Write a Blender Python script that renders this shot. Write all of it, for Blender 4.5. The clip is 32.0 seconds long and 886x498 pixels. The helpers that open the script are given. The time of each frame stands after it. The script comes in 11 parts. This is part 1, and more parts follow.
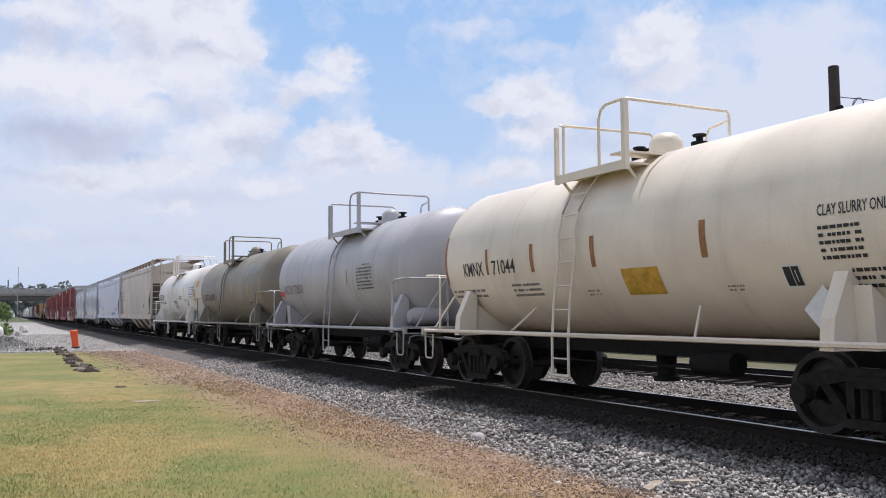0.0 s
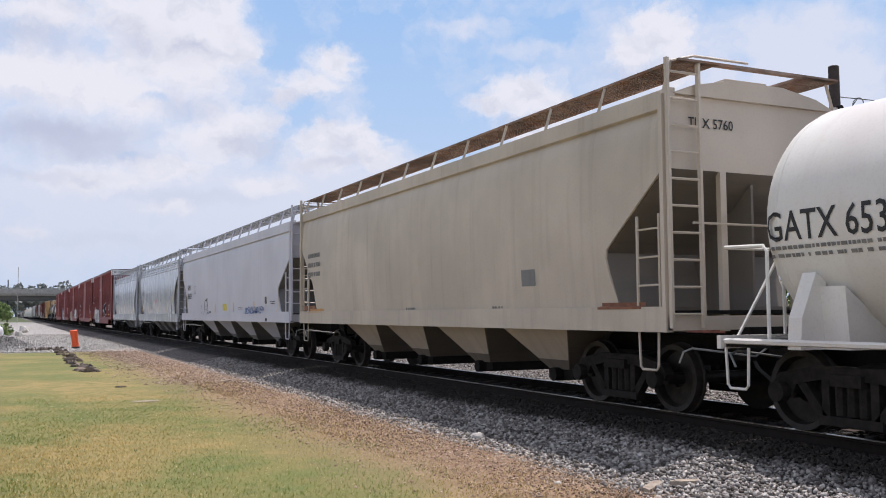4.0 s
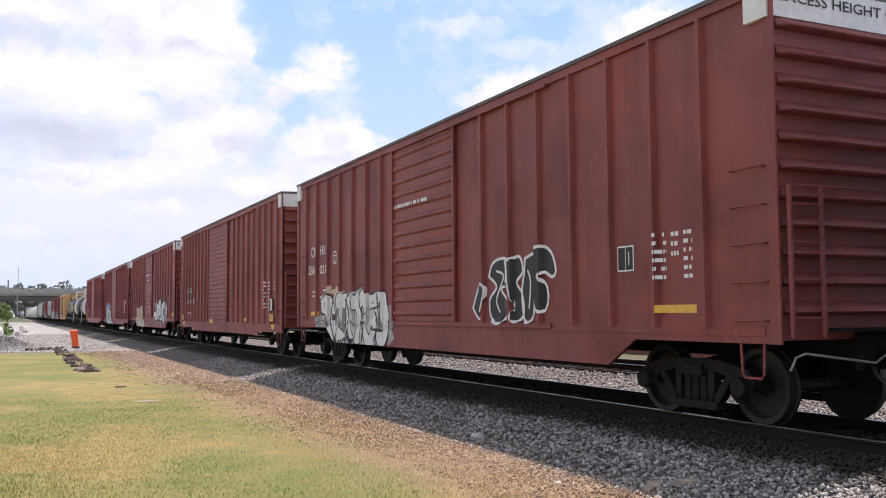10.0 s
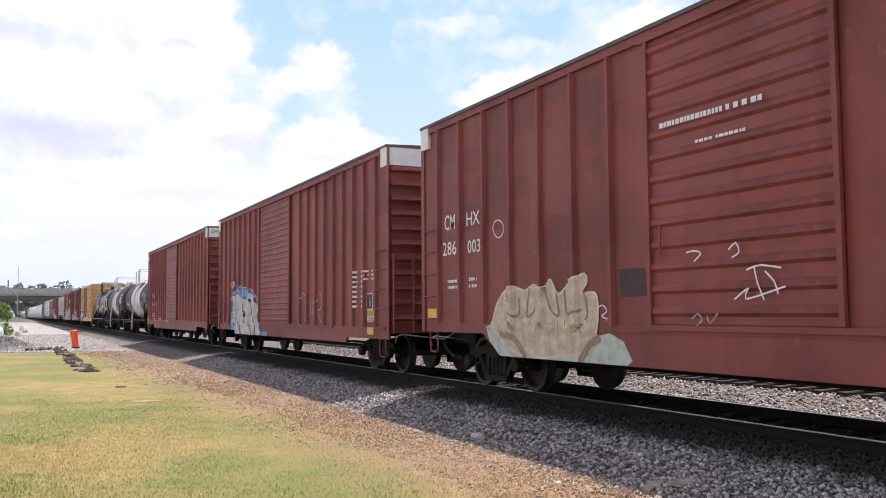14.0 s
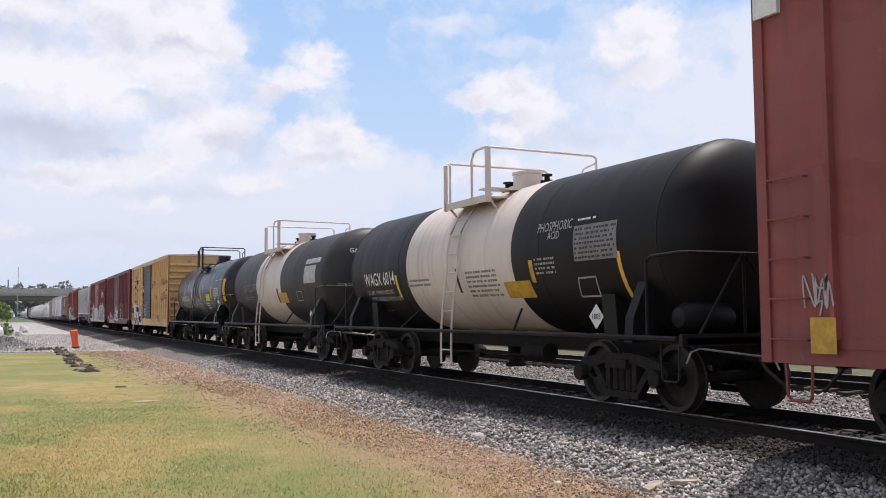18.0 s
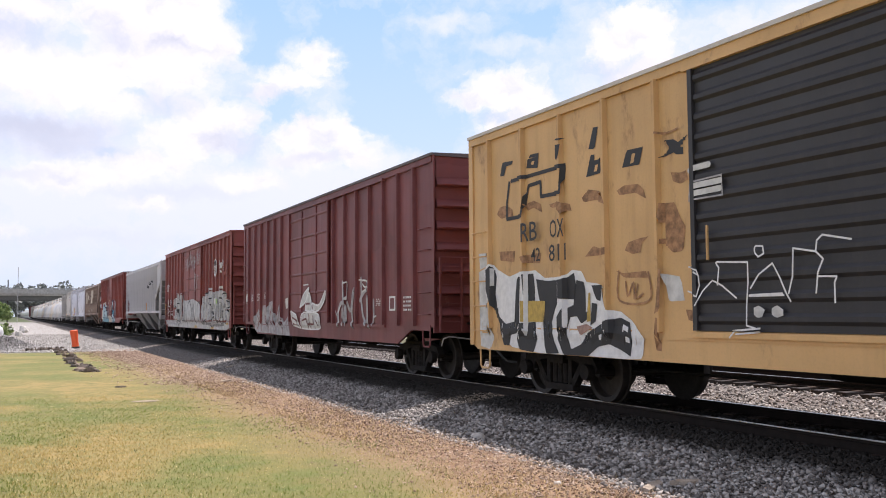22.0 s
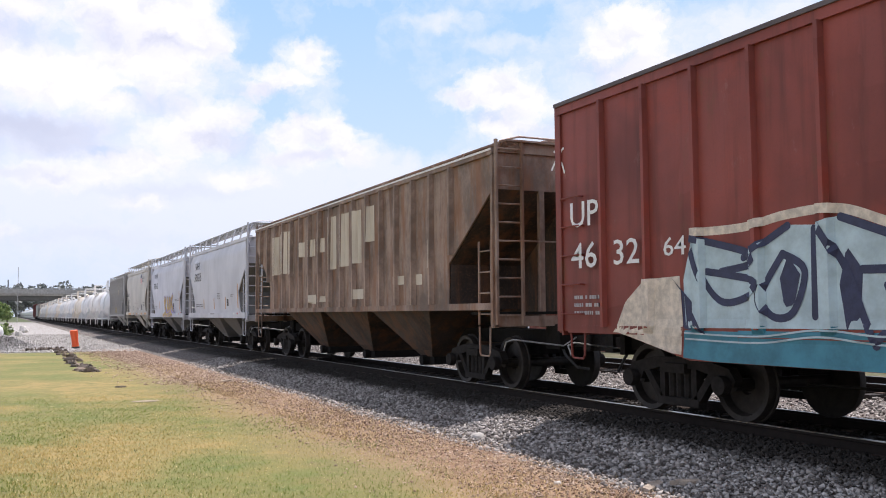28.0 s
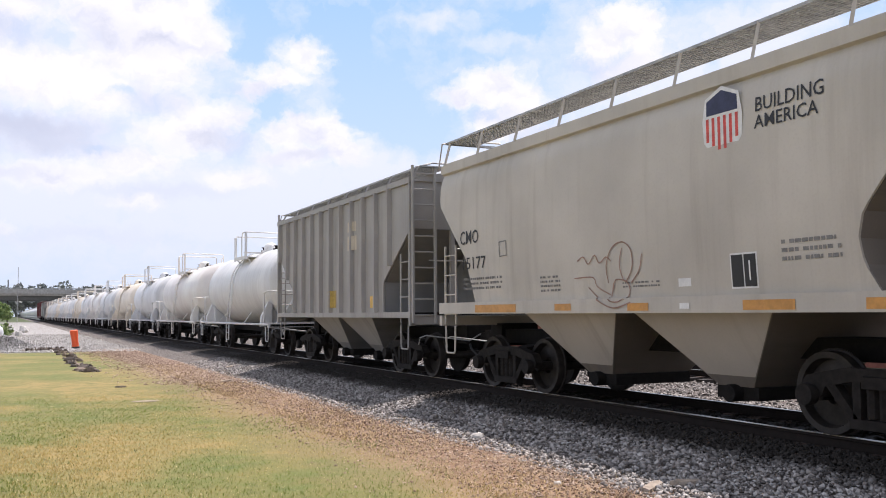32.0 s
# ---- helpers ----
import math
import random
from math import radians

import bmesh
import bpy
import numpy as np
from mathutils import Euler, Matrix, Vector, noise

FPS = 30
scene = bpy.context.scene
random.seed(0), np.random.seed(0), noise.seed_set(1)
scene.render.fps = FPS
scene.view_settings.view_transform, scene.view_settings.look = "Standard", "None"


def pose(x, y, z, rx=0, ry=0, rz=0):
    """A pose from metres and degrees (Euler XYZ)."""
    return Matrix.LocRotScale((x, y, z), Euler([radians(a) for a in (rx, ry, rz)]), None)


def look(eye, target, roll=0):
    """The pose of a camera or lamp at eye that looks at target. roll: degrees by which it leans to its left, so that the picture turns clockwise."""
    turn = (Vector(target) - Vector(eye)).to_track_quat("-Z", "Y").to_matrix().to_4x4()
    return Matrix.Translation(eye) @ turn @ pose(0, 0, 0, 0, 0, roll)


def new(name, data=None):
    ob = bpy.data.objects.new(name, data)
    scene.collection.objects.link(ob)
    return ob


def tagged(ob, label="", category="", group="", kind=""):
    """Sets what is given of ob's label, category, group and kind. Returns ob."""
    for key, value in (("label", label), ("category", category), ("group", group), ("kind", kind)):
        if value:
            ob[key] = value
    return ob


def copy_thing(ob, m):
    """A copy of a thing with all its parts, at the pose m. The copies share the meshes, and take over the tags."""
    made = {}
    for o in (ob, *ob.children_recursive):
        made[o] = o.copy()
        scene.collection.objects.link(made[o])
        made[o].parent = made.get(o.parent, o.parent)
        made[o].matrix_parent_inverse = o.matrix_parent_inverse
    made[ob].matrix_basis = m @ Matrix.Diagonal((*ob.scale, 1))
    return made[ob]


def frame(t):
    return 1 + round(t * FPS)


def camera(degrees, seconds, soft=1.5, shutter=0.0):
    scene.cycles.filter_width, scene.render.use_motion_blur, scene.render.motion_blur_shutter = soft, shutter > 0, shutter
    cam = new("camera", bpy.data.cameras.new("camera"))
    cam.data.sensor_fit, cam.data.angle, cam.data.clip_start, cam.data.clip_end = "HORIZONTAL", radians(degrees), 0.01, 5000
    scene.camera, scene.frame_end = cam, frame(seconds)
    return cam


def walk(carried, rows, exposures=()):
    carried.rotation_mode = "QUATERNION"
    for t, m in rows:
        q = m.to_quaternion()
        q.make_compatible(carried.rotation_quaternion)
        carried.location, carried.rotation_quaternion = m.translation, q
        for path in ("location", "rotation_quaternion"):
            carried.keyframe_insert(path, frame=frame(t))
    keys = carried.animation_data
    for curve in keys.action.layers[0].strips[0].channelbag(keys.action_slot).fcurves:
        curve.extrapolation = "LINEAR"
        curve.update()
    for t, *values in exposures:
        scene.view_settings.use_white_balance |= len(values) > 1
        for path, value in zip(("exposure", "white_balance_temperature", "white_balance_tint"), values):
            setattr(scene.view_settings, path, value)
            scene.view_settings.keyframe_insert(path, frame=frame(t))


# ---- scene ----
EYE_Z = 1.365
cam = camera(51.66, 32.0, soft=1.0)
eye = pose(0, 0, EYE_Z, 93.968, 0.4, -25.28)
walk(cam, [(0.0, eye), (32.0, eye)],
     exposures=[(0, -0.24, 6040, 16), (3.5, -0.24, 6140, 17), (6, -0.15, 6190, 16.3), (8, -0.08, 6290, 17.3), (9.3, -0.03, 6280, 16.3), (10, 0.11, 6380, 18.3), (11.5, 0.24, 6430, 20.3), (13, 0.26, 6430, 20.3), (15.8, 0.25, 6430, 20.3), (18, -0.08, 6330, 16.3), (19, -0.08, 6330, 16.3), (20.7, 0.02, 6380, 17.3), (22, 0.13, 6380, 19.3), (25, 0.15, 6280, 19.3), (28, 0.09, 6230, 18.3), (30, 0.07, 6280, 18.3), (32, 0.07, 6280, 18.3)])

# ---- light: hazy summer midday, high sun beyond the train ----
SUN_DIR = Vector((0.31, 0.2, 1.0)).normalized()
sun = new("sun", bpy.data.lights.new("sun", "SUN"))
sun.data.energy, sun.data.angle, sun.data.color = 4.8, radians(0.6), (1.0, 0.95, 0.87)
sun.matrix_world = look(SUN_DIR * 50, (0, 0, 0))
world = bpy.data.worlds.new("sky_world")
scene.world = world
world.use_nodes = True
wn, wl = world.node_tree.nodes, world.node_tree.links
sky = wn.new("ShaderNodeTexSky")
sky.sky_type, sky.sun_disc = "NISHITA", False
sky.sun_elevation = math.asin(SUN_DIR.z)
sky.sun_rotation = math.atan2(SUN_DIR.x, SUN_DIR.y)
sky.air_density, sky.dust_density = 1.0, 2.0
veil = wn.new("ShaderNodeMix")
veil.data_type = "RGBA"
veil.inputs[0].default_value = 0.55
wl.new(sky.outputs[0], veil.inputs[6])
veil.inputs[7].default_value = (6.2, 6.1, 6.0, 1)
wl.new(veil.outputs[2], wn["Background"].inputs[0])
wn["Background"].inputs[1].default_value = 0.105


# ---- materials ----
class Nodes:
    """A small helper for node trees."""
    def __init__(self, name):
        self.mat = bpy.data.materials.new(name)
        self.mat.use_nodes = True
        self.n, self.l = self.mat.node_tree.nodes, self.mat.node_tree.links
        self.bsdf = self.n["Principled BSDF"]

    def set(self, sock, value):
        if isinstance(value, bpy.types.NodeSocket):
            self.l.new(value, sock)
        else:
            sock.default_value = value

    def math(self, op, a, b=0.0, c=0.0, clamp=False):
        n = self.n.new("ShaderNodeMath")
        n.operation, n.use_clamp = op, clamp
        for s, v in zip(n.inputs, (a, b, c)):
            self.set(s, v)
        return n.outputs[0]

    def vmath(self, op, a, b=(0, 0, 0)):
        n = self.n.new("ShaderNodeVectorMath")
        n.operation = op
        self.set(n.inputs[0], a)
        self.set(n.inputs[1], b)
        return n.outputs["Value"] if op in ("LENGTH", "DOT_PRODUCT") else n.outputs[0]

    def noise(self, vec, scale=1.0, detail=4.0, rough=0.55, stretch=(1, 1, 1), seed=0.0):
        n = self.n.new("ShaderNodeTexNoise")
        n.noise_dimensions = "4D"
        if stretch != (1, 1, 1):
            vec = self.vmath("MULTIPLY", vec, stretch)
        self.l.new(vec, n.inputs["Vector"])
        n.inputs["W"].default_value = seed
        n.inputs["Scale"].default_value, n.inputs["Detail"].default_value, n.inputs["Roughness"].default_value = scale, detail, rough
        return n.outputs["Fac"]

    def noise3(self, vec, scale):
        n = self.n.new("ShaderNodeTexNoise")
        self.l.new(vec, n.inputs["Vector"])
        n.inputs["Scale"].default_value, n.inputs["Detail"].default_value = scale, 3
        return n.outputs["Color"]

    def ramp(self, fac, lo, hi):
        n = self.n.new("ShaderNodeMapRange")
        n.interpolation_type = "SMOOTHSTEP"
        self.set(n.inputs[0], fac)
        n.inputs[1].default_value, n.inputs[2].default_value = lo, hi
        return n.outputs[0]

    def mix(self, fac, a, b):
        n = self.n.new("ShaderNodeMix")
        n.data_type = "RGBA"
        self.set(n.inputs[0], fac)
        for s, v in ((n.inputs[6], a), (n.inputs[7], b)):
            self.set(s, v if isinstance(v, bpy.types.NodeSocket) else (*v, 1))
        return n.outputs[2]

    def coord(self, which="Object"):
        return self.n.new("ShaderNodeTexCoord").outputs[which]

    def bump(self, height, strength=0.3, dist=0.01):
        n = self.n.new("ShaderNodeBump")
        n.inputs["Strength"].default_value, n.inputs["Distance"].default_value = strength, dist
        self.l.new(height, n.inputs["Height"])
        self.l.new(n.outputs[0], self.bsdf.inputs["Normal"])

    def done(self, color, rough, metal=0.0):
        self.set(self.bsdf.inputs["Base Color"], color if isinstance(color, bpy.types.NodeSocket) else (*color, 1))
        self.set(self.bsdf.inputs["Roughness"], rough)
        self.bsdf.inputs["Metallic"].default_value = metal
        return self.mat


def paint(name, rgb, rough=0.5, dirt=0.45, grime=(0.10, 0.085, 0.07), seed=0.0, rust=0.0, fade=0.12, wave=0.12, patches=0.0, gloss=0.4):
    """Weathered wagon paint: faded patches, vertical run-off streaks, fine grain, and rust where asked."""
    k = Nodes(name)
    k.bsdf.inputs["Specular IOR Level"].default_value = gloss
    p = k.coord()
    big = k.noise(p, 0.55, 3, 0.6, seed=seed)
    streak = k.noise(p, 1.0, 4, 0.6, (0.4, 5, 0.35), seed + 3.1)
    fine = k.noise(p, 30, 3, 0.6, seed=seed + 7.7)
    c = k.mix(k.ramp(big, 0.3, 0.75), [v * (1 - fade) for v in rgb], [min(0.85, v * (1 + fade) + 0.01) for v in rgb])
    if patches:
        # panels touched up with slightly different paint, sun-bleached lower sheets, scuffs
        block = k.noise(k.vmath("SNAP", k.vmath("ADD", p, k.vmath("MULTIPLY", k.vmath("SUBTRACT", k.noise3(p, 1.6), (0.5, 0.5, 0.5)), (0.1, 0.5, 0.5))), (9.0, 0.9, 0.7)), 1.7, 0, 0.5, seed=seed + 5)
        c = k.mix(k.math("MULTIPLY", k.ramp(block, 0.52, 0.62), patches * 0.6), c, [rgb[0] * 1.0 + 0.02, rgb[1] * 1.2 + 0.008, rgb[2] * 1.3 + 0.009])
        bleach = k.math("MULTIPLY", k.ramp(k.noise(p, 0.9, 5, 0.65, (1, 1, 1.6), seed + 9), 0.5, 0.72), patches * 0.75)
        c = k.mix(bleach, c, [rgb[0] * 1.35, rgb[1] * 1.15, rgb[2] * 0.95])
        scuff = k.math("MULTIPLY", k.ramp(k.noise(p, 5, 5, 0.7, (1, 1, 0.5), seed + 13), 0.6, 0.74), 0.3)
        c = k.mix(scuff, c, (0.36, 0.20, 0.17))
    amount = k.math("MULTIPLY", k.ramp(streak, 0.48, 0.78), dirt)
    c = k.mix(amount, c, grime)
    c = k.mix(k.math("MULTIPLY", k.ramp(fine, 0.45, 0.75), 0.12), c, grime)
    if rust:
        spots = k.math("MULTIPLY", k.ramp(k.noise(p, 2.2, 6, 0.7, (1, 1, 0.5), seed + 11), 0.62 - 0.2 * rust, 0.72), k.ramp(streak, 0.3, 0.6))
        c = k.mix(k.math("MULTIPLY", spots, 0.85), c, (0.16, 0.065, 0.03))
    k.bump(k.math("ADD", k.math("MULTIPLY", big, 1.0), k.math("MULTIPLY", fine, 0.05)), wave, 0.03)
    return k.done(c, k.math("ADD", k.math("MULTIPLY", streak, 0.3), rough - 0.12))


def rusty(name, rgb, seed=0.0, amount=1.0):
    """Paint largely eaten by rust: orange and dark brown runs, with the old coat between."""
    k = Nodes(name)
    p = k.coord()
    run = k.noise(p, 1.0, 5, 0.65, (3.2, 3.2, 0.45), seed)
    blot = k.noise(p, 0.8, 6, 0.7, (1, 1, 0.8), seed + 2)
    fine = k.noise(p, 22, 4, 0.7, seed=seed + 5)
    c = k.mix(k.ramp(blot, 0.38, 0.62), rgb, [v * 0.42 for v in rgb])
    c = k.mix(k.math("MULTIPLY", k.ramp(run, 0.44, 0.66), amount), c, (0.23, 0.092, 0.035))
    c = k.mix(k.math("MULTIPLY", k.ramp(k.noise(p, 1.3, 6, 0.7, (2, 2, 0.5), seed + 8), 0.5, 0.7), 0.85 * amount), c, (0.055, 0.03, 0.02))
    c = k.mix(k.math("MULTIPLY", k.ramp(fine, 0.5, 0.7), 0.35), c, (0.26, 0.13, 0.06))
    k.bump(k.math("ADD", blot, k.math("MULTIPLY", fine, 0.2)), 0.2, 0.02)
    return k.done(c, 0.75)


def plain(name, rgb, rough=0.6, metal=0.0, vary=0.25, scale=9.0, gloss=0.5):
    k = Nodes(name)
    k.bsdf.inputs["Specular IOR Level"].default_value = gloss
    p = k.coord()
    f = k.noise(p, scale, 5, 0.65)
    c = k.mix(k.ramp(f, 0.3, 0.7), [v * (1 - vary) for v in rgb], [min(0.9, v * (1 + vary)) for v in rgb])
    k.bump(k.noise(p, scale * 6, 3), 0.15, 0.01)
    return k.done(c, rough, metal)


STEEL_DARK = plain("grimy_running_gear", (0.020, 0.0165, 0.0142), 0.8, 0, 0.4, 9, 0.2)
WHEEL = plain("wheel_steel", (0.026, 0.021, 0.0175), 0.55, 0, 0.4, 9, 0.3)
UNDER = plain("underframe_black", (0.013, 0.0112, 0.0098), 0.85, 0, 0.3, 9, 0.2)
WHITE = plain("white_stencil_paint", (0.72, 0.71, 0.69), 0.6, 0, 0.1)
BLACK = plain("black_stencil_paint", (0.02, 0.02, 0.022), 0.6, 0, 0.1)
YELLOW = plain("yellow_reflector", (0.72, 0.42, 0.05), 0.4, 0, 0.12)
ORANGE_SHEET = plain("amber_reflector", (0.55, 0.26, 0.06), 0.45, 0, 0.15)
RED_SHEET = plain("red_sticker", (0.6, 0.07, 0.05), 0.5)
GREEN_SHEET = plain("green_sticker", (0.35, 0.65, 0.08), 0.5)
GREY_INK = plain("faded_grey_ink", (0.20, 0.19, 0.18), 0.7)
RUBBER = plain("hose_rubber", (0.02, 0.02, 0.02), 0.6)
GALV = plain("galvanised_grating", (0.36, 0.36, 0.35), 0.5, 0.3)


# ---- meshes ----
class Build:
    """Collects faces for one mesh."""
    def __init__(self):
        self.v, self.f = [], []

    def add(self, verts, faces):
        o = len(self.v)
        self.v += [tuple(p) for p in verts]
        self.f += [tuple(i + o for i in q) for q in faces]
        return self

    def box(self, x0, x1, y0, y1, z0, z1):
        v = [(x, y, z) for x in (x0, x1) for y in (y0, y1) for z in (z0, z1)]
        return self.add(v, [(0, 1, 3, 2), (4, 6, 7, 5), (0, 4, 5, 1), (2, 3, 7, 6), (0, 2, 6, 4), (1, 5, 7, 3)])

    def prism(self, pts, axis, lo, hi):
        place = {"x": lambda a, b, h: (h, a, b), "y": lambda a, b, h: (a, h, b), "z": lambda a, b, h: (a, b, h)}[axis]
        n = len(pts)
        v = [place(a, b, lo) for a, b in pts] + [place(a, b, hi) for a, b in pts]
        f = [tuple(range(n))[::-1], tuple(range(n, 2 * n))] + [(i, (i + 1) % n, n + (i + 1) % n, n + i) for i in range(n)]
        return self.add(v, f)

    def loft(self, rings, caps=True):
        n = len(rings[0])
        v = [p for r in rings for p in r]
        f = []
        for k in range(len(rings) - 1):
            f += [(k * n + i, k * n + (i + 1) % n, (k + 1) * n + (i + 1) % n, (k + 1) * n + i) for i in range(n)]
        if caps:
            f += [tuple(range(n))[::-1], tuple(range((len(rings) - 1) * n, len(rings) * n))]
        return self.add(v, f)

    def tube(self, path, r, n=6):
        path = [Vector(p) for p in path]
        rings = []
        for i, p in enumerate(path):
            d = (path[min(i + 1, len(path) - 1)] - path[max(i - 1, 0)]).normalized()
            a = d.cross(Vector((0.31, 0.17, 0.93)) if abs(d.z) < 0.9 else Vector((1, 0.1, 0))).normalized()
            b = d.cross(a)
            rings.append([p + (a * math.cos(2 * math.pi * k / n) + b * math.sin(2 * math.pi * k / n)) * r for k in range(n)])
        return self.loft(rings)

    def lathe(self, prof, centre, axis, n=24):
        """prof: (radius, place along the axis)."""
        cx, cy, cz = centre
        rings = []
        for r, h in prof:
            ring = []
            for k in range(n):
                a = 2 * math.pi * k / n
                c, s = r * math.cos(a), r * math.sin(a)
                ring.append({"x": (cx + h, cy + c, cz + s), "y": (cx + c, cy + h, cz + s), "z": (cx + c, cy + s, cz + h)}[axis])
            rings.append(ring)
        return self.loft(rings)

    def mesh(self, name, mat, smooth=True):
        me = bpy.data.meshes.new(name)
        me.from_pydata(self.v, [], self.f)
        bm = bmesh.new()
        bm.from_mesh(me)
        bmesh.ops.recalc_face_normals(bm, faces=bm.faces)
        bm.to_mesh(me)
        bm.free()
        if mat:
            me.materials.append(mat)
        if smooth:
            me.polygons.foreach_set("use_smooth", [True] * len(me.polygons))
            me.set_sharp_from_angle(angle=radians(34))
        return me


def part(name, build, mat, parent, label="", smooth=True):
    ob = new(name, build.mesh(name, mat, smooth))
    ob.parent = parent
    return tagged(ob, label)


def piece(name, mesh, parent, loc=(0, 0, 0)):
    ob = new(name, mesh)
    ob.parent, ob.location = parent, loc
    return ob


def thing(name, build, mat, label, category, group="", kind="", loc=(0, 0, 0)):
    ob = new(name, build.mesh(name, mat))
    ob.location = loc
    return tagged(ob, label, category, group, kind)


TEXTS = {}


def letters(text, size):
    """Flat outlines of a word in the built-in font, as vertices and faces."""
    key = (text, size)
    if key not in TEXTS:
        cu = bpy.data.curves.new("word", "FONT")
        cu.body, cu.size, cu.resolution_u, cu.offset = text, size, 2, size * 0.006
        ob = bpy.data.objects.new("word", cu)
        me = bpy.data.meshes.new_from_object(ob)
        TEXTS[key] = ([tuple(v.co) for v in me.vertices], [tuple(p.vertices) for p in me.polygons])
        bpy.data.objects.remove(ob)
        bpy.data.curves.remove(cu)
        bpy.data.meshes.remove(me)
    return TEXTS[key]


# ---- ground ----
TRACK_X, TRACK2_X = 8.95, 14.9
GROUND_Z = -0.42


def ground_material():
    k = Nodes("lawn_and_dirt")
    p = k.coord()
    sep = k.n.new("ShaderNodeSeparateXYZ")
    k.l.new(p, sep.inputs[0])
    x, y = sep.outputs[0], sep.outputs[1]
    n1, n2, n3 = k.noise(p, 0.35, 4), k.noise(p, 2.2, 5, 0.65, seed=3), k.noise(p, 26, 4, 0.7, seed=5)
    grass = k.mix(k.ramp(n1, 0.38, 0.62), (0.125, 0.158, 0.034), (0.335, 0.24, 0.085))
    grass = k.mix(k.ramp(n2, 0.35, 0.7), grass, (0.20, 0.178, 0.052))
    grass = k.mix(k.math("MULTIPLY", k.ramp(k.noise(p, 60, 3, 0.7, seed=6), 0.44, 0.6), 0.22), grass, (0.055, 0.065, 0.02))
    dirt = k.mix(k.ramp(n2, 0.3, 0.7), (0.20, 0.105, 0.06), (0.335, 0.212, 0.122))
    dirt = k.mix(k.ramp(n3, 0.48, 0.66), dirt, (0.43, 0.345, 0.23))
    dirt = k.mix(k.math("MULTIPLY", k.ramp(k.noise(p, 45, 3, 0.7, seed=9), 0.46, 0.64), 0.5), dirt, (0.07, 0.042, 0.028))
    gravel = k.mix(k.ramp(n3, 0.35, 0.65), (0.22, 0.205, 0.19), (0.50, 0.48, 0.45))
    gravel = k.mix(k.math("MULTIPLY", k.ramp(n2, 0.4, 0.65), 0.5), gravel, (0.18, 0.155, 0.13))
    grass = k.mix(k.math("MULTIPLY", k.ramp(k.noise(p, 7, 4, 0.65, (1, 0.6, 1), 12), 0.48, 0.68), 0.35), grass, (0.075, 0.088, 0.025))
    grass = k.mix(k.math("MULTIPLY", k.ramp(k.noise(p, 11, 4, 0.65, (1, 0.6, 1), 14), 0.54, 0.70), 0.5), grass, (0.33, 0.27, 0.13))
    # lawn edge: follows the track, and ends where the yard begins
    wob = k.math("ADD", k.math("MULTIPLY", n2, 1.3), k.math("MULTIPLY", n1, 1.0))
    edge = k.math("ADD", x, wob)
    grass = k.mix(k.math("MULTIPLY", k.ramp(edge, 3.9, 4.9), 0.5), grass, (0.23, 0.17, 0.08))
    c = k.mix(k.ramp(edge, 4.6, 5.9), grass, dirt)
    c = k.mix(k.ramp(edge, 6.6, 7.4), c, gravel)
    far = k.math("ADD", k.math("ADD", y, k.math("MULTIPLY", wob, 1.5)), k.math("MULTIPLY", x, 0.3))
    c = k.mix(k.ramp(far, 49.5, 51.5), c, gravel)
    c = k.mix(k.ramp(y, 235.0, 300.0), c, (0.07, 0.09, 0.03))
    c = k.mix(k.ramp(k.math("ADD", x, wob), 18.6, 20.5), c, k.mix(k.ramp(n2, 0.35, 0.65), (0.07, 0.085, 0.03), (0.15, 0.12, 0.075)))
    k.bump(k.math("ADD", n3, n2), 0.45, 0.02)
    return k.done(c, 0.95)


def oil_and_shade(k, p, c, amount=0.96):
    """Grease and brake dust along the running line, with the train's shade painted in."""
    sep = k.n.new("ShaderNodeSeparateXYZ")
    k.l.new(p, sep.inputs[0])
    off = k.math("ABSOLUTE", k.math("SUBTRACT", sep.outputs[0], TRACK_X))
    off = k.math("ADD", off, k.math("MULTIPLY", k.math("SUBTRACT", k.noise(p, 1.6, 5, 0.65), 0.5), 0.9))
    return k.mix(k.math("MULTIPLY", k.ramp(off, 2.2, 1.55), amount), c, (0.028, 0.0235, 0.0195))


def gravel_material(name, dark, light, scale=34, oil_shaded=False):
    k = Nodes(name)
    p = k.coord()
    vor = k.n.new("ShaderNodeTexVoronoi")
    vor.inputs["Scale"].default_value = scale
    k.l.new(p, vor.inputs["Vector"])
    tone = k.n.new("ShaderNodeSeparateColor")
    k.l.new(vor.outputs["Color"], tone.inputs[0])
    c = k.mix(tone.outputs[0], dark, light)
    c = k.mix(k.math("MULTIPLY", k.ramp(k.noise(p, 0.8, 4), 0.4, 0.7), 0.35), c, (0.16, 0.12, 0.10))
    if oil_shaded:
        c = oil_and_shade(k, p, c, 0.95)
    k.bsdf.inputs["Specular IOR Level"].default_value = 0.15
    k.bump(vor.outputs["Distance"], 0.9, 0.03)
    return k.done(c, 0.9)


def stone_material(name, dark, light, oil_shaded=False):
    k = Nodes(name)
    geo = k.n.new("ShaderNodeNewGeometry")
    k.bsdf.inputs["Specular IOR Level"].default_value = 0.15
    c = k.mix(k.math("POWER", geo.outputs["Random Per Island"], 1.3), dark, light)
    c = k.mix(k.math("MULTIPLY", k.noise(k.coord(), 60, 3), 0.35), c, (0.2, 0.18, 0.16))
    if oil_shaded:
        c = oil_and_shade(k, k.coord(), c)
    return k.done(c, 0.85)


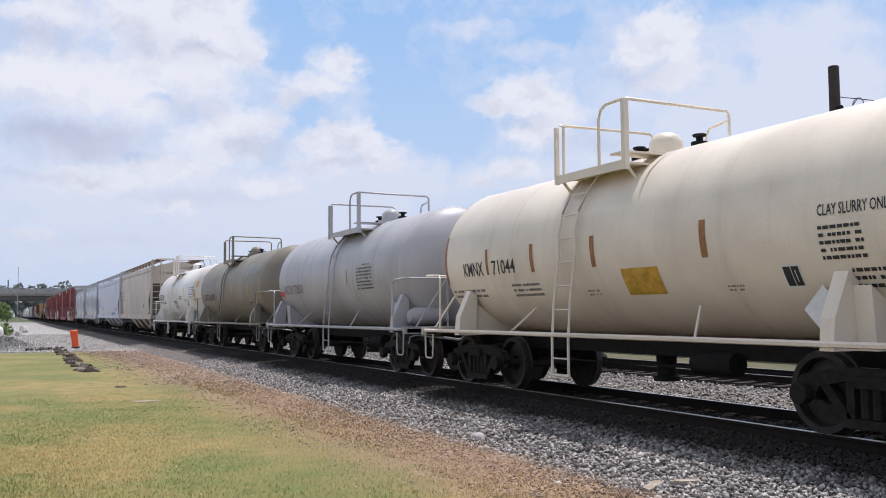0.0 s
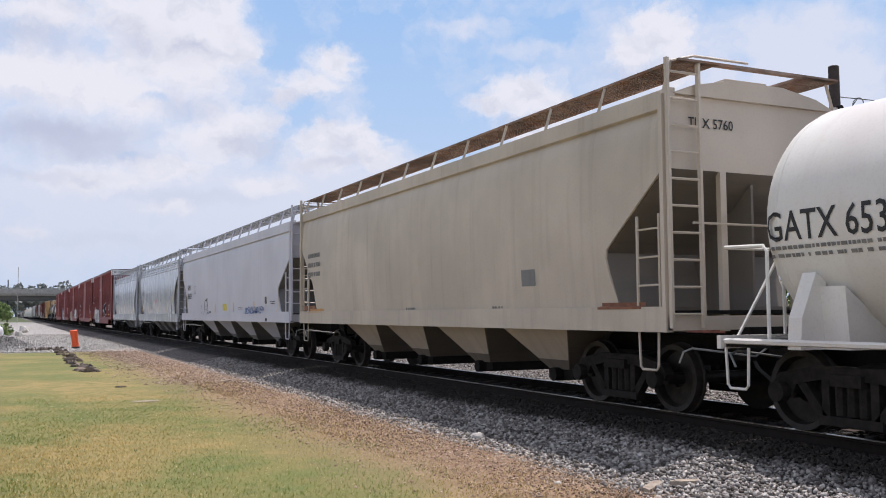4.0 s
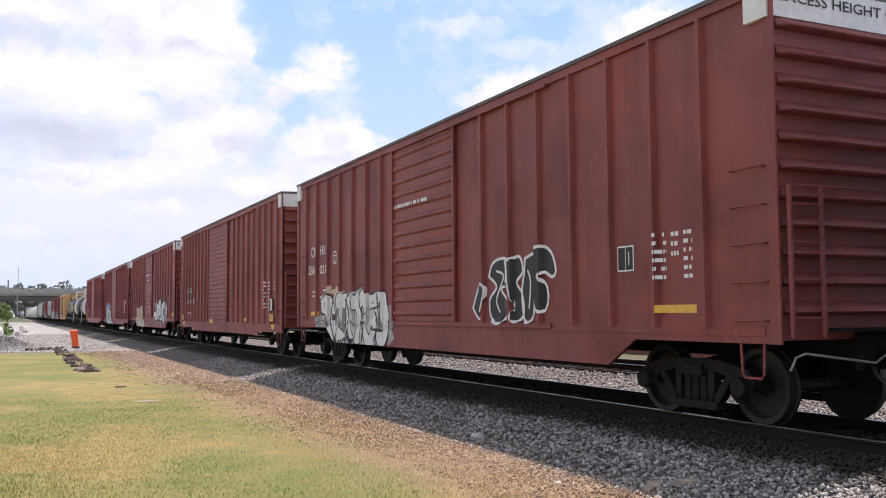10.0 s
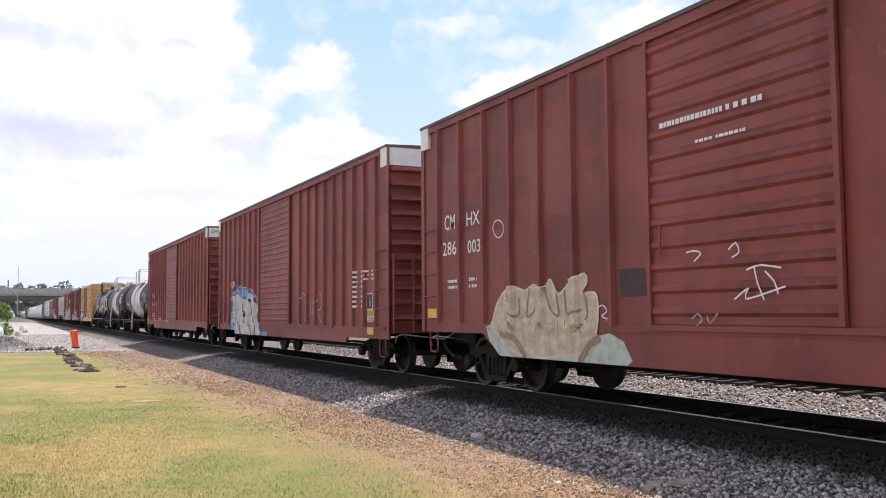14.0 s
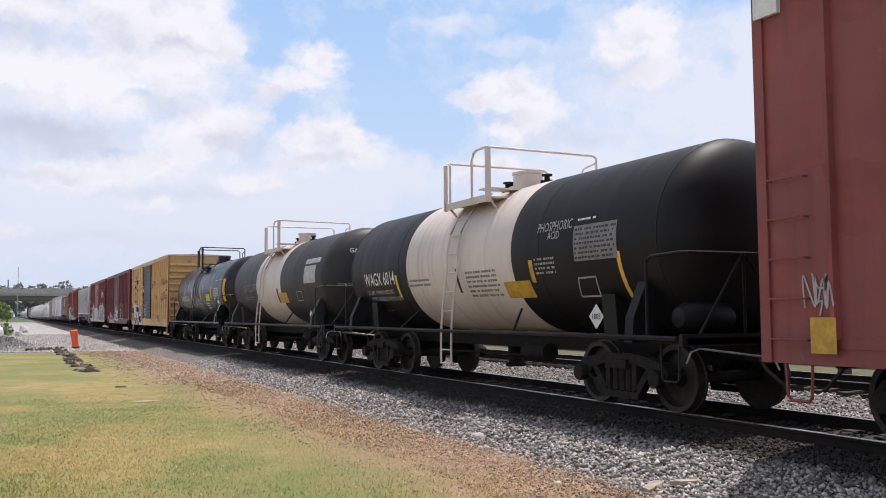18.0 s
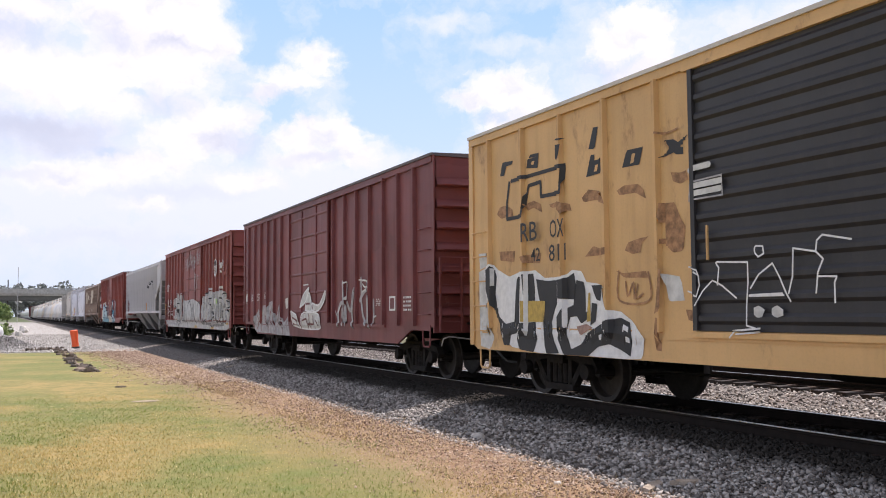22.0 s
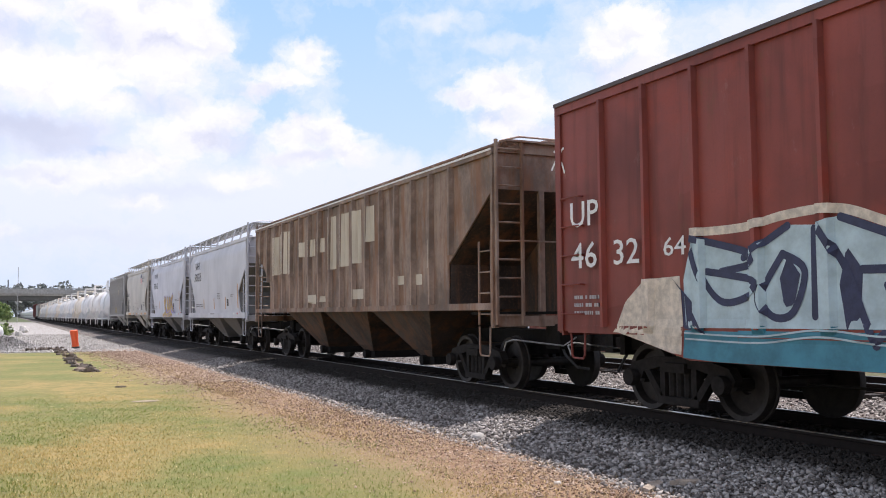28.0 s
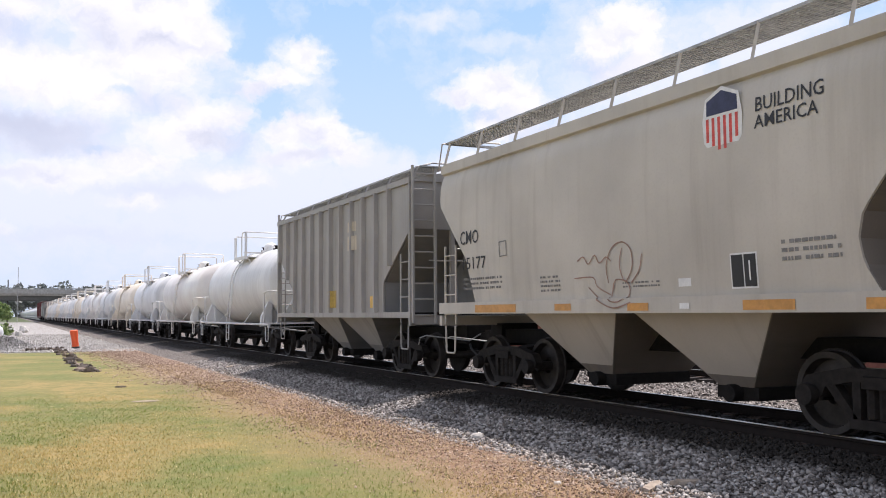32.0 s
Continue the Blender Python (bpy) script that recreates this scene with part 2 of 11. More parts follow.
def make_ground():
    b = Build()
    ys = [-60, -20, 0, 5, 10, 15, 20, 25, 30, 40, 50, 70, 120, 250, 500, 1400]
    xs = [-900, -100, -30, -10, -4, 0, 3, 6, 9, 12, 16, 20, 40, 120, 900]
    rng = random.Random(4)
    v = [(x, y, GROUND_Z + (rng.uniform(-0.02, 0.02) if abs(x) < 8 and 0 < y < 60 else 0)) for y in ys for x in xs]
    n = len(xs)
    b.add(v, [(j * n + i, j * n + i + 1, (j + 1) * n + i + 1, (j + 1) * n + i) for j in range(len(ys) - 1) for i in range(n - 1)])
    tagged(new("ground", b.mesh("ground", ground_material())), "mown lawn with dry patches, bare dirt and pale gravel yard", "ground", kind="structure")


BALLAST_EDGE = [(-3.3, -0.44), (-2.75, -0.36), (-1.95, -0.24), (-1.45, -0.185), (-1.1, -0.16), (1.6, -0.175), (2.1, -0.2), (2.9, -0.3)]


def make_ballast():
    mat = gravel_material("ballast_bed", (0.05, 0.043, 0.038), (0.32, 0.29, 0.262), 34, True)
    b = Build()
    prof = [(TRACK_X + x, z) for x, z in BALLAST_EDGE] + [(TRACK2_X - 1.7, -0.2), (TRACK2_X + 1.7, -0.2), (TRACK2_X + 3.2, -0.44), (TRACK2_X + 3.2, -0.6), (TRACK_X - 3.3, -0.6)]
    b.prism(prof, "y", -60, 1300)
    tagged(new("ballast", b.mesh("ballast", mat, False)), "grey crushed-stone ballast bed under two tracks", "ballast", kind="structure")


def scatter(name, count, place, size, mat, label, category, seed):
    """Loose angular stones, as one object."""
    r = np.random.default_rng(seed)
    base = np.array([(-1.25, 0, 0), (0, -1, 0), (1.25, 0, 0), (0, 1, 0), (0.2, -0.1, -0.75), (-0.2, 0.1, 0.75)])
    tris = np.array([(0, 1, 5), (1, 2, 5), (2, 3, 5), (3, 0, 5), (1, 0, 4), (2, 1, 4), (3, 2, 4), (0, 3, 4)])
    pos = place(r, count)
    count = len(pos)
    s = r.uniform(size[0], size[1], count)
    v = (base[None] + r.uniform(-0.45, 0.45, (count, 6, 3))) * r.uniform(0.65, 1.15, (count, 1, 3))
    a, t = r.uniform(0, 6.28, count), r.uniform(-1.2, 1.2, count)
    ct, st, ca, sa = np.cos(t), np.sin(t), np.cos(a), np.sin(a)
    x, y, z = v[..., 0], v[..., 1] * ct[:, None] - v[..., 2] * st[:, None], v[..., 1] * st[:, None] + v[..., 2] * ct[:, None]
    v = np.stack([x * ca[:, None] - y * sa[:, None], x * sa[:, None] + y * ca[:, None], z], -1) * s[:, None, None] + pos[:, None, :]
    q = tris[None] + 6 * np.arange(count)[:, None, None]
    me = bpy.data.meshes.new(name)
    me.vertices.add(count * 6)
    me.vertices.foreach_set("co", v.reshape(-1).astype(np.float32))
    me.loops.add(count * 24)
    me.loops.foreach_set("vertex_index", q.reshape(-1).astype(np.int32))
    me.polygons.add(count * 8)
    me.polygons.foreach_set("loop_start", np.arange(0, count * 24, 3, dtype=np.int32))
    me.update(calc_edges=True)
    me.materials.append(mat)
    return tagged(new(name, me), label, category, kind="stuff")


def ballast_z(x):
    xs = [TRACK_X + a for a, _ in BALLAST_EDGE] + [TRACK2_X - 1.7, TRACK2_X + 1.7, TRACK2_X + 3.2]
    zs = [z for _, z in BALLAST_EDGE] + [-0.2, -0.2, -0.44]
    return np.interp(x, xs, zs)


def make_stones():
    mat = stone_material("ballast_stone", (0.075, 0.063, 0.056), (0.62, 0.575, 0.53), True)

    def near(r, n):
        y = 4 + 30 * r.random(n) ** 1.5
        x = r.uniform(TRACK_X - 3.4, TRACK_X - 0.85, n)
        return np.stack([x, y, ballast_z(x) + r.uniform(-0.01, 0.03, n)], 1)

    def between(r, n):
        y = 5 + 40 * r.random(n) ** 1.3
        x = np.concatenate([r.uniform(TRACK_X + 0.85, TRACK2_X - 0.9, n * 3 // 4), r.uniform(TRACK_X - 0.65, TRACK_X + 0.65, n - n * 3 // 4)])
        return np.stack([x, y, ballast_z(x) + r.uniform(-0.01, 0.03, n)], 1)

    def loose(r, n):
        y = 4 + 24 * r.random(n) ** 1.4
        x = TRACK_X - 3.0 - np.abs(r.normal(0, 0.85, n))
        return np.stack([x, y, np.full(n, GROUND_Z + 0.012)], 1)

    scatter("ballast_stones", 56000, near, (0.016, 0.038), mat, "loose grey crushed stones beside the rail", "gravel", 1)
    scatter("ballast_stones", 24000, between, (0.018, 0.042), mat, "grey crushed stones between the tracks", "gravel", 2)
    scatter("dirt_pebbles", 17000, loose, (0.005, 0.022), stone_material("pebble", (0.17, 0.095, 0.06), (0.60, 0.46, 0.35)),
            "pebbles strewn over bare reddish dirt", "gravel", 3)

    def far_dirt(r, n):
        y = 24 + 26 * r.random(n)
        x = TRACK_X - 3.2 - np.abs(r.normal(0, 1.1, n))
        return np.stack([x, y, np.full(n, GROUND_Z + 0.01)], 1)

    scatter("dirt_pebbles", 9000, far_dirt, (0.015, 0.04), bpy.data.materials["pebble"], "stones and clods strewn along the dirt verge", "gravel", 9)

    def heap(r, n):
        x, y = r.normal(-0.2, 1.5, n), r.normal(54, 1.6, n)
        h = 0.75 * np.exp(-((x + 0.4) / 1.5) ** 2 - ((y - 54) / 1.6) ** 2)
        return np.stack([x, y, GROUND_Z + h * r.random(n) ** 0.3], 1)

    def yard(r, n):
        x = r.uniform(-2.5, 6.2, n)
        y = 49.2 - 0.3 * x + r.normal(0, 0.4, n) + 45 * r.random(n) ** 1.6
        return np.stack([x, y, np.full(n, GROUND_Z + 0.01)], 1)

    scatter("yard_gravel", 11000, yard, (0.02, 0.055), stone_material("yard_stone", (0.26, 0.245, 0.225), (0.66, 0.63, 0.59)), "coarse pale gravel strewn over the yard", "gravel", 6)
    scatter("gravel_heap", 9000, heap, (0.025, 0.06), stone_material("pale_rubble", (0.2, 0.19, 0.18), (0.6, 0.58, 0.56)),
            "low heap of pale broken rubble at the lawn's end", "rubble", 5)


def make_grass():
    r = np.random.default_rng(8)
    n = 420000
    y = np.where(r.random(n) < 0.8, 3.2 + 26 * r.random(n) ** 1.7, r.uniform(-9, 7, n))
    x = r.uniform(-7, 5.6, n) * np.clip(0.35 + y / 14, 0.9, 2)
    keep = (x + r.normal(0, 0.35, n) < 4.75 - 0.008 * y) & (r.random(n) > (y - 12) / 17) & ((x > y * -0.13 - 1.2) | (y < 8) & (r.random(n) > (np.abs(y) - 3) / 6))
    x, y = x[keep], y[keep]
    n = len(x)
    h, w, a = r.uniform(0.014, 0.05, n) * np.clip(1.4 - y / 20, 0.4, 1.0), r.uniform(0.003, 0.0065, n) * (1 + y / 18), r.uniform(0, 6.28, n)
    bend = r.uniform(0.2, 1.1, n) * h
    ca, sa = np.cos(a), np.sin(a)
    z = np.full(n, GROUND_Z - 0.005)
    v = np.stack([np.stack([x - w * ca, y - w * sa, z], 1), np.stack([x + w * ca, y + w * sa, z], 1),
                  np.stack([x - sa * bend, y + ca * bend, z + h], 1)], 1)
    me = bpy.data.meshes.new("grass")
    me.vertices.add(n * 3)
    me.vertices.foreach_set("co", v.reshape(-1).astype(np.float32))
    me.loops.add(n * 3)
    me.loops.foreach_set("vertex_index", np.arange(n * 3, dtype=np.int32))
    me.polygons.add(n)
    me.polygons.foreach_set("loop_start", np.arange(0, n * 3, 3, dtype=np.int32))
    me.update(calc_edges=True)
    k = Nodes("grass_blade")
    geo = k.n.new("ShaderNodeNewGeometry")
    p = k.coord()
    dry = k.math("ADD", k.math("MULTIPLY", geo.outputs["Random Per Island"], 0.6), k.ramp(k.noise(p, 0.35, 4), 0.38, 0.62))
    c = k.mix(k.ramp(dry, 0.3, 1.3), (0.165, 0.215, 0.042), (0.44, 0.335, 0.125))
    tone = k.math("FRACT", k.math("MULTIPLY", geo.outputs["Random Per Island"], 37.0))
    c = k.mix(k.ramp(tone, 0.90, 1.0), c, (0.12, 0.155, 0.04))
    c = k.mix(k.ramp(tone, 0.22, 0.0), c, (0.62, 0.53, 0.28))
    k.done(c, 0.7)
    glow = k.n.new("ShaderNodeBsdfTranslucent")
    k.l.new(c, glow.inputs[0])
    both = k.n.new("ShaderNodeMixShader")
    both.inputs[0].default_value = 0.55
    k.l.new(k.bsdf.outputs[0], both.inputs[1])
    k.l.new(glow.outputs[0], both.inputs[2])
    k.l.new(both.outputs[0], k.n["Material Output"].inputs[0])
    me.materials.append(k.mat)
    tagged(new("grass", me), "short mown grass with straw-coloured dry patches", "grass", kind="stuff")
    # dead straw over the dirt verge, in loose tufts
    m = 4200
    cx, cy = 4.3 + 1.7 * r.random(m) ** 1.4, 3.6 + 30 * r.random(m) ** 1.5
    x, y = (np.repeat(cx, 14) + r.normal(0, 0.045, m * 14)), (np.repeat(cy, 14) + r.normal(0, 0.07, m * 14))
    n = len(x)
    h, w, a = r.uniform(0.012, 0.05, n), r.uniform(0.002, 0.0045, n) * (1 + y / 20), r.uniform(0, 6.28, n)
    lie = r.uniform(0.4, 1.8, n) * h
    z = np.maximum(ballast_z(x), GROUND_Z) - 0.004
    v = np.stack([np.stack([x - w * np.cos(a), y - w * np.sin(a), z], 1), np.stack([x + w * np.cos(a), y + w * np.sin(a), z], 1), np.stack([x - np.sin(a) * lie, y + np.cos(a) * lie, z + h], 1)], 1)
    me = bpy.data.meshes.new("straw")
    me.from_pydata(v.reshape(-1, 3).tolist(), [], np.arange(n * 3).reshape(-1, 3).tolist())
    k = Nodes("dead_straw")
    geo = k.n.new("ShaderNodeNewGeometry")
    k.done(k.mix(geo.outputs["Random Per Island"], (0.20, 0.12, 0.06), (0.62, 0.47, 0.25)), 0.8)
    me.materials.append(k.mat)
    tagged(new("straw", me), "dead straw tufts on the bare dirt verge", "grass", kind="stuff")


def make_tracks():
    rail_mat, head_mat = plain("rusty_rail_web", (0.018, 0.013, 0.0105), 0.85, gloss=0.2), plain("worn_rail_head", (0.42, 0.41, 0.40), 0.3, 1.0, 0.08)
    tie_mat = plain("weathered_timber", (0.03, 0.024, 0.02), 0.9, 0, 0.4, 5)
    plate_mat = plain("rusty_plate", (0.06, 0.036, 0.024), 0.8)
    tie_mesh = Build().box(-1.3, 1.3, -0.115, 0.115, -0.17, 0).mesh("tie", tie_mat, False)
    plate_mesh = Build().box(-0.19, 0.19, -0.1, 0.1, 0, 0.018).mesh("tie_plate", plate_mat, False)
    rng = random.Random(11)
    for cx, dz, name in ((TRACK_X, 0.0, "near"), (TRACK2_X, 0.03, "far")):
        track = tagged(new("railway_track", None), "steel rails on dark timber ties in ballast", "railway track", "parallel tracks", "structure")
        for s in (-1, 1):
            b = Build()
            x = s * 0.7525
            prof = [(-0.07, -0.17), (0.07, -0.17), (0.07, -0.155), (0.01, -0.14), (0.01, -0.045), (0.034, -0.035), (0.034, -0.006), (-0.034, -0.006), (-0.034, -0.035), (-0.01, -0.045), (-0.01, -0.14), (-0.07, -0.155)]
            b.prism([(x + a, z) for a, z in prof], "y", -60, 1300)
            rail = part("rail", b, rail_mat, track, smooth=False)
            part("rail_head", Build().box(x - 0.03, x + 0.03, -60, 1300, -0.006, 0.0), head_mat, rail, "polished steel running surface", False)
        far_ties = Build()
        y, i = 3.0, 0
        while y < 300:
            if i < 110:
                t = piece("tie", tie_mesh, track, (rng.uniform(-0.04, 0.04), y, -0.155))
                t.rotation_euler = (0, 0, rng.uniform(-0.012, 0.012))
                for s in (-1, 1):
                    if i < 40:
                        piece("tie_plate", plate_mesh, t, (s * 0.7525, 0, -0.002))
            else:
                far_ties.box(-1.3, 1.3, y - 0.115, y + 0.115, -0.3, -0.155)
            y += 0.53
            i += 1
        tagged(part("far_ties", far_ties, tie_mat, track, smooth=False), kind="stuff")
        track.location = (cx, 0, dz)


# ---- sky ring with slowly drifting cloud ----
def make_sky():
    b = Build()
    R, na, els = 2400.0, 96, [-9, -4, 0, 3, 6, 10, 14, 18, 22, 26, 30, 35, 40, 45, 50]
    v = []
    for e in els:
        for i in range(na):
            a = 2 * math.pi * i / na
            v.append((R * math.sin(a) * math.cos(radians(e)), R * math.cos(a) * math.cos(radians(e)), R * math.sin(radians(e))))
    b.add(v, [(j * na + i, j * na + (i + 1) % na, (j + 1) * na + (i + 1) % na, (j + 1) * na + i) for j in range(len(els) - 1) for i in range(na)])
    k = Nodes("summer_cloud_sky")
    k.n.remove(k.bsdf)
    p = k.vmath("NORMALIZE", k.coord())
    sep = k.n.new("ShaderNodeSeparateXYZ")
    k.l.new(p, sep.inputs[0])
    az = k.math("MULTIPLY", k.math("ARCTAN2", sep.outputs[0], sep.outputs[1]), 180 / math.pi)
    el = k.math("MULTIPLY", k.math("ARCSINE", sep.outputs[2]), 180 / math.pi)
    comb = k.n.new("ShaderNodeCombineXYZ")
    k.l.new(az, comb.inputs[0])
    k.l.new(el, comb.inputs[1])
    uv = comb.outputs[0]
    warp = k.n.new("ShaderNodeTexNoise")
    warp.inputs["Scale"].default_value, warp.inputs["Detail"].default_value, warp.inputs["Roughness"].default_value = 0.55, 7, 0.62
    k.l.new(uv, warp.inputs["Vector"])
    w = k.vmath("SUBTRACT", warp.outputs["Color"], (0.5, 0.5, 0.5))
    uvw = k.vmath("ADD", uv, k.vmath("MULTIPLY", w, (3.0, 2.2, 0)))
    soft = k.vmath("ADD", uv, k.vmath("MULTIPLY", w, (5.0, 2.2, 0)))
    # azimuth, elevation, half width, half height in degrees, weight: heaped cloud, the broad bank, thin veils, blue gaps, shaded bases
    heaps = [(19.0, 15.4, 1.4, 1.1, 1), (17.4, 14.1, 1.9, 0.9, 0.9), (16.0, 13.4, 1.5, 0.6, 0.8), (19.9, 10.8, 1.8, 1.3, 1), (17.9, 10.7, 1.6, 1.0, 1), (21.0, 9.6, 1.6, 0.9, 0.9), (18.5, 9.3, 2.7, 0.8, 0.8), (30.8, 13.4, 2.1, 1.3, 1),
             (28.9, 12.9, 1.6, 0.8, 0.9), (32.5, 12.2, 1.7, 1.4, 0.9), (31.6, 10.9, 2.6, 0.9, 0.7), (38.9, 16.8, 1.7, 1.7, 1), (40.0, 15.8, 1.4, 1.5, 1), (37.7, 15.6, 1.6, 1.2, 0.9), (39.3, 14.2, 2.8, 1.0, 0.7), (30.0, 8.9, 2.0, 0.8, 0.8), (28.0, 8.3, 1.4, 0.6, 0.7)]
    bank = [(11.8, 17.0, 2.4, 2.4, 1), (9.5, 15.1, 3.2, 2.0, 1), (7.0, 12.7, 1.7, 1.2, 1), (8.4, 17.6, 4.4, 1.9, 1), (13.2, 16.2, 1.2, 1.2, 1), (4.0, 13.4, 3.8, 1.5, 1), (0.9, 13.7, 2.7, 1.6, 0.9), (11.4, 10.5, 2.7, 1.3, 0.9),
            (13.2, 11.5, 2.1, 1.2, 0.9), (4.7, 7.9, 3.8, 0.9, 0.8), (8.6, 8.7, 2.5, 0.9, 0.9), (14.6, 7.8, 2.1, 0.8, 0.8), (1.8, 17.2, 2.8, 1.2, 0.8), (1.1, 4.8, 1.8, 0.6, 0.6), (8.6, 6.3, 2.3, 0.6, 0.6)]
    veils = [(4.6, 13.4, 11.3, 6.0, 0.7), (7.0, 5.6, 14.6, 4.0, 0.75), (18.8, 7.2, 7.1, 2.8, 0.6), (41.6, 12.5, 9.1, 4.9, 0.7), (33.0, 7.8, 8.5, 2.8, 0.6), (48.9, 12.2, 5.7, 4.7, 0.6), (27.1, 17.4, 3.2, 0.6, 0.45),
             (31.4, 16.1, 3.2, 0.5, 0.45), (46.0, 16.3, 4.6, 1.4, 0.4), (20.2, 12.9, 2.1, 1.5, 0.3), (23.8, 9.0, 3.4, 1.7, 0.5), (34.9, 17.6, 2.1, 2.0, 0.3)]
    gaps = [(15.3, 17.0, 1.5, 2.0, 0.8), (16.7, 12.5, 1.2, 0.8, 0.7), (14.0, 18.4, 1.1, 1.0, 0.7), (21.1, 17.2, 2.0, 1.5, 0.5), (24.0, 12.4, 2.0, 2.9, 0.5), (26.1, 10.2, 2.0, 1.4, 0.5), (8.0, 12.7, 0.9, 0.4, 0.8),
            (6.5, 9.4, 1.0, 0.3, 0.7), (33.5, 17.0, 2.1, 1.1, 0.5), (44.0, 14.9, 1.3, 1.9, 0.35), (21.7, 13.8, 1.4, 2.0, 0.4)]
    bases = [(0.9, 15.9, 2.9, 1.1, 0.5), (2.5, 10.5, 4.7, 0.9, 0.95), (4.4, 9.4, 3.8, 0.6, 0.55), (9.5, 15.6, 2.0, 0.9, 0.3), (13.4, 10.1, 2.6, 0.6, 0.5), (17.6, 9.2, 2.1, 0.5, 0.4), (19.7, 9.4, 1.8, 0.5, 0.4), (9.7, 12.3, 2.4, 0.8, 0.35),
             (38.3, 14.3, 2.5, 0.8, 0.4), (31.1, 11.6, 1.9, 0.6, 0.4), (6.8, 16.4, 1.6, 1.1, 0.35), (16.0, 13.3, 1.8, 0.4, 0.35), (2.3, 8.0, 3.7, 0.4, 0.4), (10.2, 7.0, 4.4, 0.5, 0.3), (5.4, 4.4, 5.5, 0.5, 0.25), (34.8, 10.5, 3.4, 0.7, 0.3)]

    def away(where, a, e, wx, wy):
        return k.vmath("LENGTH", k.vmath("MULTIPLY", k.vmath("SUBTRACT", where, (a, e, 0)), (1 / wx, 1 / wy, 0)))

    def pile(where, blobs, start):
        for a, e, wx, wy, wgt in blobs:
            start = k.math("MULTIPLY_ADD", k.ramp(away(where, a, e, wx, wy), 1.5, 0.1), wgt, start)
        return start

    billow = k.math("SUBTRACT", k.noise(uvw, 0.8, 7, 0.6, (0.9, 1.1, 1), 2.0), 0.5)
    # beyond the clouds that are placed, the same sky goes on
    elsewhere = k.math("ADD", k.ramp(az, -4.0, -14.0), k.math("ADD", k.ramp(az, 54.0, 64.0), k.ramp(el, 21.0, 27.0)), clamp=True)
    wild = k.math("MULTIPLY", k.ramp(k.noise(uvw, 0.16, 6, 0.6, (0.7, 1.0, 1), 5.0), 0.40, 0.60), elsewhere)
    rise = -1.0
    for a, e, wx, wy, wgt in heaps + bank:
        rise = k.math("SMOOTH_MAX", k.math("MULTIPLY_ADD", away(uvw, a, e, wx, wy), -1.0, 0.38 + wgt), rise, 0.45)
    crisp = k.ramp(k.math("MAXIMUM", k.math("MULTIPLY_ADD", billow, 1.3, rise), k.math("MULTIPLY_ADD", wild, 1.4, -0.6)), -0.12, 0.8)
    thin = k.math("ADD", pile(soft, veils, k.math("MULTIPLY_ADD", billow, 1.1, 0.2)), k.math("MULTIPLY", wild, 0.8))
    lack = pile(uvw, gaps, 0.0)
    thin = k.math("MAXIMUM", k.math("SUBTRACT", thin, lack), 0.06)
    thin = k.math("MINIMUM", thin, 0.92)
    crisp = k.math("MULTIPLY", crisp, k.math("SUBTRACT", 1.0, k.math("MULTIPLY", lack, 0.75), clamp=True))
    haze = k.ramp(el, 12.0, -1.0)
    blue = k.mix(k.ramp(el, 4.0, 26.0), (0.60, 0.78, 0.98), (0.33, 0.60, 0.96))
    c = k.mix(thin, blue, (0.86, 0.905, 0.975))
    c = k.mix(k.math("MULTIPLY", crisp, 0.93), c, (1.0, 1.0, 1.0))
    # relief: sunlit tops, lavender-grey bases
    up_a = k.noise(uvw, 0.38, 6, 0.55, (0.8, 1.2, 1), 4.0)
    up_b = k.noise(k.vmath("ADD", uvw, (0.5, 1.2, 0)), 0.38, 6, 0.55, (0.8, 1.2, 1), 4.0)
    relief = k.math("MULTIPLY_ADD", k.math("SUBTRACT", up_b, up_a), 2.2, 0.06, True)
    shade = k.math("ADD", pile(uvw, bases, k.math("MULTIPLY", relief, crisp)), k.math("MULTIPLY", wild, 0.25))
    c = k.mix(k.math("MINIMUM", k.math("MULTIPLY", shade, 0.85), 0.9), c, (0.60, 0.645, 0.76))
    c = k.mix(k.math("MULTIPLY", haze, 0.6), c, (0.72, 0.79, 0.88))
    em = k.n.new("ShaderNodeEmission")
    k.l.new(c, em.inputs[0])
    em.inputs[1].default_value = 0.985
    k.l.new(em.outputs[0], k.n["Material Output"].inputs[0])
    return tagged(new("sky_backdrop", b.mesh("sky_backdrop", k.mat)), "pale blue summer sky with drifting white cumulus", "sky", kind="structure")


make_ground()
make_ballast()
make_tracks()
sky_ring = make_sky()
make_stones()
make_grass()


# ---- wagons: shared parts. Local space: -y is the leading end, x = -1.6 the side by the lawn, z = 0 the rail head ----
CARS = []
WHEELSETS = {-1: [], 1: []}
SKIN, FLOOR = {}, {}
TRUCK = []


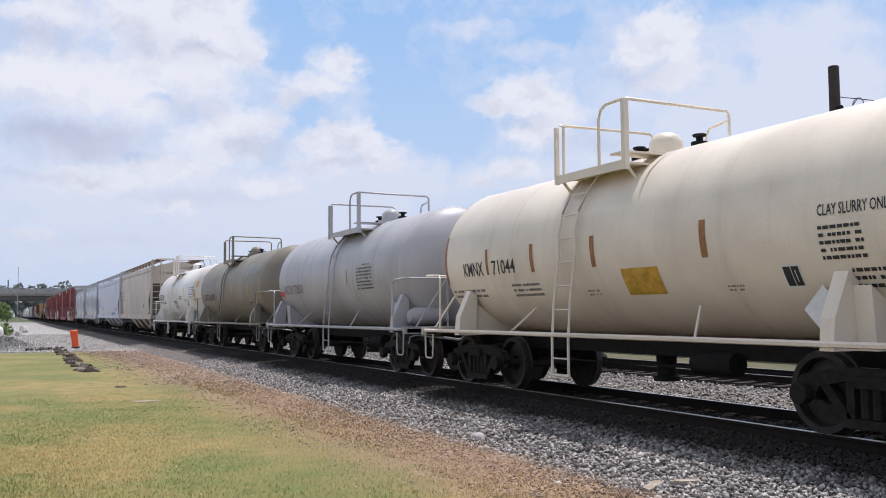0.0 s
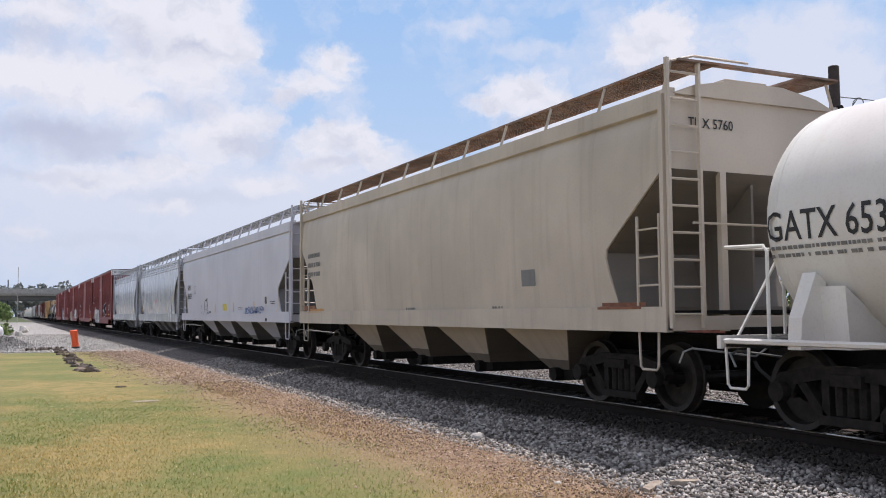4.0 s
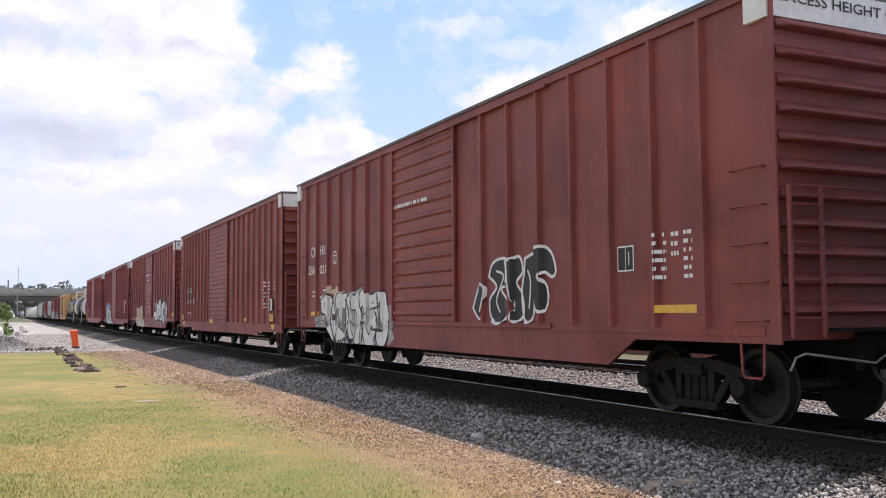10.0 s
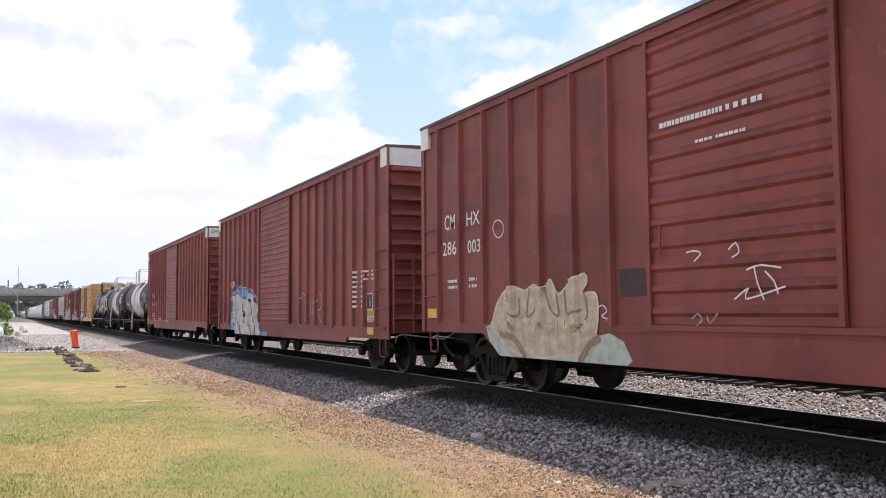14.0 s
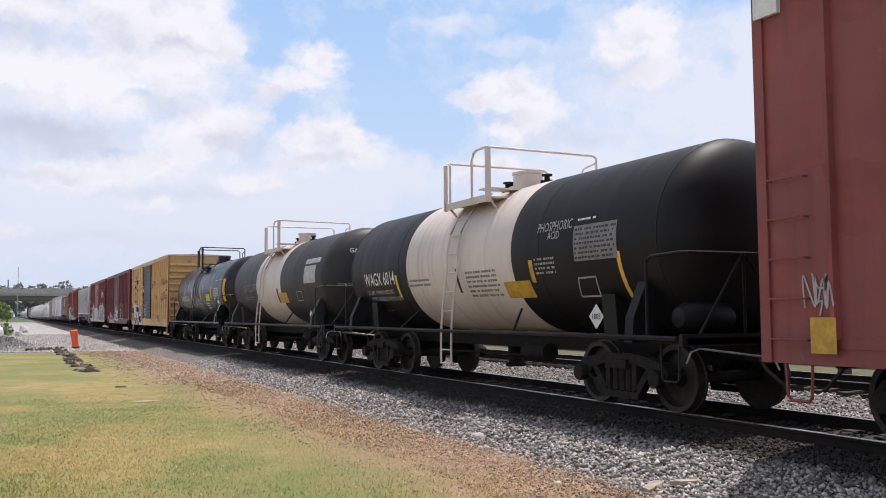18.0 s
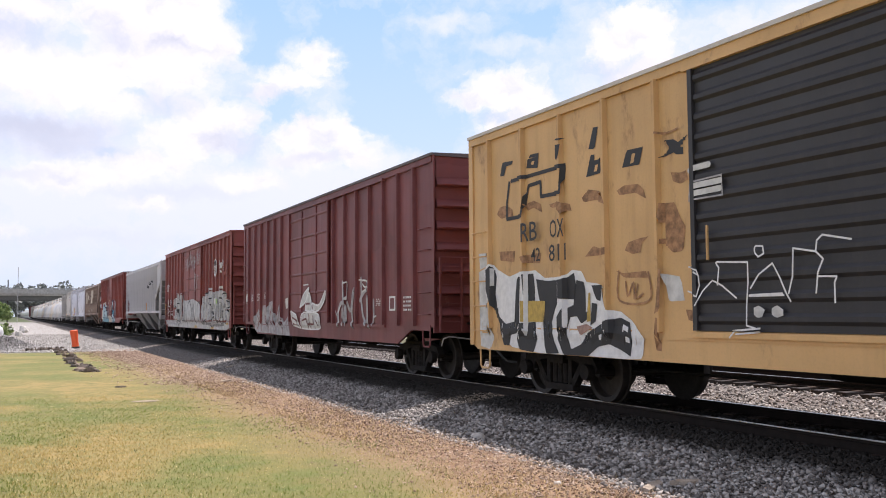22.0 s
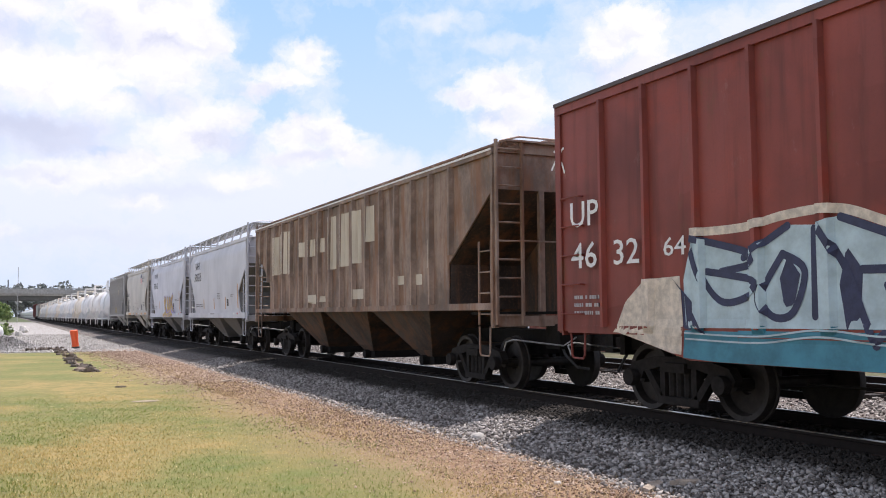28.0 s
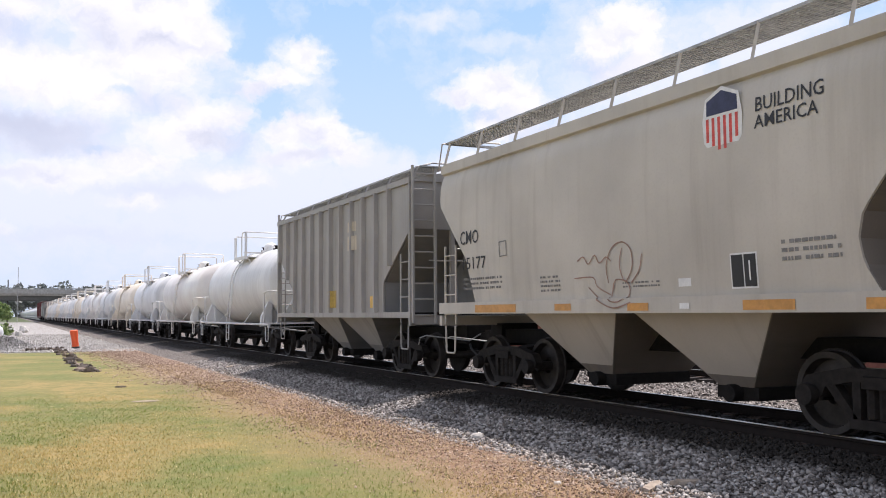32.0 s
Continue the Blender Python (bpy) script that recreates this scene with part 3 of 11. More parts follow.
def make_truck(parent):
    truck = new("truck", None)
    truck.parent = parent
    for s in (-1, 1):
        b = Build()
        x0, x1 = (0.93, 1.07) if s > 0 else (-1.07, -0.93)
        b.prism([(-1.06, 0.52), (-0.95, 0.66), (-0.45, 0.76), (0.45, 0.76), (0.95, 0.66), (1.06, 0.52), (1.02, 0.44), (0.76, 0.44), (0.70, 0.55), (0.36, 0.62), (-0.36, 0.62), (-0.70, 0.55), (-0.76, 0.44), (-1.02, 0.44)], "x", x0, x1)
        for q in (-1, 1):
            b.prism([(q * 0.70, 0.56), (q * 0.60, 0.60), (q * 0.28, 0.22), (q * 0.36, 0.15)], "x", x0 + 0.01, x1 - 0.01)
            b.box(x0 + 0.01, x1 - 0.01, q * 0.31 - 0.05, q * 0.31 + 0.05, 0.2, 0.64)
        b.box(x0, x1, -0.4, 0.4, 0.14, 0.24)
        part("side_frame", b, STEEL_DARK, truck)
        for q in (-0.15, 0, 0.15):
            prof = [(0.062 + 0.006 * (k % 2), 0.25 + k * 0.031) for k in range(11)]
            part("spring", Build().lathe(prof, (s * 1.0, q, 0), "z", 8), STEEL_DARK, truck)
        for q in (-1, 1):
            part("bearing_cap", Build().lathe([(0.0, -0.02), (0.115, -0.02), (0.125, 0.02), (0.115, 0.1), (0.06, 0.125), (0.0, 0.125)], (s * 1.07 - (0.1 if s < 0 else 0), q * 0.89, 0.457), "x", 14), STEEL_DARK, truck)
    part("bolster", Build().prism([(-1.12, 0.56), (1.12, 0.56), (1.12, 0.68), (0.5, 0.78), (-0.5, 0.78), (-1.12, 0.68)], "y", -0.2, 0.2), STEEL_DARK, truck)
    for q in (-1, 1):
        b = Build()
        for s in (-1, 1):
            o = s * 0.7525
            f = -s
            prof = [(0.0, -0.09 * s), (0.11, -0.09 * s), (0.13, -0.03 * s), (0.36, -0.05 * s), (0.385, 0.055 * s), (0.452, 0.06 * s), (0.457, 0.05 * s), (0.46, -0.05 * s), (0.487, -0.06 * s), (0.487, -0.085 * s), (0.40, -0.09 * s), (0.36, -0.075 * s), (0.13, -0.08 * s), (0.0, -0.1 * s)]
            b.lathe(prof, (o, 0, 0), "x", 32)
        b.lathe([(0.08, -0.95), (0.08, 0.95)], (0, 0, 0), "x", 10)
        w = part("wheelset", b, WHEEL, truck, "worn steel wheels on an axle")
        w.location = (0, q * 0.89, 0.457)
        WHEELSETS[q].append(w)
    return truck


def add_truck(car, y):
    if not TRUCK:
        TRUCK.append(make_truck(car))
        TRUCK[0].location = (0, y, 0)
        return
    t = copy_thing(TRUCK[0], pose(0, y, 0))
    t.parent = car
    for o in t.children:
        if o.name.startswith("wheelset"):
            WHEELSETS[1 if o.location.y > 0 else -1].append(o)


def begin(name, label, category, u):
    car = new(name, None)
    tagged(car, label, category, "wagons of the freight train")
    CARS.append((car, u))
    return car


def running_gear(car, half, reach, centres, sill_z=0.78, hoses=True):
    """Centre sill, couplers, hoses and trucks. half: from the middle to the body's end; reach: to the coupling face."""
    part("centre_sill", Build().box(-0.33, 0.33, -half - 0.05, half + 0.05, sill_z, sill_z + 0.26), UNDER, car, smooth=False)
    for s in (-1, 1):
        b = Build().box(-0.09, 0.09, min(s * (half - 0.1), s * (reach - 0.18)), max(s * (half - 0.1), s * (reach - 0.18)), 0.76, 0.95)
        b.prism([(-0.14, s * (reach - 0.22)), (0.16, s * (reach - 0.22)), (0.17, s * (reach - 0.02)), (0.04, s * (reach + 0.03)), (-0.02, s * (reach - 0.08)), (-0.15, s * (reach - 0.01))], "z", 0.7, 1.0)
        part("coupler", b, STEEL_DARK, car, "rusty knuckle coupler")
        y = s * half
        part("air_hose", Build().tube([(-0.3, y, 0.85), (-0.32, y + s * 0.2, 0.62), (-0.25, y + s * 0.45, 0.42), (-0.12, y + s * 0.6, 0.40)], 0.025, 6), RUBBER, car)
        lever = [(-1.42, y, 0.72), (-1.42, y + s * 0.08, 0.86), (-1.3, y + s * 0.1, 0.9), (-0.35, y + s * 0.18, 0.78), (-0.1, y + s * 0.2, 0.92)]
        part("uncoupling_lever", Build().tube(lever, 0.014, 5), GALV, car, "bright steel uncoupling rod")
        add_truck(car, s * centres)


def stirrup(car, y, x, top, mat, w=0.36, drop=0.42):
    part("stirrup_step", Build().tube([(x, y - w / 2, top), (x, y - w / 2 + 0.02, top - drop + 0.04), (x, y - w / 2 + 0.06, top - drop), (x, y + w / 2 - 0.06, top - drop), (x, y + w / 2 - 0.02, top - drop + 0.04), (x, y + w / 2, top)], 0.018, 5), mat, car)


def ladder(car, name, foot, up, across, n, mat, r=0.014, stile=0.03, label=""):
    """A ladder from foot, with up the vector to its top and across from one stile to the other; rungs are its parts."""
    foot, up, across = Vector(foot), Vector(up), Vector(across)
    b = Build()
    for e in (foot, foot + across):
        b.tube([e, e + up], stile, 5)
    lad = part(name, b, mat, car, label)
    for i in range(n):
        p = foot + up * ((i + 0.5) / n)
        part("rung", Build().tube([p, p + across], r, 5), mat, lad)
    return lad


def brake_wheel(car, x, y, z, mat, r=0.28):
    ring = [(x + r * math.cos(a), y, z + r * math.sin(a)) for a in [2 * math.pi * i / 18 for i in range(19)]]
    b = Build().tube(ring, 0.016, 5)
    for i in range(5):
        a = 2 * math.pi * i / 5
        b.tube([(x, y + 0.03, z), (x + r * math.cos(a), y, z + r * math.sin(a))], 0.012, 4)
    part("brake_wheel", b, mat, car, "spoked hand-brake wheel")


# ---- stencils, stickers and paint on the wagons' sides ----
def decal(car, name, pts, faces, y, z, mat, off=0.005, label=""):
    skin = SKIN[car.name]
    b = Build()
    low = FLOOR.get(car.name)
    hs = [max(z + p[1], low(y - p[0]) + 0.004) if low else z + p[1] for p in pts]
    b.v = [(-(skin(y - p[0], h) + off + (p[2] if len(p) > 2 else 0)), y - p[0], h) for p, h in zip(pts, hs)]
    b.f = [tuple(f) for f in faces]
    me = bpy.data.meshes.new(name)
    me.from_pydata(b.v, [], b.f)
    me.materials.append(mat)
    ob = new(name, me)
    ob.parent = car
    return tagged(ob, label)


def spread(text, size, width):
    """The word's letters, one by one, as points and faces, fitted to a width."""
    v, _ = letters(text, size)
    lo, hi = min(p[0] for p in v), max(p[0] for p in v)
    k = width / (hi - lo)
    for n, ch in enumerate(text):
        if ch != " ":
            v, f = letters(ch, size)
            x = max(p[0] for p in letters(text[:n + 1], size)[0]) - max(p[0] for p in v)
            yield [((p[0] + x - lo) * k, p[1]) for p in v], f


def write(car, text, y, z, h, mat, width):
    keep = SKIN[car.name]
    for v, f in spread(text, h / 0.7, width):
        if car.name in FLOOR:
            flat = max(keep(y - width * i / 16, z + h / 2) for i in range(17))
            SKIN[car.name] = lambda *_: flat
        decal(car, "letter", v, f, y, z, mat, 0.008, "stencilled letter")
    SKIN[car.name] = keep


def write_end(car, text, x, z, h, mat, width, y):
    """Words across the leading end: y(x, z) is the surface."""
    for v, f in spread(text, h / 0.7, width):
        me = bpy.data.meshes.new("letter")
        me.from_pydata([(x + p[0], y(x + p[0], z + p[1]) - 0.008, z + p[1]) for p in v], [], f)
        me.materials.append(mat)
        ob = new("letter", me)
        ob.parent = car
        tagged(ob, "stencilled letter")


def head(half, R=1.36, zc=2.36, hd=0.62):
    return lambda x, z: -(half - hd) - hd * math.sqrt(max(0.0, 1 - (x * x + (z - zc) ** 2) / R ** 2))


def stroke(car, y, z, pts, w, mat, off=0.010, sharp=False):
    if sharp or len(pts) == 5 and pts[0] == pts[-1]:
        ends = [(Vector(a), Vector(b)) for a, b in zip(pts, pts[1:])]
        pts = [tuple(a.lerp(b, k)) for a, b in ends for k in (0.04, 0.5, 0.96)] + [pts[-1]]
    v, f = ribbon(pts, w)
    decal(car, "painted_line", v, f, y, z, mat, off, "hand-drawn paint line")


def fill(car, outline, mat, off=0.006, edge=None, rim=0.05):
    """A sprayed patch with the given outline, laid over the posts in narrow upright strips; edge: paint of the line round it."""
    lo, hi = min(p[0] for p in outline), max(p[0] for p in outline)
    n = max(2, math.ceil((hi - lo) / 0.045))
    loop = list(zip(outline, outline[1:] + outline[:1]))

    def cut(x):
        return sorted(a[1] + (b[1] - a[1]) * (x - a[0]) / (b[0] - a[0]) for a, b in loop if (a[0] > x) != (b[0] > x))

    v, f = [], []
    for i in range(n):
        x0, x1 = lo + (hi - lo) * i / n, lo + (hi - lo) * (i + 1) / n
        e = (x1 - x0) * 0.02
        a, b, m = cut(x0 + e), cut(x1 - e), cut((x0 + x1) / 2)
        if len(a) != len(b):
            a = b = m
        for j in range(0, len(a) - 1, 2):
            rows = max(1, math.ceil(max(a[j + 1] - a[j], b[j + 1] - b[j]) / 0.11))
            o = len(v)
            for r in range(rows + 1):
                v += [(x0, a[j] + (a[j + 1] - a[j]) * r / rows), (x1, b[j] + (b[j + 1] - b[j]) * r / rows)]
            f += [(o + 2 * r, o + 2 * r + 1, o + 2 * r + 3, o + 2 * r + 2) for r in range(rows)]
    tagged(decal(car, "graffiti_patch", v, f, 0, 0, mat, off, "sprayed graffiti paint"), kind="stuff")
    if edge:
        stroke(car, 0, 0, outline + outline[:1], rim, edge, off + 0.004)


def scrawl(car, y, z, w, h, mat, seed, loops=6, width=0.025):
    """A fast marker signature: one looping line, then a few cross strokes."""
    rng = random.Random(seed)
    n = loops * 3
    pts = [(w * (i + rng.uniform(-1.9, 1.9)) / n, h * (0.5 + (0.5 if i % 2 else -0.5) * rng.uniform(0.35, 1.0))) for i in range(n + 1)]
    stroke(car, y, z, pts, width, mat)
    for _ in range(max(2, loops // 2)):
        x, q = rng.uniform(0, w), rng.uniform(0.1, 0.8) * h
        stroke(car, y, z, [(x, q), (x + rng.uniform(0.05, 0.25) * w, q + rng.uniform(-0.2, 0.3) * h), (x + rng.uniform(0.1, 0.3) * w, q + rng.uniform(-0.3, 0.3) * h)], width, mat)


def bold(car, y, z, strokes, fill, edge, rim=0.1):
    """Fat hand-painted letters: strokes of (width, points), the rim painted first."""
    for i, (w, pts) in enumerate(strokes):
        for mat, ww, off, name in ((edge, w + rim, 0.006 + 0.001 * i, "graffiti_edge"), (fill, w, 0.012 + 0.0012 * i, "graffiti_letter")):
            v, f = ribbon(pts, ww)
            tagged(decal(car, name, v, f, y, z, mat, off, "sprayed graffiti paint"), kind="stuff")


def shield(car, y, z, h, coloured):
    """A plain shield emblem: pale field, dark head, red stripes."""
    w = h * 0.78
    flat = max(SKIN[car.name](y - w * i / 6, z + h * 0.4) for i in range(7))
    SKIN[car.name], keep = (lambda *_: flat), SKIN[car.name]
    outer = [(0.08, 0.86), (0.2, 0.9), (0.5, 1.0), (0.8, 0.9), (0.92, 0.86), (1.0, 0.55), (0.97, 0.25), (0.8, 0.1), (0.5, 0.0), (0.2, 0.1), (0.03, 0.25), (0.0, 0.55)]
    decal(car, "emblem", [(a * w, b * h) for a, b in outer], [tuple(range(12))], y, z, WHITE, 0.006, "painted shield emblem")
    hd = [(0.11, 0.62), (0.89, 0.62), (0.88, 0.82), (0.5, 0.94), (0.12, 0.82)]
    decal(car, "emblem_head", [(a * w, b * h) for a, b in hd], [tuple(range(5))], y, z, NAVY_SPRAY if coloured else PATCH_DARK, 0.009)
    for i in range(6):
        a = 0.1 + i * 0.145
        lo = 0.09 + 0.16 * abs(i - 2.5) / 2.5
        v = [(a * w, lo * h), ((a + 0.07) * w, lo * h), ((a + 0.07) * w, 0.58 * h), (a * w, 0.58 * h)]
        decal(car, "emblem_stripe", v, [(0, 1, 2, 3)], y, z, RED_SHEET if coloured else RED_E, 0.009)
    SKIN[car.name] = keep


def sheet(w, h, nx=1, nz=6, x0=0.0, z0=0.0, lean=0.0):
    v = [(x0 + w * i / nx + lean * j / nz, z0 + h * j / nz) for j in range(nz + 1) for i in range(nx + 1)]
    f = [(j * (nx + 1) + i, j * (nx + 1) + i + 1, (j + 1) * (nx + 1) + i + 1, (j + 1) * (nx + 1) + i) for j in range(nz) for i in range(nx)]
    return v, f


def patch(car, y, z, w, h, mat, name="sticker", label="", off=0.005, lean=0.0):
    if car.name not in FLOOR and w < 0.25 and h > 2 * w and y < -4.7:
        w *= 0.5
    v, f = sheet(w, h, max(1, int(w / 0.12)), 6, lean=lean)
    keep = SKIN[car.name]
    if car.name in FLOOR and w < 0.6:
        flat = max(keep(y - w * i / 8, z + h / 2) for i in range(9))
        SKIN[car.name] = lambda *_: flat
    decal(car, name, v, f, y, z, mat, off, label)
    SKIN[car.name] = keep


def blotch(car, y, z, w, h, mat, seed=0):
    """A ragged patch of peeled paint."""
    rng = random.Random(int(abs(y) * 100 + z * 1000))
    pts = []
    for i in range(22):
        a = 2 * math.pi * i / 22
        k = (abs(math.cos(a)) ** 3 + abs(math.sin(a)) ** 3) ** (-1 / 3) * rng.uniform(0.72, 1.08)
        pts.append((w / 2 + w / 2 * k * math.cos(a), h / 2 + h / 2 * k * math.sin(a)))
    pts.append((w / 2, h / 2))
    decal(car, "rust_patch", pts, [(i, (i + 1) % 22, 22) for i in range(22)], y, z, mat, 0.005, "rusty patch of peeled paint")


def bars(car, y, z, w, h, rows, mat, seed=0, name="stencil_print"):
    """Small print that cannot be read: short bars."""
    rng = random.Random(seed)
    v, f = [], []
    step = h / rows
    for i in range(rows):
        x = 0.0
        while x < w * 0.97:
            ln = min(rng.uniform(0.025, 0.085), w - x)
            o = len(v)
            z0 = h - (i + 0.8) * step
            v += [(x, z0), (x + ln, z0), (x + ln, z0 + step * 0.46), (x, z0 + step * 0.46)]
            f.append((o, o + 1, o + 2, o + 3))
            x += ln + (rng.uniform(0.012, 0.02) if rng.random() < 0.75 else 0.06)
    tagged(decal(car, name, v, f, y, z, mat, 0.006, "small stencilled print"), kind="stuff")


def stencil_panel(car, y, z, s, dark=True):
    """The black data panel with a white frame."""
    patch(car, y + 0.02, z - 0.02, s * 1.05 + 0.04, s + 0.04, WHITE, "data_panel", "black data panel with white border", 0.004)
    patch(car, y, z, s * 0.5, s, BLACK, "data_field", "", 0.007)
    patch(car, y - s * 0.55, z, s * 0.5, s, BLACK, "data_field", "", 0.007)
    bars(car, y - 0.03, z + s * 0.2, s * 0.4, s * 0.6, 3, WHITE, 3)
    SKIN_OFF = 0.009
    v, f = sheet(s * 0.06, s * 0.6)
    decal(car, "data_mark", v, f, y - s * 0.75, z + s * 0.2, WHITE, SKIN_OFF)


def diamond(car, y, z, s, mat=None, text="1805"):
    pts = [(0, -s), (s, 0), (0, s), (-s, 0)]
    flat = SKIN[car.name](y, z + s * 0.9)
    SKIN[car.name], keep = (lambda *_: flat), SKIN[car.name]
    decal(car, "placard", pts, [(0, 1, 2, 3)], y, z, mat or WHITE, 0.03, "white diamond hazard placard")
    if text:
        v, f = letters(text, s * 0.62)
        decal(car, "placard_number", [(p[0] - s * 0.62, p[1] - s * 0.2) for p in v], f, y, z, BLACK, 0.036)
    SKIN[car.name] = keep


def ribbon(points, width, step=0.05):
    """A painted stroke with round ends along a smooth curve through the points."""
    P = [Vector((a, b, 0)) for a, b in points]
    line = []
    for i in range(len(P) - 1):
        p0, p1, p2, p3 = P[max(i - 1, 0)], P[i], P[i + 1], P[min(i + 2, len(P) - 1)]
        n = max(2, int((p2 - p1).length / step))
        for k in range(n):
            t = k / n
            line.append(0.5 * ((2 * p1) + (p2 - p0) * t + (2 * p0 - 5 * p1 + 4 * p2 - p3) * t * t + (3 * p1 - p0 - 3 * p2 + p3) * t ** 3))
    line.append(P[-1])
    v, f = [], []
    for i, p in enumerate(line):
        d = (line[min(i + 1, len(line) - 1)] - line[max(i - 1, 0)])
        d = d.normalized() if d.length else Vector((1, 0, 0))
        nrm = Vector((-d.y, d.x, 0)) * width / 2
        up = 0.0007 * i / len(line)
        v += [(p.x + nrm.x, p.y + nrm.y, up), (p.x - nrm.x, p.y - nrm.y, up)]
        if i:
            f.append((2 * i - 2, 2 * i - 1, 2 * i + 1, 2 * i))
    for p, d, up in ((line[0], line[0] - line[1], -0.0001), (line[-1], line[-1] - line[-2], 0.0008)):
        a0 = math.atan2(d.y, d.x)
        o = len(v)
        v += [(p.x + width / 2 * math.cos(a0 + t), p.y + width / 2 * math.sin(a0 + t), up) for t in [-math.pi / 2 + math.pi * k / 6 for k in range(7)]]
        f.append(tuple(range(o, o + 7)))
    return v, f


GLYPHS = [[[(0.1, 1), (0.0, 0.45), (0.35, 0.0), (0.8, 0.2), (0.85, 1)]],
          [[(0.85, 0.85), (0.4, 1), (0.05, 0.55), (0.3, 0.05), (0.85, 0.15)]],
          [[(0.1, 0.0), (0.15, 0.6), (0.2, 1.0)], [(0.2, 0.55), (0.85, 1.0)], [(0.25, 0.5), (0.9, 0.0)]],
          [[(0.5, 1), (0.05, 0.7), (0.1, 0.2), (0.5, 0.0), (0.9, 0.3), (0.85, 0.8), (0.5, 1)]],
          [[(0.15, 1), (0.1, 0.0), (0.8, 0.1)]],
          [[(0.85, 0.9), (0.3, 0.95), (0.2, 0.6), (0.75, 0.4), (0.7, 0.05), (0.1, 0.1)]],
          [[(0.05, 1), (0.4, 0.0), (0.85, 1)]],
          [[(0.1, 0), (0.15, 1.0), (0.5, 0.35), (0.85, 1.0), (0.9, 0)]],
          [[(0.1, 0.0), (0.1, 1.0)], [(0.1, 1.0), (0.85, 0.95)], [(0.1, 0.5), (0.7, 0.5)], [(0.1, 0.0), (0.9, 0.05)]]]


def graffiti(car, y, z, w, h, n, fill, outline, seed, weight=0.2, edge=0.05, back=None, lines=0, drips=0, inner=None):
    """Sprayed letter-like shapes, each a thing of paint on the side: backing, edge, fill, thin strokes and drips."""
    rng = random.Random(seed)

    def join(shapes):
        v, f = [], []
        for j, (a, q) in enumerate(shapes):
            o = len(v)
            v.extend([(p[0], p[1], p[2] + 0.0009 * (j % 4)) for p in a])
            f.extend([tuple(i + o for i in g) for g in q])
        return v, f

    def put(shapes, mat, off, name="graffiti"):
        if mat and shapes:
            v, f = join(shapes)
            tagged(decal(car, name, v, f, y, z, mat, off, "sprayed graffiti paint"), kind="stuff")

    cw = w / n
    if back:
        blots = []
        for i in range(int(w * 3.5)):
            x, zz = rng.uniform(0.1, w - 0.1), rng.uniform(0.1 * h, 0.85 * h)
            blots.append(ribbon([(x, zz), (x + rng.uniform(-.2, .2), zz + rng.uniform(-.2, .2)), (x + rng.uniform(-.3, .3), zz + rng.uniform(-.1, .2))], rng.uniform(0.2, 0.4) * min(1.2, h), 0.1))
        put(blots, back, 0.004, "graffiti_backing")
    last = -1
    for i in range(n):
        g = rng.randrange(len(GLYPHS))
        g = (g + 1) % len(GLYPHS) if g == last else g
        last = g
        up, lean, grow = rng.uniform(-0.06, 0.06) * h, rng.uniform(-0.2, 0.2), rng.uniform(1.0, 1.25)
        rim, body, core = [], [], []
        for s in GLYPHS[g]:
            pts = [(cw * (i + 0.02 + a * 0.86 * grow) + b * lean * cw + rng.uniform(-.05, .05) * cw, h * (0.1 + b * 0.8) + up + rng.uniform(-.04, .04) * h) for a, b in s]
            rim.append(ribbon(pts, (weight + edge) * h))
            body.append(ribbon(pts, weight * h))
            if inner:
                core.append(ribbon([(a + 0.25 * weight * h, b - 0.2 * weight * h) for a, b in pts[:-1]] if len(pts) > 2 else pts, weight * h * 0.14))
            for _ in range(drips):
                q = rng.choice(pts)
                body.append(ribbon([q, (q[0], q[1] - rng.uniform(0.1, 0.3) * h)], 0.025))
        lift = 0.008 + 0.0016 * (i % 5)
        if edge:
            put(rim, outline, lift, "graffiti_edge")
        put(body, fill, lift + 0.003, "graffiti_letter")
        put(core, inner, lift + 0.006, "graffiti_shade")
    thin = []
    for i in range(lines):
        x, zz = rng.uniform(0, w), rng.uniform(0, h)
        thin.append(ribbon([(x, zz), (x + rng.uniform(-.25, .25), zz + rng.uniform(-.3, .3)), (x + rng.uniform(-.4, .4), zz + rng.uniform(-.3, .3)), (x + rng.uniform(-.3, .3), zz + rng.uniform(-.3, .3))], 0.035))
    put(thin, outline, 0.019, "graffiti_line")


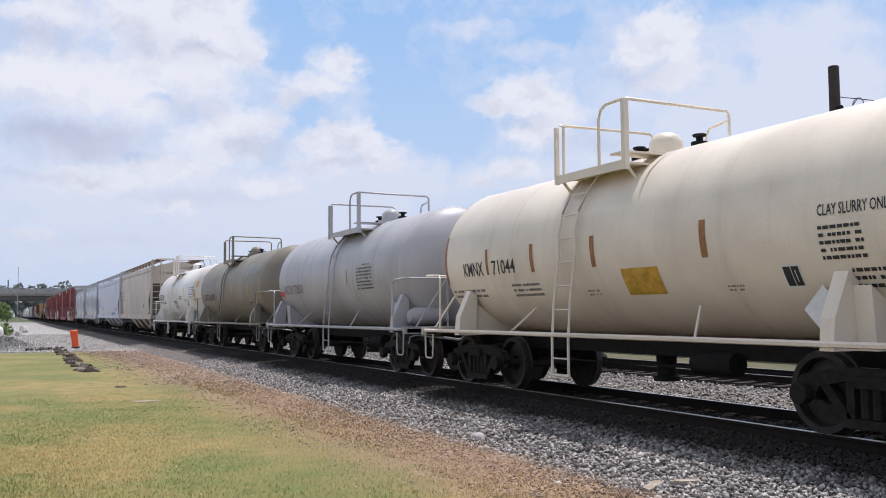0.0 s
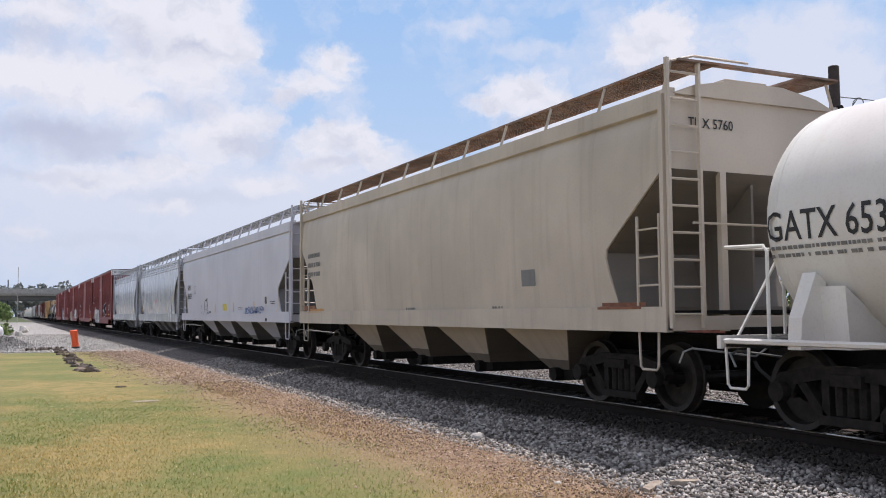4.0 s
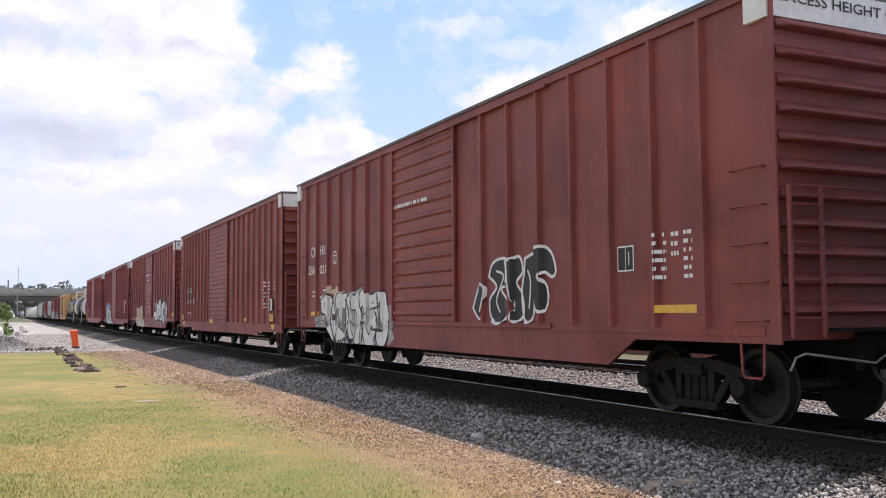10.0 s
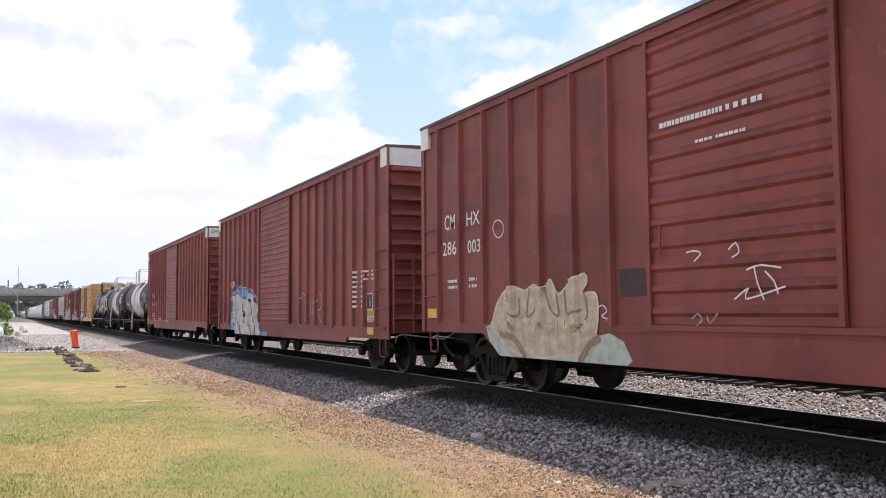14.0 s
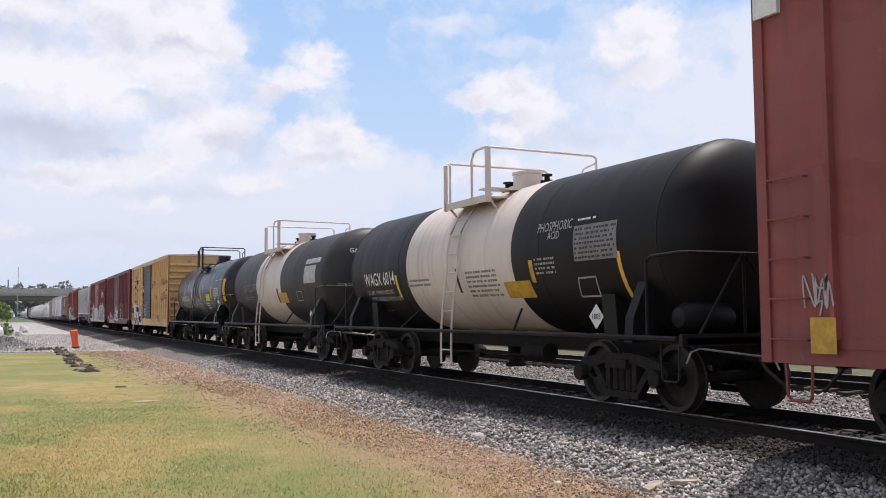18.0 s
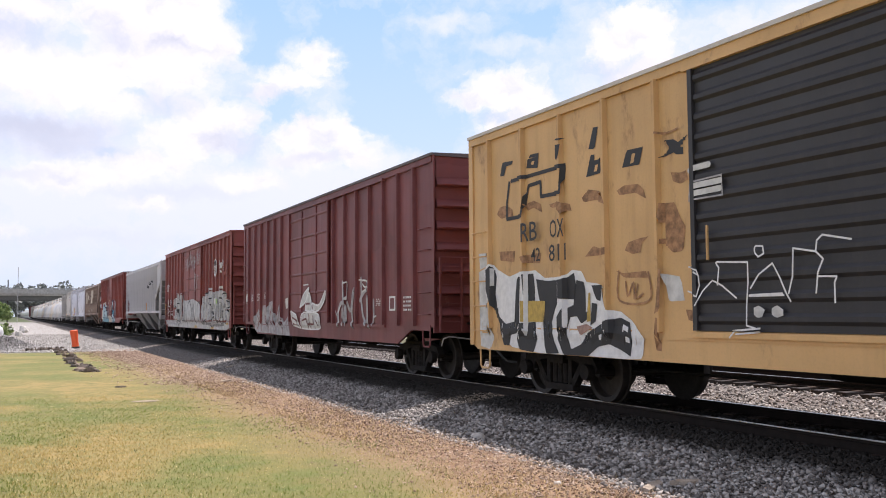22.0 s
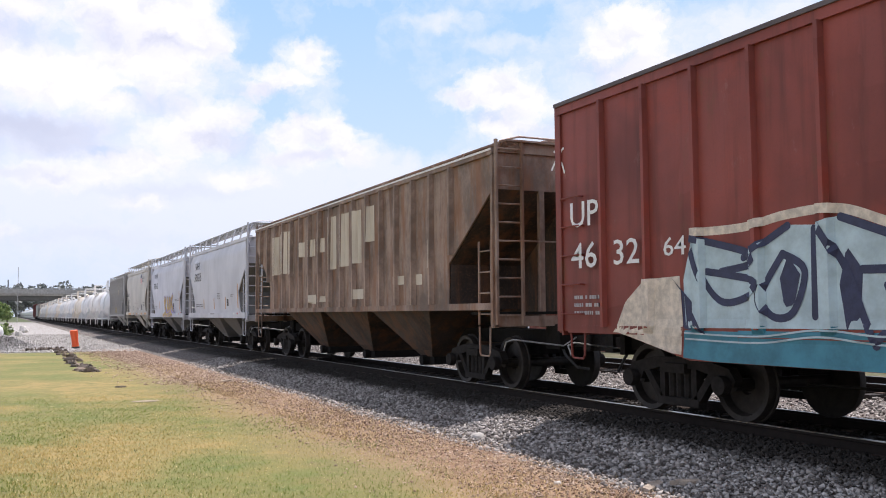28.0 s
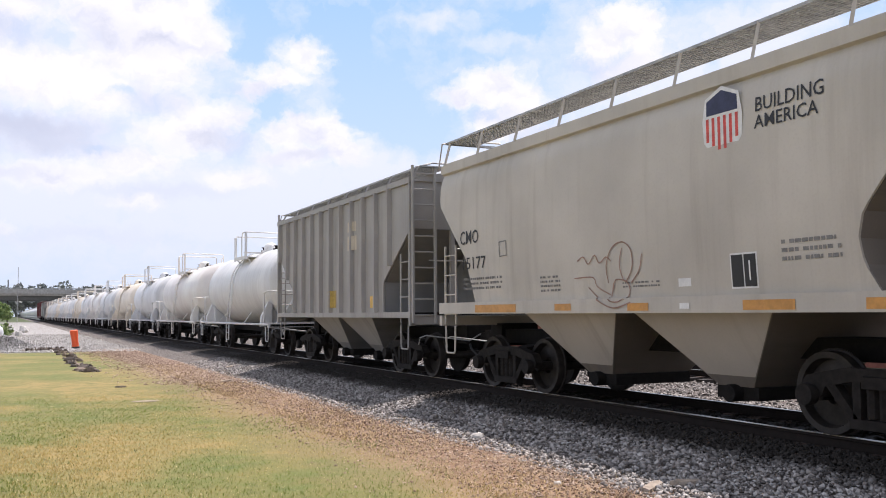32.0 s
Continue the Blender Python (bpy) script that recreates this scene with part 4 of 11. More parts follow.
# ---- boxcar ----
def boxcar(u, L, top, sill, mat, label, n_front, n_rear, door, door_mat=None, door_kind="ribbed", cap=None, rib_w=0.09, reach=None, centres=None,
           end_ribs=11, ladder_top=0.44, roof_mat=None, rail_mat=None, skirt=None, posts=None, door_ribs=13):
    """posts: place of the first post before the door and their spacing, the same behind it. skirt: height of the deep middle sill, lengths where it starts and stops rising, height over the trucks."""
    car = begin("boxcar", label, "freight wagon", u)
    half, W = L / 2, 1.575
    dm = door_mat or mat
    rm = rail_mat or mat
    d0, d1 = door
    depth = 0.07
    front = [-half + 0.12 + (d0 - 0.12 + half - 0.12) * (i + 0.5) / n_front for i in range(n_front)]
    rear = [d1 + 0.12 + (half - 0.12 - d1 - 0.12) * (i + 0.5) / n_rear for i in range(n_rear)]
    if posts:
        first, gap, last, wide = posts
        front = [first - gap * i for i in range(12) if first - gap * i > -half + 0.3]
        rear = [last + wide * i for i in range(12) if last + wide * i < half - 0.3]
    ribs = front + rear

    low, ya, yb, notch = skirt or (sill - 0.2, half * 0.68, half * 0.75, sill + 0.1)
    t0 = d0 - (d1 - d0) * 1.05

    def skin(y, z):
        if abs(z - sill - 0.235) < 0.05 and t0 < y < d1 + 0.1:
            return W + 0.047
        if d0 - 0.01 < y < d1 + 0.01 and z > sill + 0.25:
            return W + (0.072 if door_kind == "ribbed" else 0.058)
        for r in ribs:
            if abs(y - r) < rib_w / 2 + 0.045 and z > sill + 0.22:
                return W + depth
        return W + 0.013 if abs(z - sill - 0.215) < 0.07 else W

    def bottom(y):
        a = abs(y)
        return low if a < ya else notch if a > yb else low + (notch - low) * (a - ya) / max(0.01, yb - ya)

    SKIN[car.name], FLOOR[car.name] = skin, bottom
    # sides: low-slung sill in the middle, notched over the trucks
    outline = [(-half, notch), (-half, top), (half, top), (half, notch), (yb, notch), (ya, low), (-ya, low), (-yb, notch)]
    for s in (-1, 1):
        part("side_wall", Build().prism(outline, "x", min(s * W, s * (W - 0.05)), max(s * W, s * (W - 0.05))), mat, car, smooth=False)
    rib = Build()
    rib.prism([(-rib_w / 2, 0), (rib_w / 2, 0), (rib_w * 0.3, -depth), (-rib_w * 0.3, -depth)], "z", sill + 0.25, top - 0.12)
    rib.v = [(b, a, z) for a, b, z in rib.v]
    rib_me = rib.mesh("side_post", mat)
    for y in ribs:
        piece("side_post", rib_me, car, (-W, y, 0))
    b = Build()
    for y in ribs:
        b.box(W, W + depth, y - 0.04, y + 0.04, sill + 0.25, top - 0.12)
    part("far_side_posts", b, mat, car, smooth=False)
    for s in (-1, 1):
        x = s * W
        part("top_chord", Build().box(min(x, x + s * 0.045), max(x, x + s * 0.045), -half, half, top - 0.13, top), mat, car, smooth=False)
        part("side_sill", Build().box(min(x, x + s * 0.012), max(x, x + s * 0.012), -half * 0.98, half * 0.98, sill + 0.16, sill + 0.27), mat, car, smooth=False)
        for q in (-1, 1):
            part("corner_post", Build().box(min(x, x + s * 0.03), max(x, x + s * 0.03), q * half - 0.07, q * half + 0.07, notch, top), mat, car, smooth=False)
    r = Build().prism([(-W - 0.07, top - 0.01), (-W - 0.07, top + 0.045), (0, top + 0.1), (W + 0.07, top + 0.045), (W + 0.07, top - 0.01)], "y", -half - 0.04, half + 0.04)
    roof = part("roof", r, roof_mat or mat, car, smooth=False)
    seam = Build().prism([(-W, top + 0.04), (-W, top + 0.075), (0, top + 0.13), (W, top + 0.075), (W, top + 0.04)], "y", -0.04, 0.04).mesh("roof_seam", roof_mat or mat, False)
    for i in range(14):
        piece("roof_seam", seam, roof, (0, -half + (i + 0.5) * L / 14, 0))
    # ends with pressed horizontal ribs
    for s in (-1, 1):
        y = s * half
        part("end_wall", Build().box(-W, W, min(y, y - s * 0.05), max(y, y - s * 0.05), sill + 0.12, top), mat, car, smooth=False)
        pitch = (top - 0.42 - sill - 0.2) / end_ribs
        prof = [(0.0, -pitch * 0.2), (0.12, -pitch * 0.14), (0.135, -pitch * 0.09), (0.12, -pitch * 0.03), (0.05, pitch * 0.16), (0.0, pitch * 0.26)]
        er = Build()
        er.loft([[(x, -s * 0 + s * d * k, h) for d, h in prof] for x, k in ((-W + 0.06, 0.35), (-W + 0.16, 1.0), (W - 0.16, 1.0), (W - 0.06, 0.35))])
        me = er.mesh("end_rib", mat)
        for i in range(end_ribs):
            piece("end_rib", me, car, (0, y, sill + 0.3 + pitch * (i + 0.5)))
        if cap:
            part("end_plate", Build().box(-W - 0.01, W + 0.01, min(y, y + s * 0.03), max(y, y + s * 0.03), top - 0.4, top + 0.02), cap, car, "white painted plate across the top of the end", False)
            for q in (-1, 1):
                part("corner_flash", Build().box(min(q * W, q * (W + 0.058)), max(q * W, q * (W + 0.058)), min(y + s * 0.02, y - s * 0.32), max(y + s * 0.02, y - s * 0.32), top - 0.42, top), cap, car, "white painted corner", False)
        lz = sill + (top - sill) * ladder_top
        ladder(car, "end_ladder", (-1.5, y + s * 0.13, sill + 0.15), (0, 0, lz - sill - 0.15), (0.46, 0, 0), 4, rm)
        part("crossover_rail", Build().tube([(-1.5, y + s * 0.13, lz), (1.45, y + s * 0.13, lz)], 0.016, 5), rm, car)
        part("crossover_step", Build().box(-0.9, 0.9, min(y + s * 0.05, y + s * 0.3), max(y + s * 0.05, y + s * 0.3), 1.13, 1.17), UNDER, car, smooth=False)
        for q in range(5):
            zz, y0, y1 = notch + 0.25 + q * 0.42, s * (half - 0.12), s * (half - 0.6)
            part("grab_iron", Build().tube([(-W, y0, zz), (-W - 0.075, y0, zz), (-W - 0.085, y0 - s * 0.02, zz), (-W - 0.085, y1 + s * 0.02, zz), (-W - 0.075, y1, zz), (-W, y1, zz)], 0.012, 5), rm, car)
        stirrup(car, s * (half - 0.4), -W + 0.02, notch + 0.04, rm)
        b = Build().box(-0.45, 0.45, min(y, y + s * 0.12), max(y, y + s * 0.12), 0.7, 1.12)
        part("striker_casting", b, UNDER, car, smooth=False)
    brake_wheel(car, 0.55, -half - 0.22, 2.15, rm)
    part("brake_housing", Build().box(0.42, 0.68, -half - 0.2, -half, 1.95, 2.35), rm, car)
    # door
    for s in (-1, 1):
        x = s * (W + 0.004)
        b = Build().box(min(x, x + s * 0.03), max(x, x + s * 0.03), d0, d1, sill + 0.28, top - 0.16)
        dr = part("door", b, dm, car, "closed sliding door", False)
        if s > 0:
            continue
        n, kind_h = (door_ribs, 0.65 / door_ribs) if door_kind == "ribbed" else (6, 0.03)
        me = Build()
        ph = (top - 0.16 - sill - 0.3) / n
        me.loft([[(-W - 0.034 - d, y, h) for d, h in ((0, -kind_h * 1.3), (kind_h * 0.7, -kind_h * 0.5), (kind_h * 0.7, kind_h * 0.5), (0, kind_h * 1.3))] for y in (d0 + 0.08, d1 - 0.08)])
        rib2 = me.mesh("door_rib", dm)
        for i in range(n):
            piece("door_rib", rib2, dr, (0, 0, sill + 0.3 + ph * (i + 0.5)))
        if door_kind != "ribbed":
            for q in (0.3, 0.66):
                y = d0 + (d1 - d0) * q
                part("door_bar", Build().box(-W - 0.062, -W - 0.03, y - 0.03, y + 0.03, sill + 0.3, top - 0.2), dm, dr, smooth=False)
        for y in (d0 + 0.035, d1 - 0.035):
            part("door_stile", Build().box(-W - 0.085, -W - 0.02, y - 0.035, y + 0.035, sill + 0.28, top - 0.16), dm, dr, smooth=False)
        part("door_handle", Build().tube([(-W - 0.1, d1 - 0.3, sill + 1.1), (-W - 0.12, d1 - 0.32, sill + 1.3), (-W - 0.1, d1 - 0.3, sill + 1.5)], 0.018, 5), rm, dr)
    part("door_track", Build().box(-W - 0.045, -W, t0, d1 + 0.1, sill + 0.2, sill + 0.27), mat, car, smooth=False)
    part("door_rail_top", Build().box(-W - 0.09, -W, t0, d1 + 0.1, top - 0.17, top - 0.12), mat, car, smooth=False)
    b = Build().box(-1.5, 1.5, -half + 0.06, half - 0.06, sill + 0.2, sill + 0.26)
    for i in range(9):
        y = -half * 0.55 + half * 1.1 * i / 8
        b.box(-1.45, 1.45, y - 0.06, y + 0.06, sill + 0.05, sill + 0.2)
    part("floor_frame", b, UNDER, car, smooth=False)
    part("brake_reservoir", Build().lathe([(0.0, -0.5), (0.15, -0.47), (0.17, -0.3), (0.17, 0.3), (0.15, 0.47), (0, 0.5)], (0.6, 1.2, 0.62), "y", 12), UNDER, car)
    part("brake_rod", Build().tube([(-0.5, -half * 0.6, 0.55), (-0.5, half * 0.6, 0.5)], 0.018, 5), UNDER, car)
    running_gear(car, half, reach or half + 0.95, centres or half - 1.95)
    return car


# ---- covered hopper ----
# how the side sheet steps back from the car's end: share of the way down, share of the run
STRAIGHT_END = ((0, 0), (0.57, 1), (0.75, 0.93), (1, 0.78))
REAR_END = ((0, 0), (0.58, 0.8), (1, 1))
ROUND_END = ((0, 0), (0.08, 0.17), (0.25, 0.49), (0.42, 0.76), (0.58, 0.95), (0.72, 1.0), (0.86, 0.96), (1, 0.84))
FLAT_END = ((0, 0), (0.62, 1), (1, 1))


def hopper(u, L, eave, sill, mat, label, style="smooth", bays=3, reach=None, dark=None, rail_mat=None, walk_h=0.5, ribs=0, cut=(1.45, 0.62), sill_h=0.32, bulge=0.05, board=None, ez=1.1, eave_lines=0, span_of=None, fascia=0.0, ends=(STRAIGHT_END, REAR_END), post_mat=None, glint=None, bay=None, rear_post=True):
    """style smooth: curved plain sides; ribbed: flat sides with vertical posts. cut: run and rise share of the open end corner."""
    car = begin("covered_hopper", label, "freight wagon", u)
    half = L / 2
    W = 1.58
    rm = rail_mat or mat
    # dark: deeper body paint that carries the shade on slope sheets, webs, bays
    dk = dark or mat
    zb = sill + sill_h

    def bow(z):
        t = min(1, max(0, (z - zb) / (eave - zb)))
        return W - bulge + 4 * bulge * t * (1 - t) - 0.10 * max(0, t - 0.86) / 0.14 if style == "smooth" else W

    r0, r1 = span_of or (-half + 0.35, half - 0.35)
    rib_ys = [r0 + (r1 - r0) * i / (ribs - 1) for i in range(ribs)] if ribs else []

    def skin(y, z):
        if z < zb:
            return W + 0.032
        for r in rib_ys:
            if abs(y - r) < 0.05:
                return W + 0.10
        return bow(z)

    SKIN[car.name] = skin
    zc = zb + (eave - zb) * cut[1]
    shape = ends if style == "smooth" else (FLAT_END, FLAT_END)

    def step_back(e, z):
        t = max(0.0, (zc - z) / (zc - zb))
        for (t0, s0), (t1, s1) in zip(shape[e], shape[e][1:]):
            if t <= t1 + 1e-6:
                return cut[0] * (s0 + (s1 - s0) * (t - t0) / (t1 - t0))
        return cut[0] * shape[e][-1][1]

    # sides: full length above, cut back in a slope at both ends below
    nz = 24
    for s in (-1, 1):
        b = Build()
        rows = []
        for j in range(nz + 1):
            z = zb + (eave - zb) * j / nz
            rows.append((z, -half + 0.04 + step_back(0, z), half - 0.04 - step_back(1, z)))
        v = []
        for thick in (0.0, 0.03):
            for z, ya, yb in rows:
                v += [(s * (bow(z) - thick), ya, z), (s * (bow(z) - thick), yb, z)]
        m = 2 * (nz + 1)
        f = []
        for j in range(nz):
            f += [(2 * j, 2 * j + 1, 2 * j + 3, 2 * j + 2), (m + 2 * j, m + 2 * j + 2, m + 2 * j + 3, m + 2 * j + 1),
                  (2 * j, 2 * j + 2, m + 2 * j + 2, m + 2 * j), (2 * j + 1, m + 2 * j + 1, m + 2 * j + 3, 2 * j + 3)]
        f += [(2 * nz, 2 * nz + 1, m + 2 * nz + 1, m + 2 * nz), (0, m, m + 1, 1)]
        part("side_sheet", b.add(v, f), mat, car)
        part("side_sill", Build().box(min(s * (W - 0.1), s * (W + 0.03)), max(s * (W - 0.1), s * (W + 0.03)), -half + 0.05, half - 0.05, sill, zb), mat, car, smooth=False)
        x = s * (bow(eave) + 0.0)
        part("top_chord", Build().box(min(x - s * 0.04, x + s * 0.05), max(x - s * 0.04, x + s * 0.05), -half, half, eave - 0.03, eave + 0.09), mat, car, smooth=False)
        if fascia:
            x, z0 = s * bow(eave - fascia), eave - fascia
            part("eave_fascia", Build().prism([(x - s * 0.02, z0), (x + s * 0.055, z0 + 0.03), (x + s * 0.055, eave + 0.05), (x - s * 0.02, eave + 0.05)], "y", -half + 0.02, half - 0.02), mat, car, smooth=False)
        # thin white strip stands for sunlight caught on the chord's top edge
        if glint:
            x = s * (bow(eave) + 0.054)
            part("chord_glint", Build().box(x - 0.006, x + 0.006, -half, half, eave + 0.045, eave + 0.08), glint, car, "painted sun glint along the top chord", False)
    for i in range(eave_lines):
        z = eave - 0.1 - 0.13 * i
        for s in (-1, 1):
            x = s * bow(z)
            part("eave_ridge", Build().prism([(x, z - 0.03), (x + s * 0.035, z - 0.012), (x + s * 0.035, z + 0.012), (x, z + 0.03)], "y", -half + 0.03, half - 0.03), mat, car, smooth=False)
    if rib_ys:
        rib = Build().prism([(-0.05, 0), (0.05, 0), (0.035, -0.10), (-0.035, -0.10)], "z", zb, eave - 0.02)
        rib.v = [(b, a, z) for a, b, z in rib.v]
        me = rib.mesh("side_post", post_mat or mat)
        for y in rib_ys:
            if abs(y) < half - cut[0] - 0.1:
                piece("side_post", me, car, (-W, y, 0))
            else:
                z_low = zb + (zc - zb) * (0.38 + 0.62 * (abs(y) - (half - cut[0])) / cut[0]) + 0.06
                short = Build().prism([(-0.05, 0), (0.05, 0), (0.035, -0.10), (-0.035, -0.10)], "z", max(zb, z_low), eave - 0.02)
                short.v = [(b, a, z) for a, b, z in short.v]
                part("side_post", short, post_mat or mat, car).location = (-W, y, 0)
    # roof, slope sheets, end cap sheets
    roof = [(-bow(eave), eave + 0.02), (-bow(eave) * 0.75, eave + 0.16), (-0.45, eave + 0.27), (0.45, eave + 0.27), (bow(eave) * 0.75, eave + 0.16), (bow(eave), eave + 0.02)]
    part("roof", Build().prism(roof, "y", -half, half), mat, car)
    for i in range(6 if L > 12 else 4):
        n = 6 if L > 12 else 4
        y = -half + L * (i + 0.5) / n
        part("hatch_cover", Build().prism([(-0.4, eave + 0.26), (-0.36, eave + 0.36), (0.36, eave + 0.36), (0.4, eave + 0.26)], "y", y - L / n * 0.42, y + L / n * 0.42), mat, car)
    for s in (-1, 1):
        y1, yf, zf = s * (half - 0.06), s * (half - cut[0] - 0.04), zc - (zc - zb) * 0.62
        way = [(y1 - s * (cut[0] * b - 0.02), zc - (zc - zb) * a) for a, b in shape[(s + 1) // 2]]
        way.append((way[-1][0], zb - 0.1))
        line = way + [(y - s * 0.07, z) for y, z in reversed(way)]
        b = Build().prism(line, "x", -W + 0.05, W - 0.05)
        part("slope_sheet", b, dk, car, "inclined end sheet with shade painted in", False)
        part("end_sheet", Build().prism([(-bow(zc) + 0.02, zc), (bow(zc) - 0.02, zc), (bow(eave), eave + 0.02), (0.45, eave + 0.26), (-0.45, eave + 0.26), (-bow(eave), eave + 0.02)], "y", min(y1, y1 - s * 0.04), max(y1, y1 - s * 0.04)), mat, car, smooth=False)
        yo = s * half
        web = [(s * (half - 0.16), ez + 0.27), (s * (half - 0.16), zc - 0.12), (yf - s * 0.02, zf - 0.05), (yf - s * 0.02, ez + 0.27)]
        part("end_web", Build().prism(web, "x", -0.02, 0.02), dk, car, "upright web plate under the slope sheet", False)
        for q in (-1, 1) if s < 0 or rear_post else ():
            part("corner_post", Build().box(q * (W - 0.02) - 0.055, q * (W - 0.02) + 0.055, min(yo, yo - s * 0.07), max(yo, yo - s * 0.07), ez, eave), rm, car, smooth=False)
            part("end_post", Build().box(q * 0.62 - 0.05, q * 0.62 + 0.05, min(yo - s * 0.1, yo - s * 0.02), max(yo - s * 0.1, yo - s * 0.02), ez, zc), rm, car, smooth=False)
        part("end_platform", Build().box(-1.5, 1.5, min(yo, yo - s * cut[0] * 0.6), max(yo, yo - s * cut[0] * 0.6), ez + 0.22, ez + 0.27), UNDER, car, smooth=False)
        part("end_sill", Build().box(-W, W, min(yo, yo - s * 0.1), max(yo, yo - s * 0.1), ez + 0.02, ez + 0.2), rm, car, smooth=False)
        part("striker_casting", Build().box(-0.4, 0.4, min(yo - s * 0.3, yo + s * 0.14), max(yo - s * 0.3, yo + s * 0.14), 0.72, 1.15), UNDER, car, smooth=False)
        if s < 0 or rear_post:
            ladder(car, "end_ladder", (-W + 0.02, yo + s * 0.05, ez + 0.05), (0, 0, eave + walk_h - ez - 0.02), (0.5, 0, 0), 10, rm, 0.018, 0.036, "ladder with bright rungs up the corner")
        ladder(car, "side_ladder", (-W + 0.04, s * (half - 0.64), ez + 0.05), (0, 0, min(1.45, (zc - ez) * 0.78)), (0, s * 0.45, 0), 4, rm, 0.014, 0.022)
        stirrup(car, s * (half - 0.42), -W + 0.03, ez + 0.02, rm, 0.4, 0.5)
        part("crossover_rail", Build().tube([(-1.2, yo + s * 0.06, zb + 1.05), (1.2, yo + s * 0.06, zb + 1.05)], 0.016, 5), rm, car)
    brake_wheel(car, 0.7, -half - 0.06, zb + 0.75, rm)
    # roof walkway: grating on brackets along both edges
    bm_ = board or GALV
    zw = eave + walk_h
    for s in (-1, 1):
        x0, x1 = s * 0.78, s * 1.38
        lo, hi = min(x0, x1), max(x0, x1)
        b = Build()
        for i in range(11):
            xx = lo + (hi - lo) * i / 10
            b.box(xx - 0.012, xx + 0.012, -half - 0.1, half + 0.1, zw, zw + 0.035)
        n = int(L / 0.1)
        for i in range(n + 1):
            y = -half - 0.1 + (L + 0.2) * i / n
            b.box(lo, hi, y - 0.012, y + 0.012, zw + 0.004, zw + 0.03)
        wk = part("running_board", b, bm_, car, "galvanised roof walkway grating", False)
        m = max(6, int(L / 1.35))
        for i in range(m + 1):
            y = -half + 0.1 + (L - 0.2) * i / m
            part("bracket", Build().tube([(s * 1.37, y, zw + 0.02), (s * 1.5, y, eave + 0.05)], 0.026, 4), rm, wk)
    for s in (-1, 1):
        part("end_walk", Build().box(-1.38, 1.38, min(s * half, s * (half + 0.1)), max(s * half, s * (half + 0.1)), zw, zw + 0.035), bm_, car, smooth=False)
        part("roof_grab", Build().tube([(-W + 0.02, s * (half + 0.04), eave), (-W + 0.1, s * (half + 0.04), zw), (-1.1, s * (half + 0.04), zw + 0.1), (-0.2, s * (half + 0.04), zw + 0.1)], 0.018, 5), rm, car)
    # discharge hoppers
    span = L - 2 * (cut[0] + 1.2)
    for i in range(bays):
        yc = -span / 2 + span * (i + 0.5) / bays
        hw = span / bays * 0.5
        bot = 0.42
        plates = []
        for q in (-1, 1):
            o = q * 0.005
            rim = ((1.45, -hw + 0.02, zb - 0.01), (1.45, hw - 0.02, zb - 0.01), (0.72, 0.29, bot + 0.01), (0.72, -0.29, bot + 0.01))
            plates.append(Build().add([(q * w + e, yc + a, z) for e in (o, -o) for w, a, z in rim],
                                      [(0, 1, 2, 3), (7, 6, 5, 4), (0, 4, 5, 1), (2, 6, 7, 3), (1, 5, 6, 2), (0, 3, 7, 4)]))
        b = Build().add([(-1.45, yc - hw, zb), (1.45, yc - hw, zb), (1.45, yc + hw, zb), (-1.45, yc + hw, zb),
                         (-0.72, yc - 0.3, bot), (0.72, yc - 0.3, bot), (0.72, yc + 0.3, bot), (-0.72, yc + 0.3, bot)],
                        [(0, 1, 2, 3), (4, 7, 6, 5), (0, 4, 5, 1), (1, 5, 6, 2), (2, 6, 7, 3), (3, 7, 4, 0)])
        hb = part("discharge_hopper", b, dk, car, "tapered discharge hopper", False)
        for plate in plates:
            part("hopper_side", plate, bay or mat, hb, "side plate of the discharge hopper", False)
        part("outlet_gate", Build().box(-0.7, 0.7, yc - 0.36, yc + 0.36, bot - 0.16, bot), UNDER, hb, smooth=False)
        part("gate_pipe", Build().lathe([(0.0, -0.85), (0.11, -0.85), (0.11, 0.85), (0, 0.85)], (0, yc, bot - 0.08), "x", 12), UNDER, hb)
    running_gear(car, half, reach or half + 0.68, half - (1.75 if L > 12 else 1.6))
    return car


